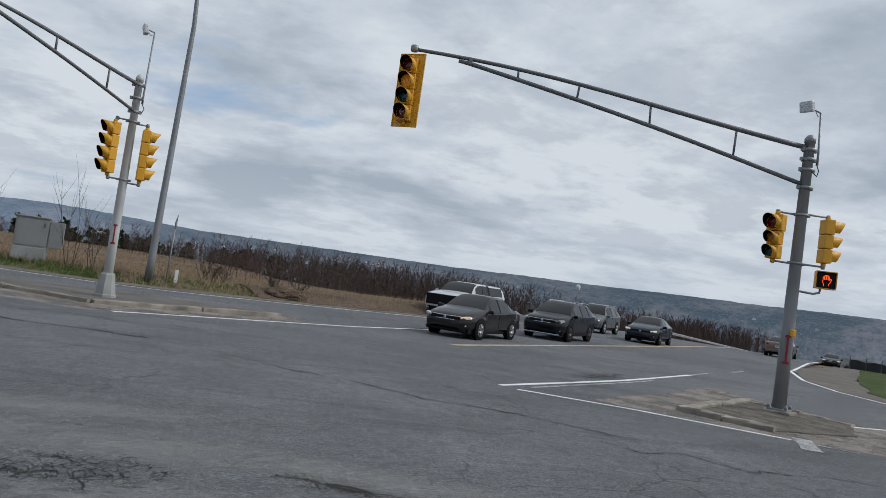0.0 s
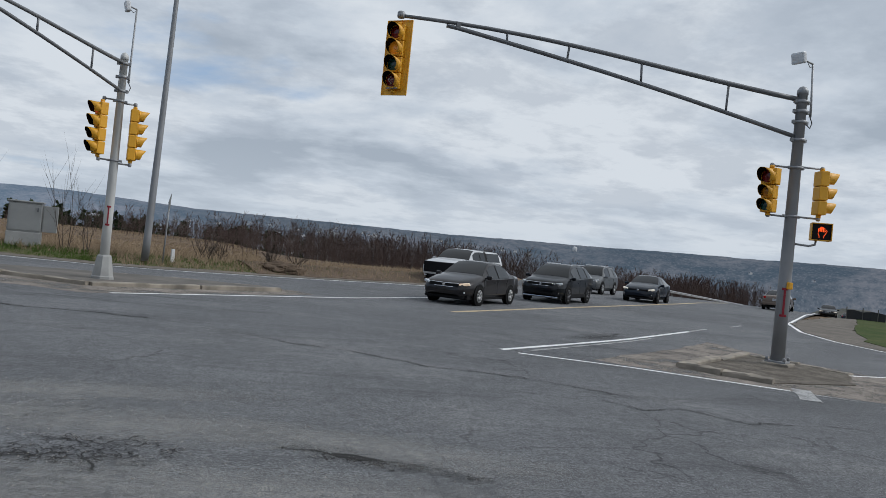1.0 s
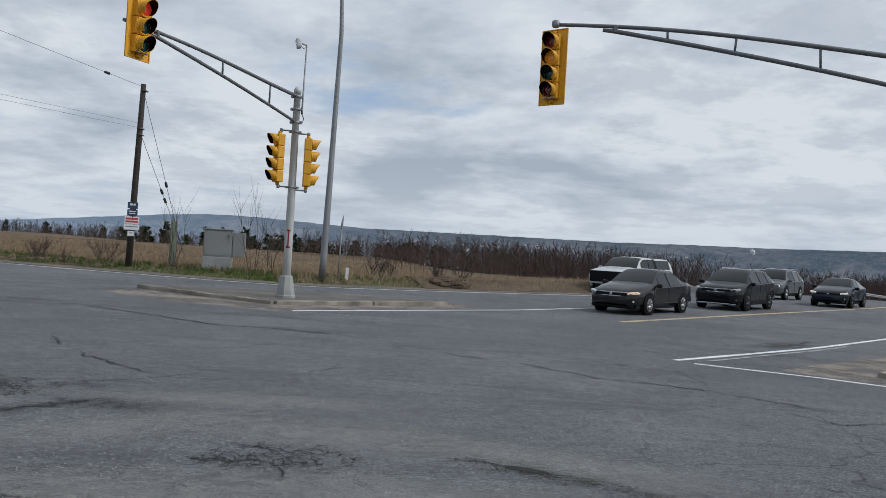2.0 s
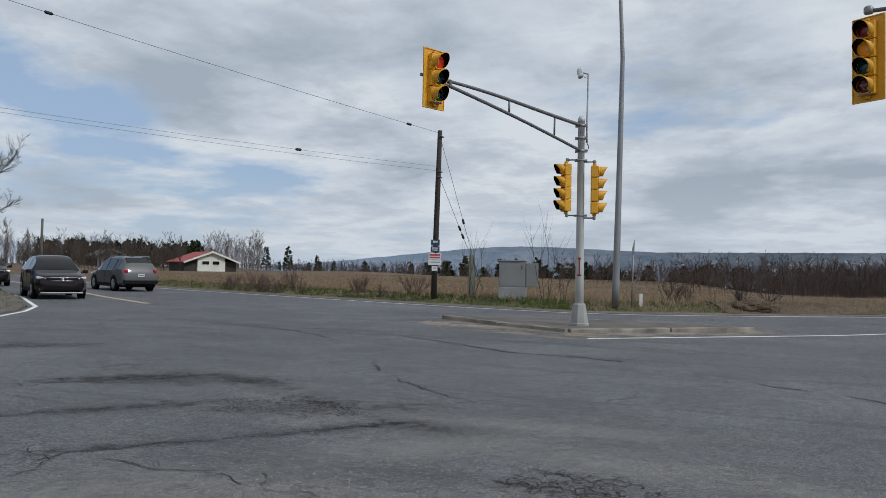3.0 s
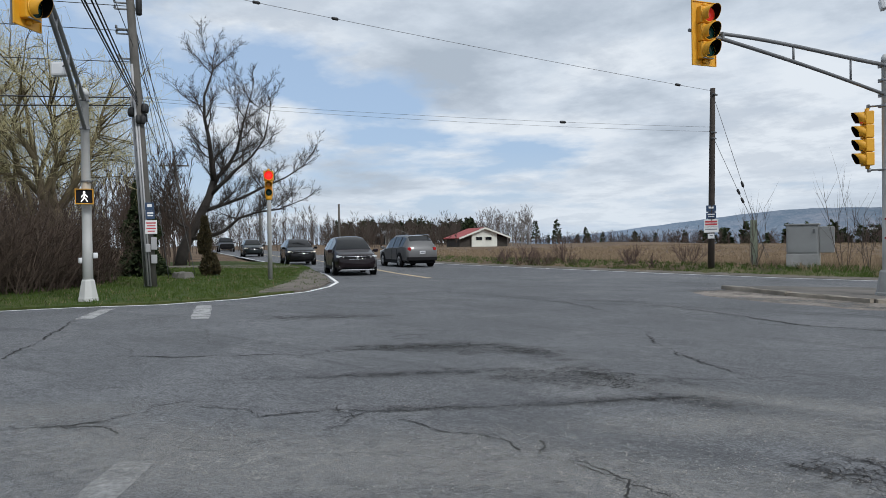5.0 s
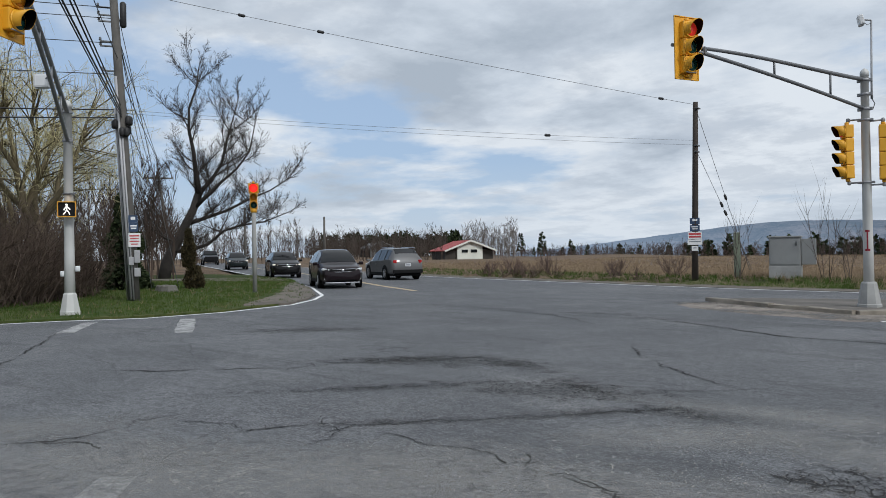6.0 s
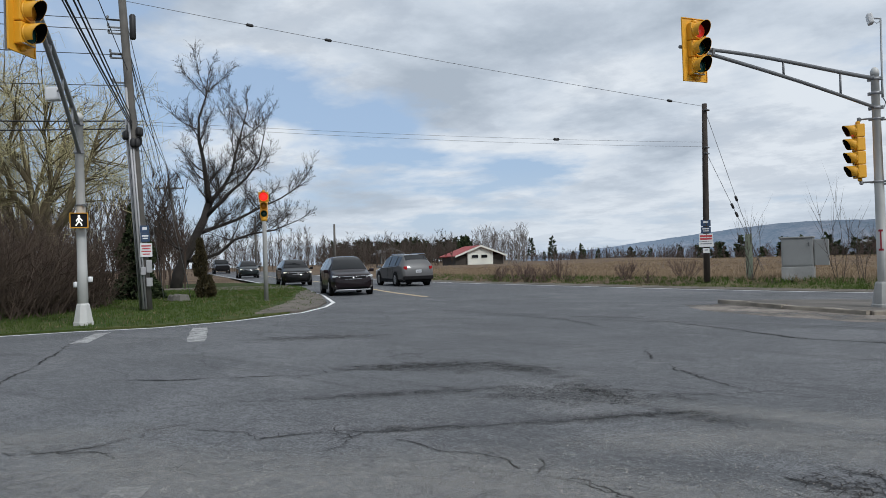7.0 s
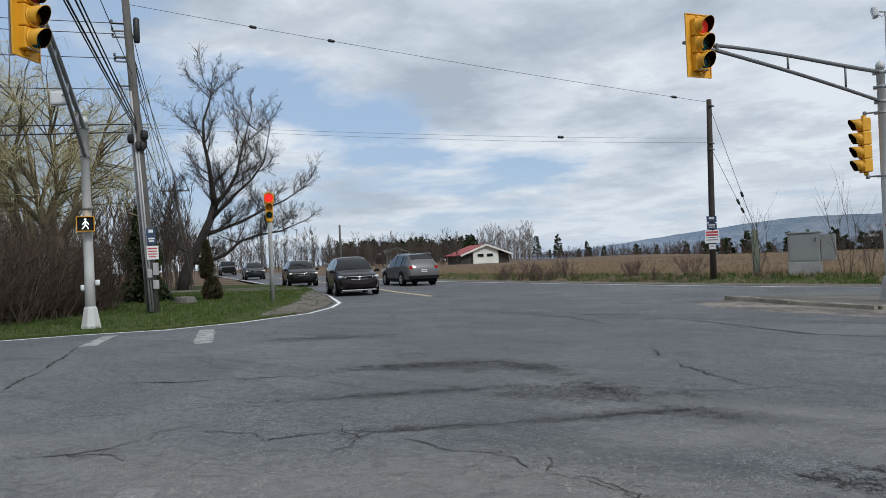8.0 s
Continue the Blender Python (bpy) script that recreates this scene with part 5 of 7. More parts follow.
FT = on(-58.9, 34.0, 0.0)
far_pole = thing("utility_pole", "distant leaning wooden pole with one cross arm", "utility pole", Matrix.Translation(FT), "utility poles")
bm = bmesh.new()
F_LEAN = Vector((-0.07, -0.12, 1.0))
add_tube(bm, [F_LEAN * z for z in (-0.1, 4, 8.6)], [0.16, 0.14, 0.11], 10)
part("shaft", bm, M["grey_wood"], far_pole)
bm = bmesh.new()
add_box(bm, (2.3, 0.10, 0.12), F_LEAN * 8.0, 0.01, Matrix.Rotation(radians(55), 4, "Z"))
for s in (-1, -0.5, 0.5, 1):
    a = radians(55)
    add_lathe(bm, [(0.03, 0), (0.05, 0.03), (0.03, 0.1), (0.02, 0.16)], F_LEAN * 8.0 + Vector((s * 1.05 * math.cos(a), s * 1.05 * math.sin(a), 0.05)), 8)
part("cross_arm", bm, M["grey_wood"], far_pole)

for x, y, h in ((-66, 57, 5.2), (-70, 49, 6.5), (14.6, -12.8, 11.0)):
    o = on(x, y)
    p = thing("utility_pole", "plain grey wooden pole by the road", "utility pole", Matrix.Translation(o), "utility poles")
    bm = bmesh.new()
    add_tube(bm, [(0, 0, -0.1), (0.05, 0, h)], [0.15, 0.11], 10)
    part("shaft", bm, M["grey_wood"], p)


def wire(a, b, sag, r, material, label, beads=(), cat="wire"):
    a, b = Vector(a), Vector(b)
    bm = bmesh.new()
    n = 24
    pts = [a.lerp(b, k / n) - Vector((0, 0, sag * 4 * (k / n) * (1 - k / n))) for k in range(n + 1)]
    add_tube(bm, pts, r, 5)
    ob = tagged(mesh_ob("overhead_wire", bm, material), label, cat)
    for t in beads:
        k = t * n
        i = min(n - 1, int(k))
        p = pts[i].lerp(pts[i + 1], k - i)
        d = (pts[i + 1] - pts[i]).normalized()
        bm = bmesh.new()
        add_lathe(bm, [(0.02, -0.13), (0.055, -0.09), (0.055, 0.09), (0.02, 0.13)], p, 8, d.to_track_quat("Z", "Y").to_matrix().to_4x4())
        part("insulator", bm, M["cable"], ob)
    return ob


WTOP, UTOP = WT + W_TOP, UT + U_LEAN * 10.6
wire(WT + W_TOP * 0.985, UT + U_LEAN * 10.1, 0.10, 0.008, M["wire"], "long grey guy wire between two poles", (0.075, 0.70, 0.82))
wire(WT + W_TOP * 0.785, UT + U_LEAN * 6.15, 0.12, 0.005, M["wire"], "paired grey wires between two poles", (0.31,))
wire(WT + W_TOP * 0.760, UT + U_LEAN * 6.05, 0.14, 0.005, M["wire"], "paired grey wires between two poles")
G1 = on(-10.4, 32.4, 0.2)
wire(WT + W_TOP * 0.97, G1, 0.0, 0.010, M["wire"], "steel guy wire from pole to ground", (0.55,))
wire(WT + W_TOP * 0.74, G1 + Vector((0.1, 0, 0)), 0.0, 0.010, M["wire"], "steel guy wire from pole to ground", (0.46, 0.53))
BACK = Vector((14.6, -12.8, 10.0))
for z, dz, r, s in ((6.0, -0.7, 0.022, 0.5), (6.1, 0.0, 0.020, 0.35), (6.3, 0.1, 0.018, 0.3), (7.8, 0.6, 0.012, 0.4), (5.9, -0.3, 0.016, 0.7)):
    wire(UT + U_LEAN * z, BACK + Vector((0.1 * z, 0, dz)), s, r, M["cable"], "thick black cable over the road", cat="cable")
SIDE = on(-43, -26)
for z, r, s in ((8.3, 0.013, 0.3), (9.1, 0.013, 0.3), (9.45, 0.013, 0.3), (6.15, 0.022, 0.5), (5.9, 0.022, 0.6), (7.3, 0.013, 0.4)):
    wire(UT + U_LEAN * z, SIDE + Vector((0, 0, z + 0.2)), s, r, M["cable"], "dark overhead wire along the side road", cat="cable")
sidep = thing("utility_pole", "plain grey wooden pole by the road", "utility pole", Matrix.Translation(SIDE), "utility poles")
bm = bmesh.new()
add_tube(bm, [(0, 0, -0.1), (0, 0, 10.5)], [0.16, 0.12], 10)
part("shaft", bm, M["grey_wood"], sidep)
a55 = radians(55)
for z, s in ((9.3, -1.0), (9.0, -0.5), (8.8, 0.5), (7.4, 1.0), (6.2, 0.1)):
    wire(UT + U_LEAN * z, FT + F_LEAN * min(8.1, z) + Vector((s * math.cos(a55), s * math.sin(a55), 0.1)), 0.35, 0.016, M["cable"], "dark overhead wire along the road", cat="cable")
wire(UT + U_LEAN * 10.0, on(-26.5, 15.5, 0.2), 0.0, 0.012, M["wire"], "steel guy wire from pole to ground")
wire(UT + U_LEAN * 8.6, on(-25.6, 13.9, 0.2), 0.0, 0.012, M["wire"], "steel guy wire from pole to ground")


# ---- roadside cabinet, posts, sign ----
KT = on(-8.6, 31.1, -0.03)
cab = thing("equipment_cabinet", "grey metal equipment cabinet on a plinth in the verge", "cabinet", Matrix.Translation(KT) @ pose(0, 0, 0, 0, 0, 11))
bm = bmesh.new()
add_box(bm, (1.15, 0.85, 0.52), (0, 0, 0.18), 0.02)
part("plinth", bm, M["concrete"], cab, "pale concrete plinth")
bm = bmesh.new()
add_box(bm, (1.12, 0.8, 1.10), (0, 0, 0.99), 0.025)
body = part("body", bm, M["cabinet"], cab)
bm = bmesh.new()
add_box(bm, (1.20, 0.9, 0.06), (0, 0, 1.57), 0.02)
part("roof_cap", bm, M["cabinet"], cab)
bm = bmesh.new()
add_box(bm, (1.02, 0.02, 0.98), (0, -0.405, 0.99), 0.008)
door = part("door", bm, M["cabinet"], body)
bm = bmesh.new()
add_box(bm, (0.05, 0.05, 0.16), (0.42, -0.43, 1.3), 0.01)
part("handle", bm, M["dark_steel"], body)
bm = bmesh.new()
add_box(bm, (0.50, 0.34, 1.00), (0.84, -0.1, 0.98), 0.02)
part("side_box", bm, M["cabinet"], cab)

def post(name, x, y, w, h, material, label, cat, lean=0.0, dz=0.0):
    o = on(x, y, dz)
    bm = bmesh.new()
    add_box(bm, (w, w, h + 0.1), (0, 0, h / 2 - 0.05), w * 0.08)
    ob = mesh_ob(name, bm, material)
    ob.matrix_basis = Matrix.Translation(o) @ pose(0, 0, 0, 0, lean, 20)
    return tagged(ob, label, cat)


gp = thing("cable_pedestal", "weathered greenish cable pedestal post", "pedestal", Matrix.Translation(on(-10.52, 31.25, -0.03)))
bm = bmesh.new()
add_box(bm, (0.26, 0.26, 1.84), (0, 0, 0.87), 0.03, Matrix.Rotation(radians(20), 4, "Z"))
part("body", bm, M["green_post"], gp)
bm = bmesh.new()
add_box(bm, (0.05, 0.06, 0.2), (0.17, -0.05, 1.25), 0.01)
part("latch", bm, M["dark_steel"], gp)
PT = on(-3.49, 30.28, -0.05)
sgn = thing("road_sign", "narrow road sign seen edge on, on a steel post", "road sign", Matrix.Translation(PT) @ pose(0, 0, 0, 0, 1, 12))
bm = bmesh.new()
add_tube(bm, [(0, 0, -0.1), (0, 0, 2.45)], 0.03, 8)
part("post", bm, M["galvanised"], sgn)
bm = bmesh.new()
bmesh.ops.create_circle(bm, cap_ends=True, segments=3, radius=0.42, matrix=pose(0, 0, 2.3, 90, 0, 78) @ pose(0, 0, 0, 0, 0, 90))
g = bmesh.ops.extrude_face_region(bm, geom=bm.faces[:])
bmesh.ops.translate(bm, verts=[e for e in g["geom"] if isinstance(e, bmesh.types.BMVert)], vec=(0.02, -0.005, 0))
bmesh.ops.recalc_face_normals(bm, faces=bm.faces)
part("sign_plate", bm, M["dark_steel"], sgn)
post("marker_post", -3.19, 30.65, 0.13, 0.42, M["sign_white"], "short white marker post in the grass", "marker post")


# ---- guard rail on the valley road ----
rail = thing("guard_rail", "galvanised guard rail on wooden posts beside the valley road", "guard rail")
prof = ((0.0, 0.42), (-0.06, 0.50), (0.0, 0.56), (-0.06, 0.63), (0.0, 0.72))
bm = bmesh.new()
prev = None
for k in range(60):
    s = 58 + k * 2.3
    o = 9.4 - 1.1 * smooth_step(80, 190, s)
    x, y = valley(s, o)
    row = [bm.verts.new(on(x, y, z + 0.15) + Vector((ROAD_U.y * -u, -ROAD_U.x * -u, 0))) for u, z in prof]
    if prev:
        for i in range(4):
            bm.faces.new((prev[i], row[i], row[i + 1], prev[i + 1]))
    prev = row
beam = part("beam", bm, M["galvanised"], rail)
sol = beam.modifiers.new("thick", "SOLIDIFY")
sol.thickness = 0.012
for k in range(30):
    s = 58.5 + k * 4.6
    x, y = valley(s, 9.55 - 1.1 * smooth_step(80, 190, s))
    bm = bmesh.new()
    add_box(bm, (0.15, 0.18, 1.1), on(x, y, 0.35), 0.01)
    part("post", bm, M["grey_wood"], rail)


# black fabric fence on the grass bank
silt = thing("silt_fence", "low black fabric fence on wooden stakes", "fence")
run = [(40.3 + 0.36 * k, 44.2 - 0.33 * k + 0.1 * math.sin(k * 1.7)) for k in range(6)]
bm = bmesh.new()
prev = None
for k, (x, y) in enumerate(run):
    row = [bm.verts.new(on(x, y, z + 0.06 * math.sin(k * 2.3) * (z > 0))) for z in (-0.05, 0.3, 0.62)]
    if prev:
        for i in range(2):
            bm.faces.new((prev[i], row[i], row[i + 1], prev[i + 1]))
    prev = row
cloth = part("fabric", bm, M["cable"], silt)
sol = cloth.modifiers.new("thick", "SOLIDIFY")
sol.thickness = 0.015
for x, y in run[::2]:
    bm = bmesh.new()
    add_box(bm, (0.05, 0.05, 1.0), on(x, y, 0.35), 0.006)
    part("stake", bm, M["grey_wood"], silt)
# ---- vehicles ----
def car_paint(name, c, metal=0.35):
    q = Mat(name, 0.38, metal * 0.3, 0.05)
    c = tuple(v * 0.45 if max(c) < 0.06 else v * 0.8 for v in c)
    dust = q.noise(3.0, 5, 0.65)
    q.color(q.mix(q.ramp(dust, [(0.45, 0.0), (0.85, 0.25)]), c, tuple(min(1, v * 0.9 + 0.004) for v in c)))
    q.rough(q.math("ADD", q.math("MULTIPLY", dust, 0.12), 0.30))
    q.b.inputs["Coat Weight"].default_value = 0.65
    q.b.inputs["Coat Roughness"].default_value = 0.05
    return q.m


def car_glass():
    q = Mat("tinted_car_glass", 0.03, 0, 0.32)
    q.color((0.006, 0.007, 0.008))
    q.b.inputs["Coat Weight"].default_value = 0.12
    q.b.inputs["Coat Roughness"].default_value = 0.02
    return q.m


M["glass"] = car_glass()
M["tyre"] = plain("tyre_rubber", (0.012, 0.012, 0.012), 0.9, 0, 0.3, 10, 0.2, 0.12)
M["rim"] = plain("alloy_rim", (0.42, 0.42, 0.43), 0.35, 0.8, 0.15, 8, 0.02)
M["dark_rim"] = plain("dark_alloy_rim", (0.09, 0.09, 0.095), 0.35, 0.8, 0.15, 8, 0.02)
M["trim"] = plain("black_plastic_trim", (0.010, 0.010, 0.011), 0.7, 0, 0.2, 8, 0.05, 0.12)
M["chrome"] = plain("chrome", (0.62, 0.62, 0.63), 0.15, 1.0, 0.1, 8, 0)
M["headlight"] = glass_lens("headlight", (0.60, 0.62, 0.64))
M["headlight_lit"] = glass_lens("lit_headlight", (0.9, 0.82, 0.70), 0.22)
M["turn_light"] = glass_lens("lit_turn_light", (0.9, 0.68, 0.50), 0.25)
M["taillight"] = glass_lens("taillight", (0.40, 0.012, 0.015))
M["plate"] = plain("plain_plate", (0.55, 0.56, 0.58), 0.5, 0, 0.05, 8, 0)


def ring_points(zb, belt, top, hw, hr, cabin):
    """Half of a cross section, from sill to crown: (half width, height)."""
    if cabin:
        return [(hw * 0.86, zb), (hw * 0.985, zb + 0.12), (hw, zb + 0.34), (hw * 0.985, belt - 0.03), (hw * 0.955, belt),
                (hr + 0.035, top - 0.10), (hr - 0.03, top - 0.035), (hr * 0.6, top - 0.005), (0, top)]
    b = min(belt, top - 0.05)
    return [(hw * 0.86, zb), (hw * 0.985, min(zb + 0.12, b - 0.1)), (hw, min(zb + 0.34, b - 0.06)), (hw * 0.985, b - 0.03), (hw * 0.955, b),
            (hw * 0.90, (b + top) / 2 + 0.005), (hw * 0.80, top - 0.012), (hw * 0.5, top), (0, top + 0.012)]


def car(name, label, m, paint, L, W, H, spec, wheel=0.33, axles=(0.9, 3.55), rim="rim", lit=None, tail=True, chrome_grille=True, rails=False,
        cladding=False, group="vehicles"):
    """A car, its nose at -y, its middle over the origin. spec: x from the nose, belt, top, half width, half roof, cabin, glass side, glass top."""
    root = thing(name, label, "car" if name != "pickup_truck" else "pickup truck", m, group)
    rings = []
    for x, zb, belt, top, hw, hr, cabin, gs, gt in spec:
        half = ring_points(zb, belt, top, hw, hr, cabin)
        full = [(-w, z) for w, z in half] + [(w, z) for w, z in half[-2::-1]]
        rings.append([(w, x - L / 2, z) for w, z in full])
    n = len(rings[0])
    body = bmesh.new()

    def grid(bm, keep, lift):
        cache = {}

        def v(i, k):
            if (i, k) not in cache:
                w, y, z = rings[i][k]
                c = Vector((0, y, H * 0.5))
                d = (Vector((w, y, z)) - c).normalized() * lift
                cache[(i, k)] = bm.verts.new(Vector((w, y, z)) + d)
            return cache[(i, k)]

        for i in range(len(rings) - 1):
            for k in range(n - 1):
                if keep(i, k):
                    f = bm.faces.new((v(i, k), v(i + 1, k), v(i + 1, k + 1), v(i, k + 1)))
                    f.smooth = True

    def is_glass(i, k):
        kk = min(k, n - 2 - k)
        return (spec[i][7] and kk == 4) or (spec[i][8] and kk >= 5 and kk != 5)

    grid(body, lambda i, k: True, 0.0)
    for i in (0, len(rings) - 1):
        vs = [body.verts.new(p) for p in rings[i]]
        body.faces.new(vs)
    bmesh.ops.remove_doubles(body, verts=body.verts, dist=0.0005)
    bmesh.ops.recalc_face_normals(body, faces=body.faces)
    # the pillars between two side windows are black
    body.faces.ensure_lookup_table()
    for f in body.faces:
        c = f.calc_center_median()
        for i in range(1, len(spec) - 2):
            if not spec[i][7] and spec[i - 1][7] and spec[i + 1][7] and spec[i][0] - L / 2 < c.y < spec[i + 1][0] - L / 2 and spec[i][2] < c.z < spec[i][3] - 0.08:
                f.material_index = 1
    ob = part("body", body, [paint, M["trim"]], root)
    ob.data.set_sharp_from_angle(angle=radians(38))
    # each pane on its own: runs of glass along the car, side by side
    panes = {}
    for i in range(len(rings) - 1):
        for k in range(n - 1):
            if is_glass(i, k):
                kk = min(k, n - 2 - k)
                where = "centre" if kk > 4 else ("near" if k < n / 2 else "off")
                j = i
                while j > 0 and is_glass(j - 1, k):
                    j -= 1
                panes.setdefault((where, j), set()).add((i, k))
    for (where, j), cells in panes.items():
        glass = bmesh.new()
        grid(glass, lambda i, k: (i, k) in cells, 0.010)
        bmesh.ops.recalc_face_normals(glass, faces=glass.faces)
        border = bmesh.ops.inset_region(glass, faces=glass.faces[:], thickness=0.035 if where == "centre" else 0.028, use_even_offset=True)["faces"]
        for f in border:
            f.material_index = 1
        nm = "side_window" if where != "centre" else ("windscreen" if j < 8 else "rear_window")
        part(nm, glass, [M["glass"], M["trim"]], root)
    bm = bmesh.new()
    add_box(bm, (W * 0.88, L * 0.9, 0.16), (0, 0, spec[4][1] + 0.02), 0.03)
    part("underbody", bm, M["trim"], root)
    for s in (-1, 1):
        for a in axles:
            y = a - L / 2
            bm = bmesh.new()
            add_lathe(bm, [(wheel + 0.065, -0.012), (wheel + 0.065, 0.012), (wheel + 0.04, 0.014)], (s * (W / 2 - 0.012), y, wheel + 0.02), 26, Matrix.Rotation(radians(90 * s), 4, "Y"))
            part("wheel_arch", bm, M["trim"], root)
            bm = bmesh.new()
            t = Matrix.Rotation(radians(90 * s), 4, "Y")
            o = (s * (W / 2 - 0.10), y, wheel)
            add_lathe(bm, [(wheel * 0.62, -0.10), (wheel * 0.95, -0.10), (wheel, -0.07), (wheel, 0.07), (wheel * 0.95, 0.115), (wheel * 0.68, 0.12), (wheel * 0.64, 0.10)], o, 28, t)
            wh = part("wheel", bm, M["tyre"], root)
            bm = bmesh.new()
            add_lathe(bm, [(wheel * 0.66, 0.08), (wheel * 0.66, 0.112), (wheel * 0.58, 0.116), (wheel * 0.56, 0.092)], o, 28, t)
            add_lathe(bm, [(wheel * 0.16, 0.07), (wheel * 0.14, 0.118), (0.01, 0.122)], o, 14, t)
            for k in range(7):
                a2 = 2 * math.pi * k / 7
                d = Vector((0, math.cos(a2), math.sin(a2)))
                c = Vector(o) + Vector((s * 0.105, 0, 0))
                add_tube(bm, [c + d * wheel * 0.1, c + d * wheel * 0.6], [0.035, 0.022], 5)
            part("rim", bm, M[rim], wh)
    nose = -L / 2
    hx = spec[2]
    zl = hx[3] - 0.17
    bm = bmesh.new()
    gw = W * 0.30
    add_box(bm, (gw * 2, 0.10, 0.11) if name == "car" else (gw * 2.7, 0.14, 0.52), (0, nose + (0.05 if name == "car" else 0.03), zl - (0 if name == "car" else 0.16)), 0.03)
    part("grille", bm, M["trim"], root)
    if chrome_grille:
        for dz in (-0.055, 0.06):
            bm = bmesh.new()
            add_tube(bm, [(-gw, nose + 0.05, zl + dz + 0.012), (-gw * 0.4, nose - 0.012, zl + dz), (gw * 0.4, nose - 0.012, zl + dz), (gw, nose + 0.05, zl + dz + 0.012)], 0.014, 8)
            part("grille_bar", bm, M["chrome"], root)
    bm = bmesh.new()
    add_lathe(bm, [(0.05, 0), (0.05, 0.012), (0.03, 0.016)], (0, nose - 0.006, zl), 14, Matrix.Rotation(radians(90), 4, "X"))
    part("badge", bm, M["chrome"], root)
    bm = bmesh.new()
    add_box(bm, (W * 0.55, 0.08, 0.13), (0, nose + 0.05, 0.40), 0.03)
    part("air_intake", bm, M["trim"], root)
    bm = bmesh.new()
    add_box(bm, (W * 0.80, 0.07, 0.06), (0, nose + 0.10, 0.245), 0.02)
    part("bumper_lip", bm, M["chrome"] if cladding == "chrome" else M["trim"], root)
    for s in (-1, 1):
        bm = bmesh.new()
        t = Matrix.Rotation(radians(s * 32), 4, "Z") @ Matrix.Rotation(radians(s * -8), 4, "Y")
        add_box(bm, (0.36, 0.12, 0.092), (s * W * 0.375, nose + 0.17, zl + 0.045), 0.035, t)
        on_side = lit == "both" or (lit == "turn" and s > 0)
        mat = M["turn_light"] if (lit == "turn" and s > 0) else M["headlight_lit"] if on_side else M["headlight"]
        part("headlight", bm, mat, root)
        bm = bmesh.new()
        add_box(bm, (0.14, 0.05, 0.05), (s * W * 0.38, nose + 0.10, 0.42), 0.015)
        part("fog_lamp", bm, M["headlight"], root)
        cowl = next(i for i, e in enumerate(spec) if e[6])
        bm = bmesh.new()
        add_box(bm, (0.20, 0.10, 0.14), (s * (W / 2 + 0.08), spec[cowl][0] - L / 2 + 0.05, spec[cowl][2] + 0.06), 0.04)
        add_tube(bm, [(s * (W / 2 - 0.08), spec[cowl][0] - L / 2 + 0.05, spec[cowl][2] + 0.03), (s * (W / 2 + 0.04), spec[cowl][0] - L / 2 + 0.05, spec[cowl][2] + 0.04)], 0.025, 8)
        part("door_mirror", bm, paint, root)
        bm = bmesh.new()
        zt = spec[-3][2] - 0.06
        add_box(bm, (0.20, 0.14, 0.17), (s * W * 0.375, L / 2 - 0.09, zt), 0.04, Matrix.Rotation(radians(s * -25), 4, "Z"))
        part("taillight", bm, M["taillight"], root)
        mid = (axles[0] + axles[1]) / 2 - L / 2
        for dy in (-0.05, 0.95):
            bm = bmesh.new()
            add_box(bm, (0.03, 0.17, 0.03), (s * (W / 2 - 0.004), mid + dy, spec[cowl][2] - 0.12), 0.01)
            part("door_handle", bm, paint, root)
        for dy in (-0.98, 0.12, 0.95):
            bm = bmesh.new()
            add_box(bm, (0.012, 0.010, spec[cowl][2] - 0.40), (s * (W / 2 - 0.006), mid + dy, (spec[cowl][2] + 0.26) / 2 + 0.06))
            part("door_gap", bm, M["trim"], root)
        if rails:
            bm = bmesh.new()
            y0, y1 = spec[cowl + 2][0] - L / 2 + 0.1, spec[-4][0] - L / 2
            add_tube(bm, [(s * (spec[cowl + 2][5] - 0.05), y0, H - 0.06), (s * (spec[cowl + 2][5] - 0.05), y0 + 0.15, H - 0.005), (s * (spec[cowl + 2][5] - 0.05), y1 - 0.35, H + 0.0), (s * (spec[cowl + 2][5] - 0.05), y1 - 0.15, H - 0.06)], 0.018, 8)
            part("roof_rail", bm, M["chrome"], root)
        if cladding:
            bm = bmesh.new()
            add_box(bm, (0.03, axles[1] - axles[0] - 0.75, 0.16), (s * (W / 2 - 0.012), mid, 0.33), 0.012)
            part("sill_cladding", bm, M["trim"], root)
    bm = bmesh.new()
    add_box(bm, (0.32, 0.012, 0.15), (0, L / 2 + 0.012, spec[-2][2] - 0.12), 0.004)
    pl = part("number_plate", bm, M["plate"], root)
    bm = bmesh.new()
    add_box(bm, (0.24, 0.004, 0.06), (0, L / 2 + 0.021, spec[-2][2] - 0.12))
    part("print_bar", bm, M["print_grey"], pl)
    bm = bmesh.new()
    add_box(bm, (W * 0.9, 0.10, 0.20), (0, L / 2 - 0.03, 0.46), 0.04)
    part("rear_bumper", bm, M["trim"] if cladding else paint, root)
    return root


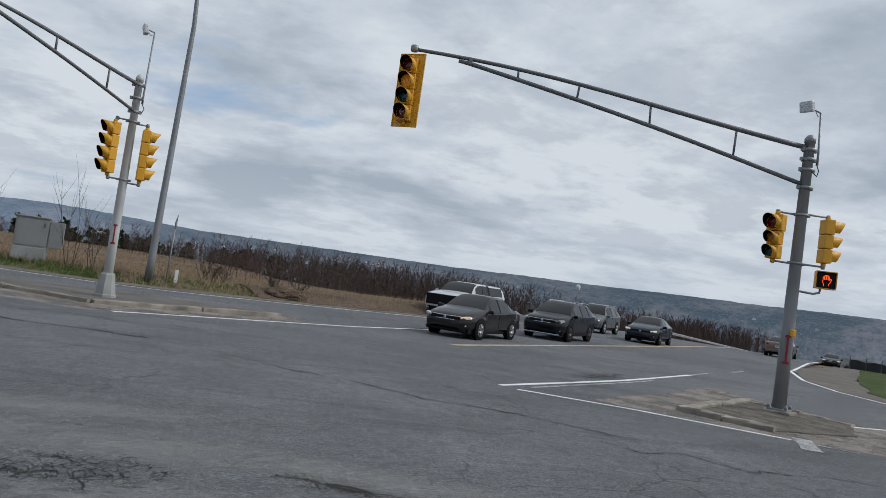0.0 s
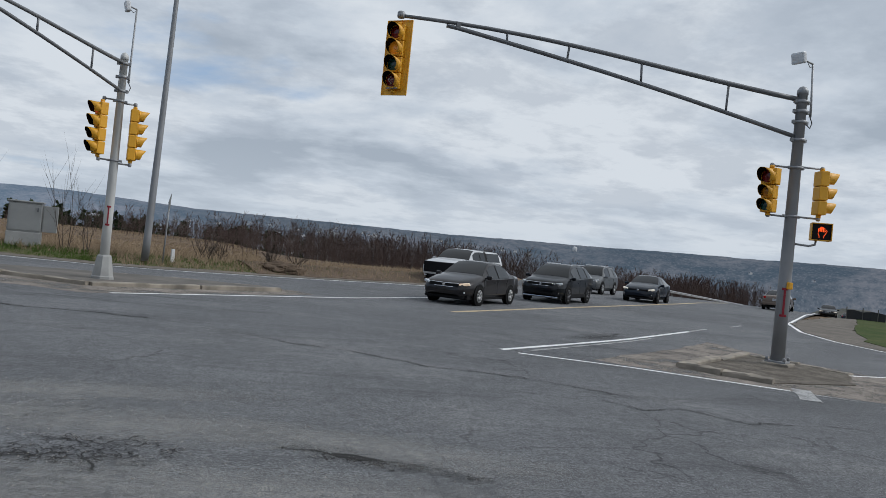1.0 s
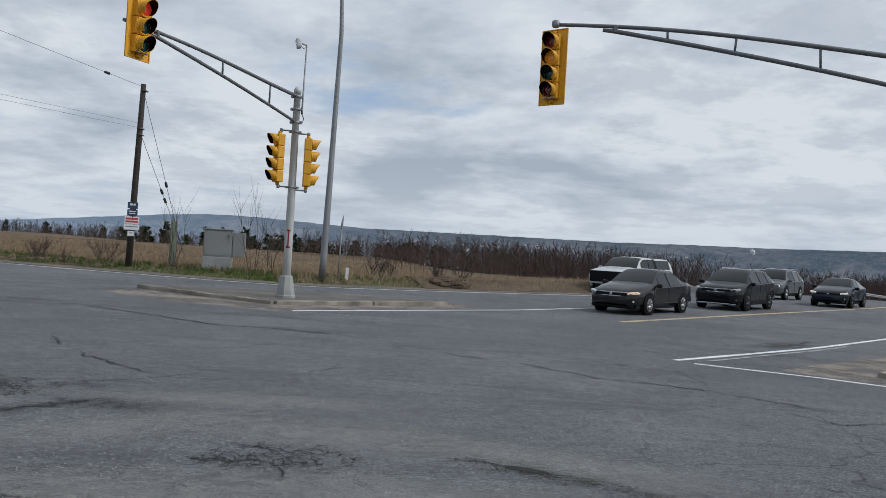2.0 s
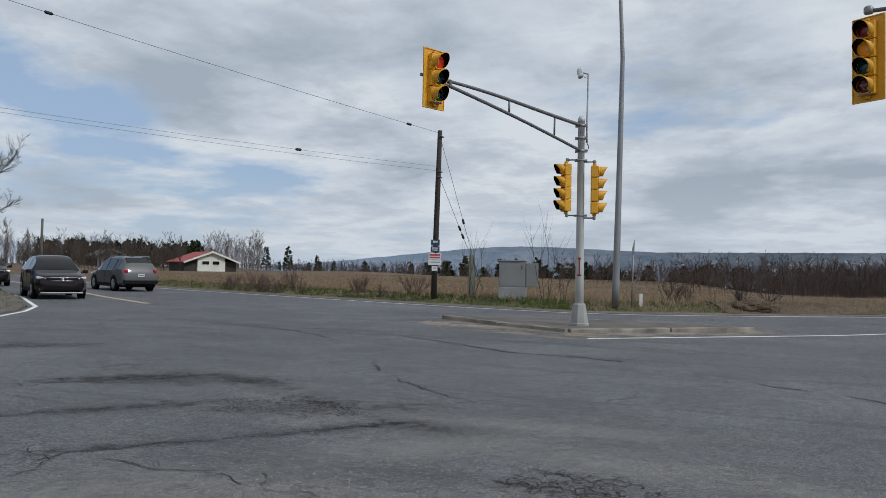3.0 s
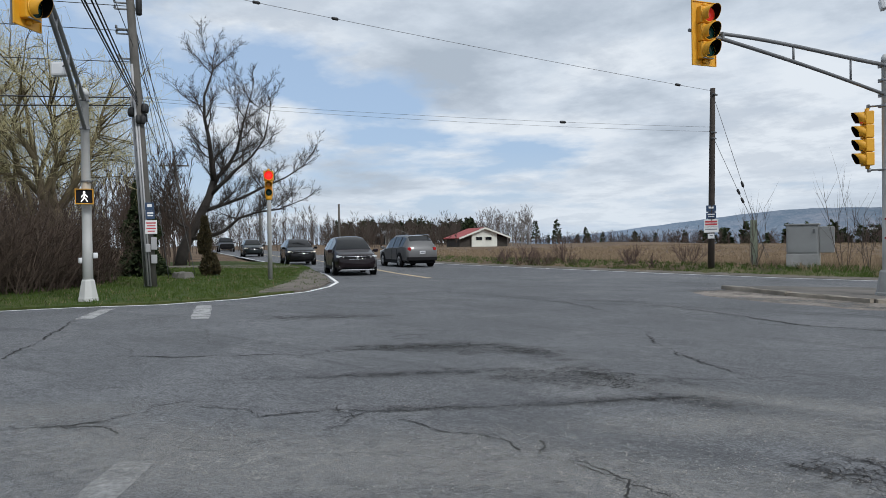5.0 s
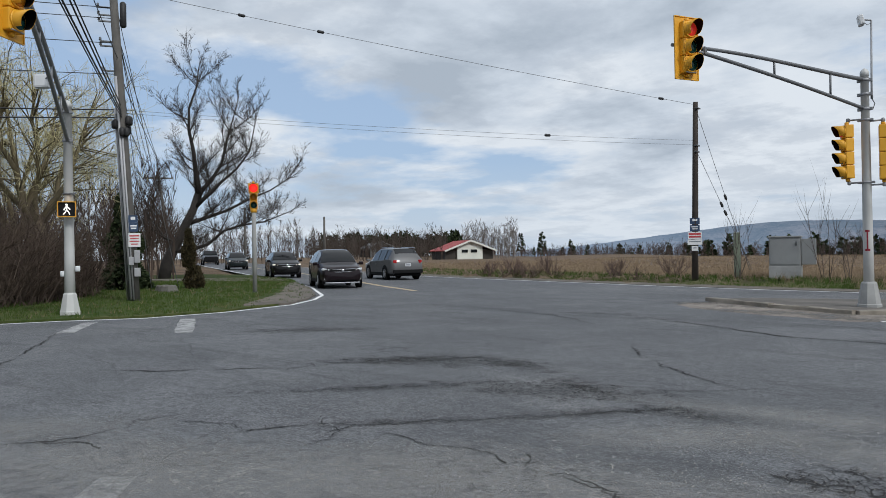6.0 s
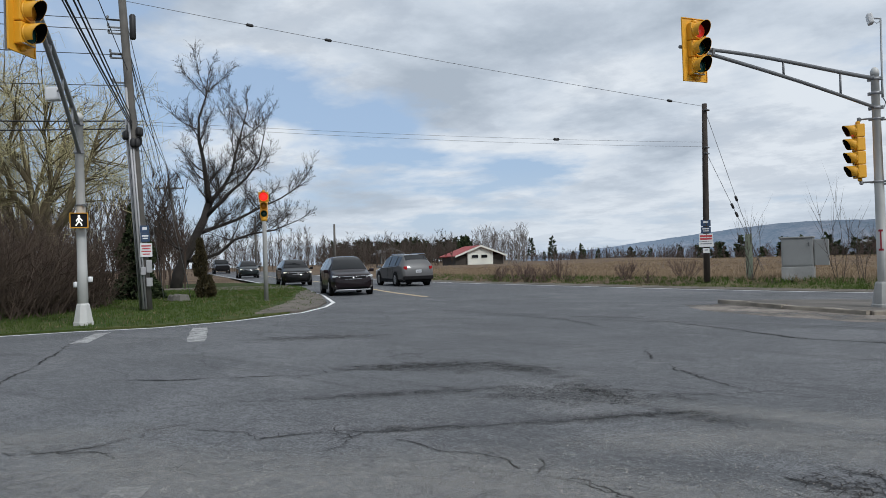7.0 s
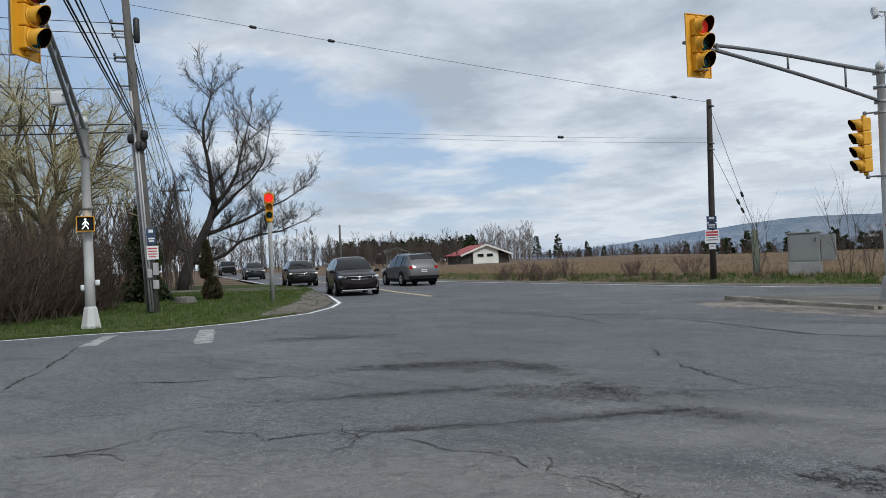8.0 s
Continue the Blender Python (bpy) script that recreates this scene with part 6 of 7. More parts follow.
def sedan_spec(L, W, H):
    hw, hr = W / 2, W / 2 - 0.30
    k = L / 4.53
    z = 0.24
    return [(0.00, 0.34, 0.52, 0.60, hw * 0.62, hr, 0, 0, 0), (0.07 * k, 0.27, 0.60, 0.70, hw * 0.80, hr, 0, 0, 0), (0.30 * k, 0.23, 0.68, 0.80, hw * 0.93, hr, 0, 0, 0),
            (0.75 * k, 0.22, 0.76, 0.90, hw * 0.985, hr, 0, 0, 0), (1.25 * k, z, 0.84, 0.985, hw, hr, 0, 0, 0), (1.38 * k, z, 0.88, 1.02, hw, hr + 0.17, 1, 0, 1),
            (1.75 * k, z, 0.89, H * 0.875, hw, hr + 0.06, 1, 1, 1), (2.10 * k, z, 0.90, H * 0.975, hw, hr, 1, 1, 0), (2.45 * k, z, 0.91, H, hw, hr - 0.01, 1, 0, 0), (2.55 * k, z, 0.91, H, hw, hr - 0.01, 1, 1, 0),
            (3.15 * k, z, 0.93, H * 0.975, hw, hr - 0.01, 1, 1, 1), (3.45 * k, z, 0.945, H * 0.91, hw, hr + 0.02, 1, 0, 1), (3.85 * k, z, 0.96, 1.07, hw * 0.99, hr + 0.12, 1, 0, 0), (3.95 * k, z, 0.96, 1.05, hw * 0.98, hr, 0, 0, 0),
            (4.38 * k, 0.28, 0.93, 1.03, hw * 0.93, hr, 0, 0, 0), (4.48 * k, 0.32, 0.86, 0.97, hw * 0.86, hr, 0, 0, 0), (4.53 * k, 0.38, 0.76, 0.84, hw * 0.74, hr, 0, 0, 0)]


def suv_spec(L, W, H):
    hw, hr = W / 2, W / 2 - 0.32
    k = L / 4.55
    z = 0.27
    return [(0.00, 0.38, 0.62, 0.72, hw * 0.66, hr, 0, 0, 0), (0.06 * k, 0.30, 0.72, 0.83, hw * 0.83, hr, 0, 0, 0), (0.26 * k, 0.26, 0.80, 0.92, hw * 0.95, hr, 0, 0, 0),
            (0.70 * k, 0.25, 0.88, 1.00, hw * 0.99, hr, 0, 0, 0), (1.02 * k, z, 0.94, 1.05, hw, hr, 0, 0, 0), (1.12 * k, z, 0.98, 1.10, hw, hr + 0.20, 1, 0, 1),
            (1.55 * k, z, 1.02, H * 0.89, hw, hr + 0.05, 1, 1, 1), (1.95 * k, z, 1.03, H * 0.975, hw, hr, 1, 1, 0), (2.40 * k, z, 1.05, H, hw, hr, 1, 0, 0), (2.50 * k, z, 1.05, H, hw, hr, 1, 1, 0),
            (3.35 * k, z, 1.08, H * 0.99, hw, hr, 1, 0, 0), (3.47 * k, z, 1.09, H * 0.985, hw, hr, 1, 1, 0), (3.95 * k, z, 1.12, H * 0.965, hw * 0.985, hr - 0.01, 1, 0, 1), (4.30 * k, 0.30, 1.10, H * 0.82, hw * 0.96, hr + 0.02, 1, 0, 0),
            (4.42 * k, 0.32, 1.04, 1.14, hw * 0.93, hr + 0.10, 0, 0, 0), (4.50 * k, 0.36, 0.92, 1.00, hw * 0.88, hr, 0, 0, 0), (4.55 * k, 0.42, 0.72, 0.80, hw * 0.76, hr, 0, 0, 0)]


def truck_spec(L, W, H):
    hw, hr = W / 2, W / 2 - 0.24
    z = 0.45
    return [(0.00, 0.50, 0.86, 0.98, hw * 0.80, hr, 0, 0, 0), (0.06, 0.44, 0.96, 1.10, hw * 0.90, hr, 0, 0, 0), (0.30, 0.42, 1.04, 1.18, hw * 0.97, hr, 0, 0, 0),
            (0.80, z, 1.10, 1.24, hw, hr, 0, 0, 0), (1.35, z, 1.14, 1.27, hw, hr, 0, 0, 0), (1.45, z, 1.17, 1.31, hw, hr + 0.14, 1, 0, 1),
            (1.85, z, 1.18, H * 0.91, hw, hr + 0.05, 1, 1, 1), (2.20, z, 1.18, H * 0.985, hw, hr, 1, 1, 0), (2.65, z, 1.19, H, hw, hr, 1, 0, 0), (2.75, z, 1.19, H, hw, hr, 1, 1, 0),
            (3.30, z, 1.20, H * 0.99, hw, hr, 1, 0, 0), (3.60, z, 1.21, H * 0.975, hw, hr, 1, 1, 0), (5.15, z, 1.21, H * 0.965, hw, hr, 1, 0, 1), (5.40, z, 1.21, H * 0.88, hw, hr + 0.05, 1, 0, 0),
            (5.46, z, 1.18, 1.28, hw * 0.97, hr + 0.1, 0, 0, 0), (5.52, 0.50, 1.08, 1.18, hw * 0.95, hr, 0, 0, 0), (5.56, 0.55, 0.9, 0.98, hw * 0.9, hr, 0, 0, 0)]


def at_road(x, y, hx, hy):
    """A pose on the paving with the nose (-y) towards (hx, hy)."""
    h = Vector((hx, hy)).normalized()
    f, b = on_road(x + h.x * 1.3, y + h.y * 1.3), on_road(x - h.x * 1.3, y - h.y * 1.3)
    pitch = math.degrees(math.atan2(f.z - b.z, 2.6))
    return Matrix.Translation((x, y, (f.z + b.z) / 2)) @ pose(0, 0, 0, 0, 0, facing(hx, hy)) @ pose(0, 0, 0, -pitch, 0, 0)


UP, DOWN = (0.69, 0.72), (-0.66, -0.75)
car("car", "dark grey sedan waiting at the crossing with a turn light on", at_road(7.45, 25.25, *DOWN), car_paint("dark_grey_paint", (0.045, 0.040, 0.042), 0.9), 4.53, 1.78, 1.46, sedan_spec(4.53, 1.78, 1.46), 0.32, (0.93, 3.58), lit="turn")
car("car", "black sport utility vehicle waiting behind a sedan", at_road(12.72, 30.2, *DOWN), car_paint("black_blue_paint", (0.010, 0.012, 0.016)), 4.6, 1.86, 1.62, suv_spec(4.6, 1.86, 1.62), 0.36, (0.92, 3.58), rim="dark_rim", rails=True, cladding="chrome")
car("car", "dark blue coupe coming up the valley road", at_road(20.7, 36.9, *DOWN), car_paint("dark_blue_paint", (0.010, 0.018, 0.034)), 4.5, 1.75, 1.42, sedan_spec(4.5, 1.75, 1.42), 0.32, (0.93, 3.55), rim="dark_rim", lit="both", chrome_grille=False)
car("car", "silver-grey sport utility vehicle coming up the outer lane", at_road(20.0, 42.1, *DOWN), car_paint("silver_grey_paint", (0.13, 0.135, 0.14), 0.6), 4.7, 1.86, 1.70, suv_spec(4.7, 1.86, 1.70), 0.36, (0.92, 3.62), rails=True)
car("pickup_truck", "white pickup truck with a white canopy on its bed", at_road(10.35, 37.2, *DOWN), car_paint("white_paint_car", (0.62, 0.63, 0.64), 0.0), 5.56, 2.0, 1.80, truck_spec(5.56, 2.0, 1.80), 0.40, (1.02, 4.5), chrome_grille=False)
car("car", "tan sedan driving off down the valley road", at_road(36.9, 47.0, *UP), car_paint("tan_paint", (0.20, 0.15, 0.12), 0.5), 4.6, 1.8, 1.45, sedan_spec(4.6, 1.8, 1.45), 0.32)
car("car", "dark sedan far down the valley road", at_road(61.6, 70.3, *DOWN), car_paint("black_paint", (0.012, 0.012, 0.013)), 4.6, 1.8, 1.45, sedan_spec(4.6, 1.8, 1.45), 0.32, lit="both")
car("car", "dark sedan far down the valley road", at_road(90.3, 98.9, *UP), car_paint("navy_paint", (0.012, 0.016, 0.03)), 4.6, 1.8, 1.45, sedan_spec(4.6, 1.8, 1.45), 0.32)
LEFT_IN, LEFT_OUT = (0.84, -0.54), (-0.90, 0.43)
car("car", "dark maroon sport utility vehicle waiting at the crossing", at_road(-25.1, 22.25, *LEFT_IN), car_paint("maroon_paint", (0.022, 0.012, 0.016), 0.4), 4.55, 1.82, 1.66, suv_spec(4.55, 1.82, 1.66), 0.35, (0.9, 3.52), cladding="chrome")
car("car", "black small crossover waiting in line", at_road(-37.4, 28.9, 0.86, -0.50), car_paint("black_paint_crossover", (0.012, 0.012, 0.013)), 4.3, 1.77, 1.60, suv_spec(4.3, 1.77, 1.60), 0.34, (0.86, 3.45), lit="both", cladding=True)
car("car", "dark green-grey crossover coming along the road", at_road(-60, 41.0, 0.87, -0.48), car_paint("green_grey_paint", (0.02, 0.03, 0.032)), 4.5, 1.8, 1.62, suv_spec(4.5, 1.8, 1.62), 0.34, lit="both", cladding=True)
car("pickup_truck", "dark pickup truck far along the road", at_road(-88, 56, 0.88, -0.47), car_paint("dark_truck_paint", (0.02, 0.02, 0.024)), 5.56, 2.0, 1.9, truck_spec(5.56, 2.0, 1.9), 0.40, (1.02, 4.5), lit=None)
car("car", "grey sport utility vehicle driving off along the road", at_road(-28.9, 29.9, *LEFT_OUT), car_paint("grey_paint", (0.15, 0.15, 0.152), 0.6), 4.68, 1.88, 1.72, suv_spec(4.68, 1.88, 1.72), 0.36, (0.92, 3.62), rails=True, cladding=True)

# ---- vegetation ----
class Twigs:
    """Collects thin tapered three-sided twigs into one mesh."""

    def __init__(self):
        self.v, self.f = [], []

    def twig(self, a, b, r0, r1=None):
        d = b - a
        if d.length < 1e-5:
            return
        s = d.orthogonal().normalized()
        t = d.normalized().cross(s)
        n = len(self.v)
        ring = [s, -0.5 * s + 0.866 * t, -0.5 * s - 0.866 * t]
        self.v += [a + e * r0 for e in ring]
        if r1:
            self.v += [b + e * r1 for e in ring]
            self.f += [(n, n + 1, n + 4, n + 3), (n + 1, n + 2, n + 5, n + 4), (n + 2, n, n + 3, n + 5)]
        else:
            self.v.append(b)
            self.f += [(n, n + 1, n + 3), (n + 1, n + 2, n + 3), (n + 2, n, n + 3)]

    def blade(self, a, b, w):
        side = Vector((b.y - a.y + 0.3, a.x - b.x + 0.2, 0)).normalized() * w
        n = len(self.v)
        self.v += [a - side, a + side, b]
        self.f.append((n, n + 1, n + 2))

    def leaf(self, p, d, size, rng):
        s = d.orthogonal().normalized()
        t = d.normalized().cross(s)
        a = rng.uniform(0, 6.28)
        e = (s * math.cos(a) + t * math.sin(a)) * size * 0.45
        n = len(self.v)
        self.v += [p - e, p + e, p + d.normalized() * size]
        self.f.append((n, n + 1, n + 2))

    def mesh(self, name, material, smooth=False):
        me = bpy.data.meshes.new(name)
        me.from_pydata(self.v, [], self.f)
        me.materials.append(material)
        if smooth:
            me.shade_smooth()
        return me


def rand_dir(rng, d, spread):
    v = Vector((rng.gauss(0, 1), rng.gauss(0, 1), rng.gauss(0, 1))).normalized()
    return (d + v * spread).normalized()


def sprout(tw, p, d, length, r, depth, rng, spread=0.55, lift=0.12, kids=(3, 5), droop=0.0):
    """A branch of a few bent pieces that bears smaller ones."""
    n = 3 if depth > 0 else 2
    q = p.copy()
    r1 = r
    for i in range(n):
        d = (d + Vector((rng.uniform(-1, 1), rng.uniform(-1, 1), rng.uniform(-0.6, 1) * 0.7 + lift - droop)) * 0.22).normalized()
        e = q + d * length / n
        r2 = r * (1 - (i + 1) / n * 0.62)
        tw.twig(q, e, r1, r2 if (depth > 0 or i < n - 1) else None)
        if depth > 0:
            for _ in range(rng.randint(*kids) // (1 if i else 2)):
                t = rng.random()
                k = rand_dir(rng, d, spread * 1.4)
                if k.dot(d) < 0.1:
                    k = (k + d).normalized()
                sprout(tw, q.lerp(e, t), k, length * rng.uniform(0.35, 0.62), max(r2 * 0.6, 0.006), depth - 1, rng, spread, lift, kids, droop)
        q, r1 = e, r2


for name, c1, c2 in (("leaf_dark", (0.018, 0.030, 0.014), (0.040, 0.052, 0.022)), ("leaf_brown", (0.030, 0.026, 0.014), (0.070, 0.055, 0.026)),
                     ("twig_brown", (0.030, 0.022, 0.018), (0.078, 0.057, 0.046)), ("twig_grey", (0.042, 0.034, 0.029), (0.090, 0.072, 0.062)),
                     ("twig_hedge", (0.040, 0.030, 0.024), (0.105, 0.078, 0.060)), ("twig_willow", (0.36, 0.315, 0.16), (0.58, 0.53, 0.31)), ("blade_green", (0.032, 0.066, 0.011), (0.082, 0.112, 0.028)),
                     ("blade_straw", (0.135, 0.098, 0.064), (0.30, 0.225, 0.150)), ("birch", (0.085, 0.072, 0.066), (0.20, 0.185, 0.172)), ("twig_black", (0.030, 0.026, 0.023), (0.060, 0.051, 0.045)),
                     ("twig_red", (0.056, 0.037, 0.032), (0.125, 0.088, 0.076))):
    q = Mat(name, 0.9, 0, 0.2)
    q.color(q.mix(q.island(), c1, c2))
    M[name] = q.m


# the big bare tree beside the left road
def big_tree():
    rng = random.Random(11)
    o = on(-41.5, 24.2, 0.0)
    root = thing("bare_tree", "large leaning bare tree with dark bark on the lawn", "tree", Matrix.Translation(o))
    right, deep = Vector((0.738, 0.675, 0)), Vector((-0.675, 0.738, 0))
    wood, fine = bmesh.new(), Twigs()

    def P(u, v, d=0.0):
        return right * (u * 0.93 - 0.38) + Vector((0, 0, v * 0.77)) + deep * d

    # the trunk and its six great limbs: sideways and up in metres, reaching forwards or back
    limbs = [
        ([P(-0.5, -0.3), P(-0.3, 1.2), P(0.4, 2.9), P(1.0, 4.3), P(1.5, 5.5), P(1.8, 6.7)], 0.46, 0.24, 0.0),
        ([P(1.8, 6.7), P(1.75, 8.4), P(1.7, 10.0), P(1.5, 11.6), P(1.6, 13.2), P(2.2, 14.9), P(2.35, 15.9)], 0.21, 0.03, -1.4),
        ([P(1.8, 6.7), P(2.6, 7.8), P(3.2, 9.2), P(3.4, 10.8), P(3.7, 12.4), P(4.1, 14.6)], 0.17, 0.03, 1.6),
        ([P(1.5, 5.5), P(2.6, 6.7), P(3.5, 7.6), P(4.5, 8.5), P(5.4, 9.8), P(5.8, 11.7)], 0.17, 0.03, -1.2),
        ([P(1.0, 4.3), P(2.1, 4.8), P(3.4, 5.4), P(4.8, 6.3), P(6.2, 7.1), P(7.2, 8.0)], 0.17, 0.03, 2.0),
        ([P(0.1, 2.2), P(1.2, 2.2), P(2.6, 2.7), P(3.7, 3.7), P(4.9, 4.1), P(6.4, 4.3), P(7.8, 4.9)], 0.17, 0.03, -2.0),
        ([P(0.4, 2.9), P(-0.5, 3.3), P(-1.1, 4.3), P(-1.5, 5.6), P(-1.7, 6.6)], 0.12, 0.03, 1.0),
    ]
    for stem, r0, r1, depth in limbs:
        n = len(stem)
        pts = [p + deep * depth * (i / (n - 1)) for i, p in enumerate(stem)]
        radii = [0.85 * (r0 + (r1 - r0) * (i / (n - 1)) ** 0.8) for i in range(n)]
        add_tube(wood, pts, radii, 9)
        bears = r0 < 0.4
        for i in range(n - 1):
            d = (pts[i + 1] - pts[i])
            if not bears and i < 4:
                continue
            # side limbs turn out from the crown's middle and then up
            for _ in range(2 if bears else 1):
                p = pts[i].lerp(pts[i + 1], rng.random())
                out = rand_dir(rng, d.normalized() * 0.5 + right * rng.choice((-1, -0.6, 0.6, 1)) * 0.8 + deep * rng.uniform(-0.8, 0.8), 0.25)
                reach = rng.uniform(1.3, 2.9) * (1.0 - 0.35 * i / n)
                run, q = [p], p
                for k in range(4):
                    out = (out + Vector((0, 0, 0.20)) + rand_dir(rng, Vector((0, 0, 0)), 1.0) * 0.20).normalized()
                    q = q + out * reach / 4
                    run.append(q)
                w = min(0.055, radii[i] * 0.5)
                add_tube(wood, run, [w, w * 0.8, w * 0.6, w * 0.42, w * 0.25], 5)
                for k in range(4):
                    for _ in range(3):
                        e = rand_dir(rng, (run[k + 1] - run[k]).normalized() + Vector((0, 0, 0.3)), 0.7)
                        sprout(fine, run[k].lerp(run[k + 1], rng.random()), e, rng.uniform(0.45, 1.05), 0.012, 2, rng, 0.55, 0.16, (2, 3))
                sprout(fine, run[-1], out, 1.0, 0.014, 2, rng, 0.5, 0.2, (2, 4))
            for _ in range(max(1, int(d.length / 0.8))):
                p = pts[i].lerp(pts[i + 1], rng.random())
                k = rand_dir(rng, d.normalized() + Vector((0, 0, 0.35)), 0.85)
                sprout(fine, p, k, rng.uniform(0.6, 1.4), 0.015, 2, rng, 0.55, 0.16, (2, 4))
        if bears:
            sprout(fine, pts[-1], (pts[-1] - pts[-2]).normalized(), 1.1, r1, 3, rng, 0.45, 0.2, (2, 3))
    part("trunk", wood, M["bark_dark"], root)
    ob = new("crown", fine.mesh("crown", M["twig_black"]))
    ob.parent = root


M["bark_dark"] = plain("dark_bark", (0.040, 0.034, 0.030), 0.95, 0, 0.45, 5, 0.8)
big_tree()


def willow(x, y, h, seed):
    rng = random.Random(seed)
    root = thing("willow_tree", "budding yellow-green willow with drooping twigs", "tree", Matrix.Translation(on(x, y)), "willows behind the hedge")
    wood, limbs, fine = bmesh.new(), Twigs(), Twigs()
    trunk = [Vector((0, 0, -0.2)), Vector((0.1, 0, h * 0.16)), Vector((0.05, 0.1, h * 0.30))]
    add_tube(wood, trunk, [0.42, 0.36, 0.28], 10)
    ends = []
    for k in range(7):
        a = 2 * math.pi * k / 7 + rng.uniform(-0.3, 0.3)
        out = Vector((math.cos(a), math.sin(a), 0))
        reach = rng.uniform(0.16, 0.36) * h
        top = rng.uniform(0.72, 0.97) * h
        pts = [trunk[1].lerp(trunk[2], rng.random())]
        for i in range(1, 6):
            t = i / 5
            pts.append(Vector((0, 0, pts[0].z)) + out * reach * t ** 0.8 + Vector((rng.uniform(-0.3, 0.3), rng.uniform(-0.3, 0.3), (top - pts[0].z) * t)))
        add_tube(wood, pts, [0.15 - 0.024 * i for i in range(6)], 7)
        for i in range(2, 6):
            for _ in range(5):
                d = rand_dir(rng, out + Vector((0, 0, 0.5)), 1.0)
                e = pts[i] + d * rng.uniform(0.7, 1.9)
                limbs.twig(pts[i].lerp(pts[i - 1], rng.random() * 0.6), e, 0.04, 0.016)
                ends.append(e)
                e2 = e + rand_dir(rng, d, 0.7) * rng.uniform(0.4, 1.0)
                limbs.twig(e, e2, 0.016, 0.008)
                ends.append(e2)
                sprout(limbs, e, rand_dir(rng, d, 0.6), rng.uniform(0.5, 1.1), 0.014, 1, rng, 0.8, 0.0, (2, 4))
    for e in ends:
        for _ in range(9):
            p = e + Vector((rng.gauss(0, 0.35), rng.gauss(0, 0.35), rng.gauss(0, 0.25)))
            drop = rng.uniform(0.25, 1.0)
            q = p + Vector((rng.gauss(0, 0.28), rng.gauss(0, 0.28), rng.uniform(0.0, 0.25)))
            fine.twig(e.lerp(p, 0.3), q, 0.006, 0.005)
            m = q + Vector((rng.gauss(0, 0.10), rng.gauss(0, 0.10), -drop * 0.5))
            fine.twig(q, m, 0.005, 0.005)
            fine.twig(m, m + Vector((rng.gauss(0, 0.08), rng.gauss(0, 0.08), -drop * 0.5)), 0.006)
    part("trunk", wood, M["bark_willow"], root)
    for nm, tw, mat in (("branchwork", limbs, "bark_willow"), ("crown", fine, "twig_willow")):
        ob = new(nm, tw.mesh(nm, M[mat]))
        ob.parent = root


M["bark_willow"] = plain("willow_bark", (0.14, 0.112, 0.062), 0.95, 0, 0.4, 5, 0.6)
for i, (x, y, h) in enumerate(((-34.5, 8.6, 10.6), (-31.5, 12.2, 9.6), (-33.0, 4.6, 10.8), (-37.5, 13.5, 9.0))):
    willow(x, y, h, 30 + i)


def hedge(line, width, h, count, seed, mat, label):
    """A thicket of bare stems."""
    rng = random.Random(seed)
    tw = Twigs()
    pts = [Vector(p) for p in line]
    seg = [(a, b, (b - a).length) for a, b in zip(pts, pts[1:])]
    tot = sum(s[2] for s in seg)
    for _ in range(count):
        t = rng.random() * tot
        for a, b, l in seg:
            if t <= l:
                break
            t -= l
        d = (b - a).normalized()
        w = rng.random() ** 1.4 * width
        p = a.lerp(b, t / l) + Vector((-d.y, d.x)) * w
        o = on(p.x, p.y, 0.0)
        hh = h * rng.uniform(0.55, 1.0) * (0.7 + 0.35 * min(1, w / 1.5))
        lean = rand_dir(rng, Vector((0, 0, 1)), 0.50)
        e = o + lean * hh
        m = o.lerp(e, 0.5) + Vector((rng.gauss(0, 0.1), rng.gauss(0, 0.1), 0))
        tw.twig(o, m, 0.016, 0.011)
        tw.twig(m, e, 0.011, 0.004)
        for _ in range(18):
            t2 = rng.uniform(0.08, 1.0)
            q = o.lerp(m, t2 * 2) if t2 < 0.5 else m.lerp(e, t2 * 2 - 1)
            k = rand_dir(rng, lean, 0.95)
            f = q + k * rng.uniform(0.25, 0.75)
            tw.twig(q, f, 0.006, 0.004)
            for _ in range(2):
                tw.twig(q.lerp(f, rng.random()), f + rand_dir(rng, k, 1.0) * rng.uniform(0.1, 0.3), 0.004)
    return tagged(new("bare_hedge", tw.mesh("bare_hedge", M[mat])), label, "hedge", kind="stuff")


hedge([(-19.5, -7), (-22.0, 3.5), (-23.4, 8.6), (-25.2, 10.9), (-27.6, 13.0)], 4.5, 3.4, 1300, 5, "twig_hedge", "dense brown leafless hedge behind the lawn")
hedge([(-24.3, 9.6), (-26.4, 11.4), (-28.6, 13.4)], 1.6, 2.4, 150, 6, "twig_red", "greyish leafless shrubs at the end of the hedge")
hedge([(-40, 13.5), (-50, 20.5), (-60, 25.5), (-80, 37)], 6, 4.5, 200, 7, "twig_brown", "tangled bare thicket along the road")


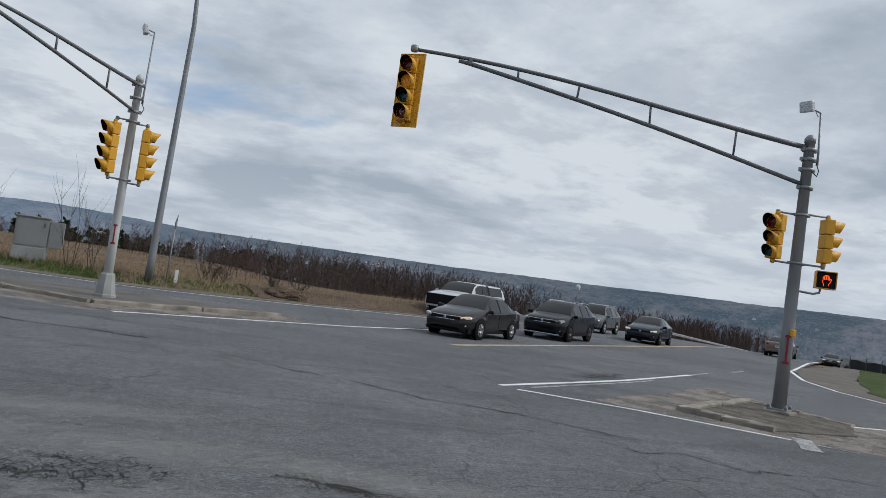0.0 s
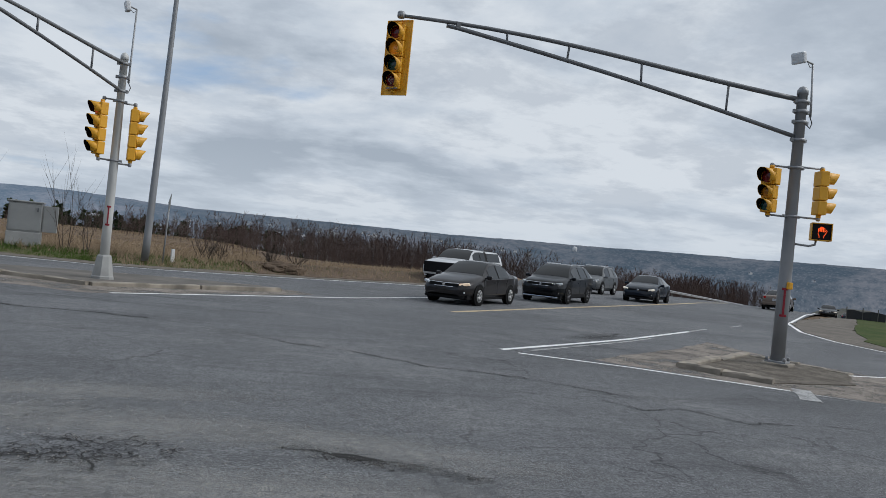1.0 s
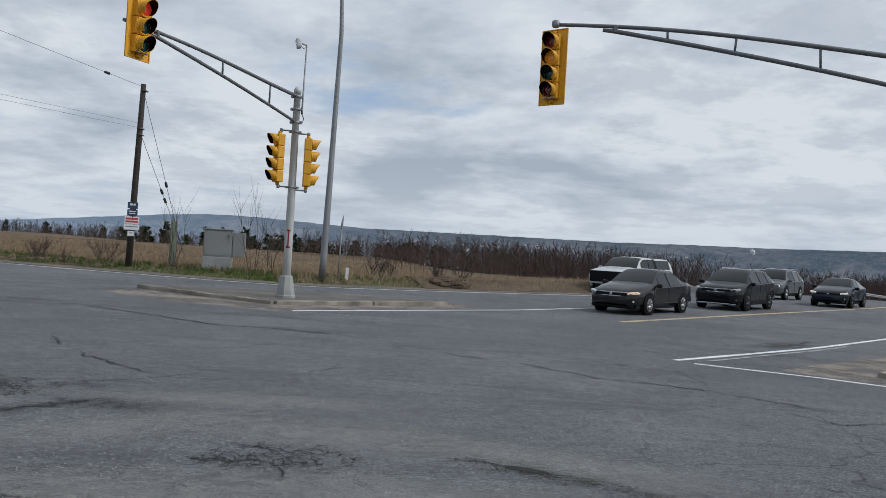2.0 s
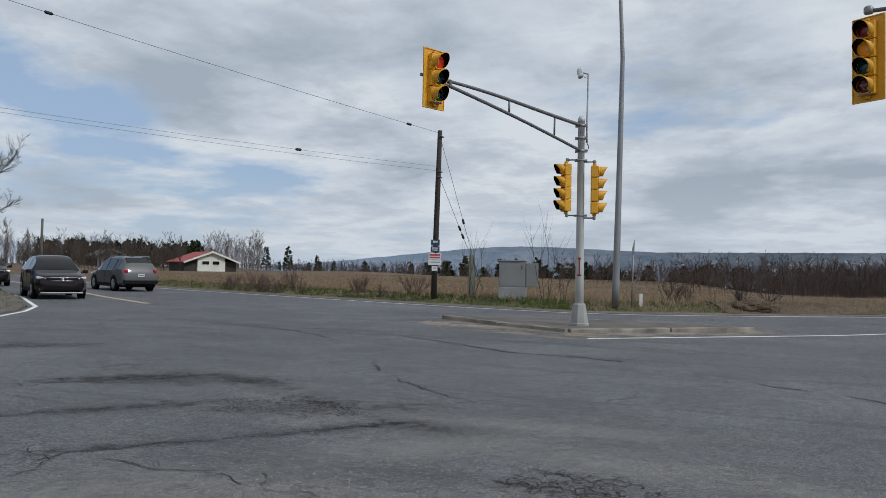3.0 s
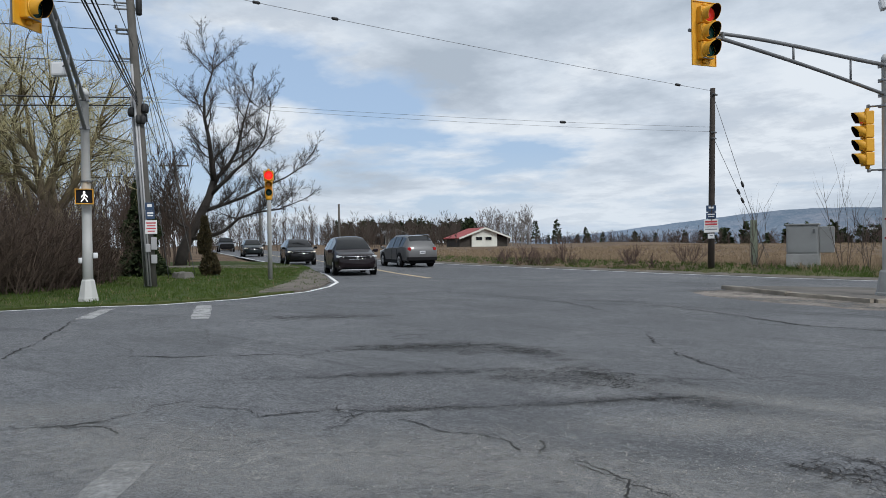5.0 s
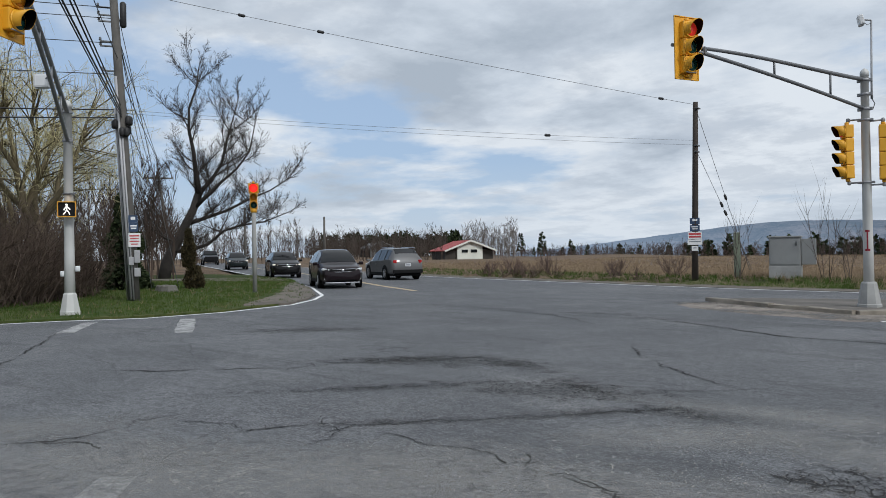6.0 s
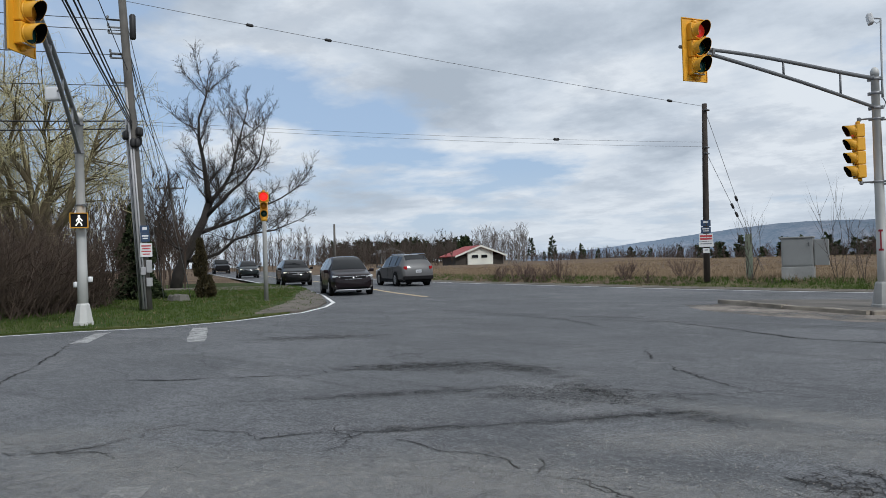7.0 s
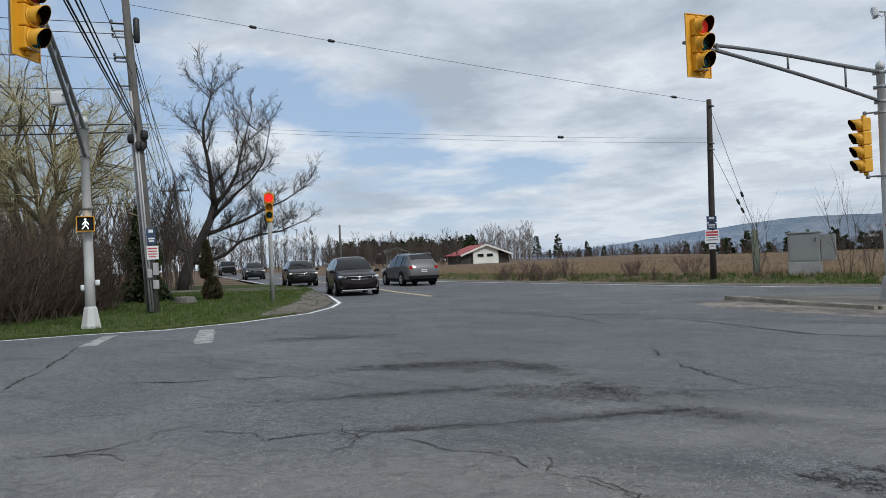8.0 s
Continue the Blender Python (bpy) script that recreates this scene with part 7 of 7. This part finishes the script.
def conifer(name, x, y, h, w, seed, mat, label, droop=0.25, dense=1.0, group=""):
    """A conifer of many short needle sprays."""
    rng = random.Random(seed)
    root = thing(name, label, "tree", Matrix.Translation(on(x, y)), group)
    bm = bmesh.new()
    add_tube(bm, [(0, 0, -0.1), (0, 0, h * 0.5), (0, 0, h * 0.97)], [w * 0.07, w * 0.045, 0.01], 8)
    part("trunk", bm, M["bark_dark"], root)
    tw = Twigs()
    for k in range(int(900 * dense)):
        z = h * (0.04 + 0.94 * rng.random() ** 1.25)
        r = w * 0.5 * (1 - z / h) ** 0.8 * (0.8 + 0.25 * math.sin(z * 9 / w)) + 0.03
        a = rng.uniform(0, 6.28)
        rr = r * rng.uniform(0.45, 1.0)
        p = Vector((math.cos(a) * rr, math.sin(a) * rr, z - droop * rr))
        d = Vector((math.cos(a), math.sin(a), rng.uniform(-0.3, 0.6)))
        s = rng.uniform(0.10, 0.20) * (0.5 + w * 0.3)
        for _ in range(4):
            tw.leaf(p, rand_dir(rng, d.normalized(), 0.7), s, rng)
    ob = new("crown", tw.mesh("crown", M[mat]))
    ob.parent = root
    return root


def cedar(x, y):
    """A ragged columnar cedar: narrow above, a dark bulge at its foot."""
    rng = random.Random(3)
    root = thing("cedar_shrub", "narrow ragged brown-green cedar shrub on the lawn", "shrub", Matrix.Translation(on(x, y, 0.04)))
    bm = bmesh.new()
    add_tube(bm, [(0, 0, -0.1), (0, 0, 1.9)], [0.05, 0.01], 7)
    part("trunk", bm, M["bark_dark"], root)
    tw = Twigs()
    for k in range(2600):
        z = 2.45 * rng.random() ** 0.9
        r = 0.40 * (1 - z / 2.5) ** 0.55 * (0.85 + 0.2 * math.sin(z * 5)) + 0.02
        a = rng.uniform(0, 6.28)
        rr = r * rng.uniform(0.5, 1.0)
        off = 0.14 * (z < 0.9)
        p = Vector((math.cos(a) * rr + off, math.sin(a) * rr + off, z + 0.03))
        d = Vector((math.cos(a) * 0.5, math.sin(a) * 0.5, 0.8)).normalized()
        for _ in range(2):
            tw.leaf(p, rand_dir(rng, d, 0.5), rng.uniform(0.07, 0.15), rng)
    ob = new("foliage", tw.mesh("foliage", M["leaf_brown"]))
    ob.parent = root


cedar(-28.45, 17.12)
conifer("spruce_tree", -31.0, 15.6, 4.2, 2.6, 8, "leaf_dark", "dark green spruce behind a utility pole", 0.3, 2.2, "spruces by the hedge")
conifer("spruce_tree", -34.2, 17.2, 3.6, 2.6, 9, "leaf_dark", "dark green spruce behind a utility pole", 0.3, 2.0, "spruces by the hedge")
conifer("spruce_tree", -39.0, 10.5, 7.0, 3.2, 10, "leaf_dark", "tall green conifer among willows", 0.3, 1.6, "spruces by the hedge")


def bare_tree_into(tw, o, h, rng, limbs=9, r=None):
    """A small bare tree with a straight stem."""
    r = r or h * 0.012
    lean = rand_dir(rng, Vector((0, 0, 1)), 0.07)
    prev = o
    for i in range(1, 4):
        e = o + lean * h * i / 3 + Vector((rng.gauss(0, 0.02), rng.gauss(0, 0.02), 0)) * h
        tw.twig(prev, e, r * (1.15 - 0.3 * i), r * (0.85 - 0.27 * i) if i < 3 else None)
        prev = e
    for _ in range(limbs):
        t = rng.uniform(0.22, 0.95)
        p = o + lean * h * t
        a = rng.uniform(0, 6.28)
        d = Vector((math.cos(a) * 0.42, math.sin(a) * 0.42, rng.uniform(0.6, 1.1))).normalized()
        l = h * rng.uniform(0.12, 0.28) * (1.15 - t * 0.7)
        e = p + d * l
        tw.twig(p, e, r * 0.42, r * 0.2)
        for _ in range(6):
            q = p.lerp(e, rng.uniform(0.25, 1))
            f = q + rand_dir(rng, d, 0.45) * l * rng.uniform(0.3, 0.65)
            tw.twig(q, f, r * 0.22, r * 0.1)
            for _ in range(2):
                tw.twig(q.lerp(f, rng.uniform(0.4, 1)), f + rand_dir(rng, d, 0.5) * l * 0.3, r * 0.13)


def pine_into(tw, o, h, rng):
    """A dark ragged pine far off."""
    tw.twig(o, o + Vector((0, 0, h)), h * 0.014, 0.02)
    for k in range(int(58)):
        z = h * rng.uniform(0.25, 1.0)
        w = h * 0.20 * (1.08 - z / h) ** 0.7 + 0.05
        a = rng.uniform(0, 6.28)
        p = o + Vector((0, 0, z))
        e = p + Vector((math.cos(a) * w, math.sin(a) * w, rng.uniform(-0.05, 0.12) * h * 0.6))
        for _ in range(5):
            q = p.lerp(e, rng.uniform(0.35, 1.0))
            tw.leaf(q, rand_dir(rng, (e - p).normalized(), 0.9), h * rng.uniform(0.05, 0.11), rng)


def polar(az, r):
    """Azimuth to the right of +y, in degrees."""
    return r * math.sin(radians(az)), r * math.cos(radians(az))


def wood_belt(name, az0, az1, r0, r1, count, h0, h1, kind, seed, mat, label, limbs=12):
    rng = random.Random(seed)
    tw = Twigs()
    for _ in range(count):
        az, r = rng.uniform(az0, az1), rng.uniform(r0, r1)
        x, y = polar(az, r)
        o = on(x, y, -0.3)
        h = rng.uniform(h0, h1)
        if kind == "pine":
            pine_into(tw, o, h, rng)
        else:
            bare_tree_into(tw, o, h, rng, limbs, h * 0.0085)
    return tagged(new(name, tw.mesh(name, M[mat])), label, "trees", kind="stuff")


# woods round the field
wood_belt("bare_wood", -50.5, -40.0, 128, 165, 240, 3.4, 6.4, "bare", 1, "twig_grey", "bare grey birches behind a field")
wood_belt("bare_wood", -51, -40.0, 150, 185, 280, 4.0, 5.8, "bare", 2, "twig_brown", "brown leafless wood behind a field")
wood_belt("pine_wood", -49.5, -38.8, 172, 205, 120, 4.8, 6.4, "pine", 3, "leaf_dark", "dark pines behind bare birches")
wood_belt("bare_wood", -60.5, -51, 105, 210, 120, 4.5, 8, "bare", 4, "twig_grey", "bare trees along the road")
wood_belt("bare_wood", -74, -60, 46, 100, 230, 4.5, 8.5, "bare", 5, "twig_brown", "bare trees behind the lawn")
wood_belt("birch_clump", -38.6, -34.6, 122, 146, 75, 4.2, 6.8, "bare", 6, "birch", "clump of bare trees beside a house", 14)
def edge_wood(az0, az1, r0, r1, count, t0, t1, seed, kind, mat, label):
    """A wood whose tops reach about one level, whatever the ground does."""
    rng = random.Random(seed)
    tw = Twigs()
    for _ in range(count):
        az, r = rng.uniform(az0, az1), rng.uniform(r0, r1)
        x, y = polar(az, r)
        o = on(x, y, -0.3)
        top = rng.uniform(t0, t1) + 0.8 * noise.noise((az * 0.25, r * 0.01, seed))
        h = max(2.0, top - o.z)
        if kind == "pine":
            pine_into(tw, o, h, rng)
        else:
            bare_tree_into(tw, o, h, rng, 9, 0.060)
    return tagged(new("edge_wood", tw.mesh("edge_wood", M[mat])), label, "trees", kind="stuff")


edge_wood(-44, -13, 165, 240, 640, 1.2, 3.6, 7, "bare", "twig_red", "long brown wood across the field")
edge_wood(-44, -13, 185, 250, 46, 1.4, 4.4, 8, "pine", "leaf_dark", "dark conifers in the wood across the field")
edge_wood(-46, -22, 160, 235, 380, 1.8, 3.9, 27, "bare", "twig_brown", "brown leafless wood at the end of the field")
edge_wood(-36.0, -32.6, 195, 215, 2, 6.2, 6.8, 17, "pine", "leaf_dark", "two tall firs standing over the wood")
edge_wood(-15, 9, 120, 230, 420, 0.6, 3.4, 9, "bare", "twig_brown", "brown wood down the slope behind the field")
edge_wood(-15, 6, 150, 240, 60, 1.2, 3.4, 10, "pine", "leaf_dark", "dark conifers down the slope")
edge_wood(-62, -40, 108, 170, 260, 1.8, 3.4, 11, "bare", "twig_brown", "low brown undergrowth along the wood")
wood_belt("far_wood", 4, 34, 260, 600, 260, 12, 20, "bare", 14, "twig_brown", "brown wood on the valley floor", 8)
wood_belt("pine_wood", 0, 33, 300, 650, 90, 12, 18, "pine", 15, "leaf_dark", "dark conifers on the valley floor")


def bank_wood(s0, s1, o0, o1, count, h0, h1, seed, mat, label):
    rng = random.Random(seed)
    tw = Twigs()
    for _ in range(count):
        x, y = valley(rng.uniform(s0, s1), rng.uniform(o0, o1))
        o = on(x, y, -0.2)
        h = max(1.5, rng.uniform(h0, h1) - o.z)
        bare_tree_into(tw, o, h, rng, 12, h * 0.0075)
    return tagged(new("bank_wood", tw.mesh("bank_wood", M[mat])), label, "trees", kind="stuff")


bank_wood(18, 62, 22, 46, 900, 1.2, 3.1, 21, "twig_red", "dense young brown birches below the road bank")
bank_wood(52, 200, 13, 38, 900, -0.6, 2.2, 22, "twig_red", "dense young brown trees below the guard rail")
bank_wood(14, 70, 19, 34, 300, -1.2, 1.2, 24, "twig_red", "low brown undergrowth below the road bank")
bank_wood(9, 40, 14.5, 22, 300, 1.0, 2.5, 25, "twig_red", "dense young brown birches close behind the road bank")
bank_wood(14, 66, 16, 36, 170, 1.0, 3.0, 23, "birch", "young pale birches below the road bank")


wood_belt("bank_wood", 45.2, 53, 50, 80, 170, 2.4, 4.2, "bare", 16, "twig_grey", "thin bare young trees beyond the grass bank", 10)


def sapling(x, y, h, seed, mat, label, group):
    rng = random.Random(seed)
    tw = Twigs()
    for k in range(rng.randint(3, 5) if h > 2 else 9):
        d = rand_dir(rng, Vector((0, 0, 1)), 0.22 if h > 2 else 0.75)
        sprout(tw, Vector((rng.uniform(-0.15, 0.15), rng.uniform(-0.15, 0.15), -0.05)), d, h * rng.uniform(0.7, 1), 0.014, 1, rng, 0.4, 0.2, (3, 5))
    ob = new("sapling", tw.mesh("sapling", M[mat]))
    ob.location = on(x, y)
    return tagged(ob, label, "shrub", group)


for i, (x, y, h) in enumerate(((-7.0, 30.4, 3.2), (-6.2, 30.2, 2.3), (-10.3, 30.6, 2.6))):
    sapling(x, y, h, 60 + i, "twig_grey", "thin leafless sapling beside a cabinet", "saplings")
rngs = random.Random(71)
for i in range(20):
    t = rngs.random()
    x, y = -26 + 13 * t, 34.2 - 3.6 * t + rngs.uniform(-0.6, 1.2)
    sapling(x, y, rngs.uniform(0.6, 1.15), 90 + i, "twig_red", "low bare roadside bush", "roadside bushes")
for i in range(6):
    x = rngs.uniform(-5, 6)
    sapling(x, 31.5 + max(0, x) * 0.62 + rngs.uniform(0, 2.0), rngs.uniform(0.5, 0.9), 120 + i, "twig_grey", "low bare roadside bush", "roadside bushes")


def grass(name, pts_fn, count, h0, h1, seed, mat, label, per=5, w=0.006):
    rng = random.Random(seed)
    tw = Twigs()
    n = 0
    while n < count:
        p = pts_fn(rng)
        if p is None:
            continue
        n += 1
        o = Vector(p)
        for _ in range(per):
            a = o + Vector((rng.gauss(0, 0.06), rng.gauss(0, 0.06), -0.02))
            h = rng.uniform(h0, h1)
            tw.blade(a, a + Vector((rng.gauss(0, 0.4) * h, rng.gauss(0, 0.4) * h, h)), w)
    return tagged(new(name, tw.mesh(name, M[mat])), label, "grass", kind="stuff")


def inside(poly, x, y):
    hit = False
    for (ax, ay), (bx, by) in zip(poly, poly[1:] + poly[:1]):
        if (ay > y) != (by > y) and x < (bx - ax) * (y - ay) / (by - ay) + ax:
            hit = not hit
    return hit


def lawn_spot(rng):
    x, y = rng.uniform(-38, -16.8), rng.uniform(2, 27)
    if not inside(LAWN, x, y):
        return None
    if inside([(-16, 11), (-19.2, 13.2), (-23.5, 18.0), (-29.5, 22.8), (-30, 26), (-16, 18)], x, y) and rng.random() < 0.85:
        return None
    return on(x, y, 0.05)


grass("lawn_grass", lawn_spot, 11000, 0.05, 0.13, 41, "blade_green", "short patchy spring grass", 4, 0.011)
grass("dry_grass", lambda rng: (lawn_spot(rng) if noise.noise((rng.random() * 9, 0, 0)) > 0 else None), 600, 0.06, 0.14, 42, "blade_straw", "dry straw-coloured grass in the lawn", 4, 0.009)


def verge_spot(lo, hi, i0=5, i1=13):
    def spot(rng):
        i = rng.randint(i0, i1 - 1)
        a, b = Vector(FAR_EDGE[i]), Vector(FAR_EDGE[i + 1])
        p = a.lerp(b, rng.random())
        d = (b - a).normalized()
        p += Vector((-d.y, d.x)) * rng.uniform(lo, hi)
        return on(p.x, p.y, -0.06)
    return spot


grass("verge_grass", verge_spot(0.7, 2.6), 2600, 0.06, 0.20, 43, "blade_green", "rough green verge grass along the road", 5, 0.012)
grass("dry_weeds", verge_spot(1.8, 6.5), 2600, 0.08, 0.34, 44, "blade_straw", "dry straw weeds along the verge", 4, 0.010)
grass("dry_weeds", verge_spot(0.8, 3.2, 10, 13), 900, 0.1, 0.45, 45, "blade_straw", "dry straw weeds along the verge", 4, 0.010)


def stubble_spot(rng):
    az, r = rng.uniform(-48, 0), 34 + 60 * rng.random() ** 1.5
    x, y = polar(az, r)
    if beyond(x, y) < 4:
        return None
    return on(x, y, -0.05)


grass("field_stubble", stubble_spot, 13000, 0.05, 0.16, 46, "blade_straw", "cut straw stubble in the field", 4, 0.02)
grass("right_bank_grass", lambda rng: on(*(lambda t, w: (20.6 + 18 * t + w * 0.8, 17.5 + 21.5 * t - w * 0.8))(rng.random(), rng.random() * 9), 0.03), 3000, 0.06, 0.2, 47, "blade_green", "green grass bank at the gravel corner", 4, 0.014)

# stump on the lawn
bm = bmesh.new()
rngs = random.Random(5)
rows = []
for f, z in ((1.15, -0.05), (1.0, 0.08), (0.92, 0.20), (0.8, 0.24), (0.3, 0.22)):
    rows.append([bm.verts.new((0.55 * f * math.cos(a) * (1 + 0.15 * noise.noise((a * 2, z, 1))), 0.38 * f * math.sin(a), z + 0.05 * noise.noise((a * 3, 2, f)))) for a in (2 * math.pi * k / 22 for k in range(22))])
for a, b in zip(rows, rows[1:]):
    for k in range(22):
        bm.faces.new((a[k], a[(k + 1) % 22], b[(k + 1) % 22], b[k]))
bm.faces.new(rows[-1])
st = mesh_ob("tree_stump", bm, M["grey_wood"])
st.location = on(-27.6, 15.6, 0.05)
tagged(st, "low weathered tree stump in the lawn", "stump")

# heap of dark soil at the field's edge
bm = bmesh.new()
bmesh.ops.create_icosphere(bm, subdivisions=4, radius=1.0)
for v in bm.verts:
    v.co = Vector((v.co.x * 0.95, v.co.y * 0.55, max(-0.1, v.co.z * 0.36))) * (1 + 0.22 * noise.noise(v.co * 2.3) + 0.1 * noise.noise(v.co * 7))
hp = mesh_ob("soil_heap", bm, M["soil"])
hp.location = on(1.0, 31.9, 0.0)
tagged(hp, "low heap of dark soil at the roadside", "soil heap")


# ---- buildings ----
M["siding"] = plain("white_siding", (0.62, 0.62, 0.56), 0.8, 0, 0.12, 1.5, 0.1)
M["red_roof"] = plain("faded_red_roof", (0.33, 0.055, 0.05), 0.7, 0, 0.25, 1.5, 0.1)
# dark colour for the shade under the house's eaves
M["eave_shade"] = plain("eave_shade_dark", (0.045, 0.038, 0.032), 0.9, 0, 0.3, 2, 0.1)
M["pane"] = car_glass()


def house(name, x, y, turn, w, d, wall_h, rise, label, wall, roof, eave=2.0):
    """A gable-fronted house, gable at -y."""
    root = thing(name, label, "house", Matrix.Translation(on(x, y, -0.05)) @ pose(0, 0, 0, 0, 0, turn))
    top = wall_h + rise * (w / 2) / (w / 2 + eave)
    bm = bmesh.new()
    prof = [(-w / 2, -0.3), (w / 2, -0.3), (w / 2, wall_h), (0, top), (-w / 2, wall_h)]
    a = [bm.verts.new((px, -d / 2, pz)) for px, pz in prof]
    b = [bm.verts.new((px, d / 2, pz)) for px, pz in prof]
    bm.faces.new(a)
    bm.faces.new(reversed(b))
    for k in range(5):
        bm.faces.new((a[k], b[k], b[(k + 1) % 5], a[(k + 1) % 5]))
    bmesh.ops.recalc_face_normals(bm, faces=bm.faces)
    part("wall", bm, wall, root)
    for s in (-1, 1):
        bm = bmesh.new()
        slope = math.atan2(rise, w / 2 + eave)
        run = math.hypot(w / 2 + eave, rise)
        t = Matrix.Rotation(s * slope, 4, "Y")
        add_box(bm, (run, d + 0.9, 0.14), (s * (w / 2 + eave) / 2, 0, wall_h - rise * eave / (w / 2 + eave) + rise / 2 + 0.10), 0.0, t)
        part("roof", bm, roof, root)
        bm = bmesh.new()
        add_box(bm, (run, 0.08, 0.26), (s * (w / 2 + eave) / 2, -d / 2 - 0.48, wall_h - rise * eave / (w / 2 + eave) + rise / 2 + 0.06), 0.0, t)
        part("fascia_board", bm, wall, root)
        # solid dark block stands in for the shade below the open eave
        bm = bmesh.new()
        add_box(bm, (eave * 0.85, d * 0.92, wall_h * 0.8), (s * (w / 2 + eave * 0.43), 0.1, wall_h * 0.36), 0.02)
        part("eave_shade_block", bm, M["eave_shade"], root, "dark block for the shade under the open eaves")
    for dx in (-0.9, 0.65):
        bm = bmesh.new()
        add_box(bm, (1.15, 0.08, 0.62), (dx, -d / 2 - 0.02, wall_h * 0.64), 0.02)
        wn_ = part("window", bm, wall, root)
        bm = bmesh.new()
        add_box(bm, (1.0, 0.03, 0.48), (dx, -d / 2 - 0.055, wall_h * 0.64))
        part("pane", bm, M["pane"], wn_)
    return root


house("house", -75.4, 94.1, 58, 4.2, 7.5, 2.2, 1.6, "low pale house with red roof beside a field", M["siding"], M["red_roof"], 2.2)
house("house", *polar(-45.2, 160), 60, 5.0, 8.0, 2.4, 1.4, "grey house half hidden behind bare trees", plain("grey_siding", (0.20, 0.20, 0.20), 0.8, 0, 0.2, 1.5, 0.1), plain("grey_roof", (0.16, 0.165, 0.17), 0.8, 0, 0.2, 1.5, 0.1), 0.6)

# tiny houses on the far slopes and a water tank
rngh = random.Random(9)
M["far_white"] = plain("far_white_walls", (0.55, 0.55, 0.55), 0.9, 0, 0.1, 0.3, 0)
M["far_roof"] = plain("far_grey_roofs", (0.17, 0.18, 0.2), 0.9, 0, 0.1, 0.3, 0)
hill_tree = bvhtree.BVHTree.FromObject(bpy.data.objects["backdrop_hills"], bpy.context.evaluated_depsgraph_get())
for k in range(70):
    az, r = rngh.uniform(-12, 44), rngh.uniform(1100, 2900)
    if rngh.random() < 0.6:
        az, r = rngh.gauss(10, 9), rngh.uniform(1500, 3200)
    x, y = polar(az, r)
    hit = hill_tree.ray_cast(Vector((x, y, 900)), Vector((0, 0, -1)))[0]
    if not hit:
        continue
    root = thing("far_house", "tiny pale house on a far wooded slope", "house", Matrix.Translation(hit) @ pose(0, 0, 0, 0, 0, rngh.uniform(0, 90)), "far houses")
    w, d, h = rngh.uniform(8, 16), rngh.uniform(7, 10), rngh.uniform(4, 7)
    bm = bmesh.new()
    add_box(bm, (w, d, h + 4), (0, 0, h / 2 - 2))
    part("wall", bm, M["far_white"], root)
    bm = bmesh.new()
    a = [bm.verts.new((sx * (w / 2 + 0.6), sy * (d / 2 + 0.6), h)) for sx, sy in ((-1, -1), (1, -1), (1, 1), (-1, 1))]
    b = [bm.verts.new((sx * (w / 2 + 0.6), 0, h + d * 0.35)) for sx in (-1, 1)]
    for f in ((a[0], a[1], b[1], b[0]), (a[2], a[3], b[0], b[1]), (a[1], a[2], b[1]), (a[3], a[0], b[0]), (a[3], a[2], a[1], a[0])):
        bm.faces.new(f)
    part("roof", bm, M["far_roof"], root)
x, y = polar(23.6, 3650)
hit = hill_tree.ray_cast(Vector((x, y, 900)), Vector((0, 0, -1)))[0]
tank = thing("water_tower", "white domed water tank on a far hill", "water tower", Matrix.Translation(hit))
bm = bmesh.new()
add_lathe(bm, [(10, -14), (10.5, 0), (12, 6), (12, 13), (10, 18), (5, 21), (0.2, 22)], sides=20)
part("tank", bm, M["far_white"], tank)
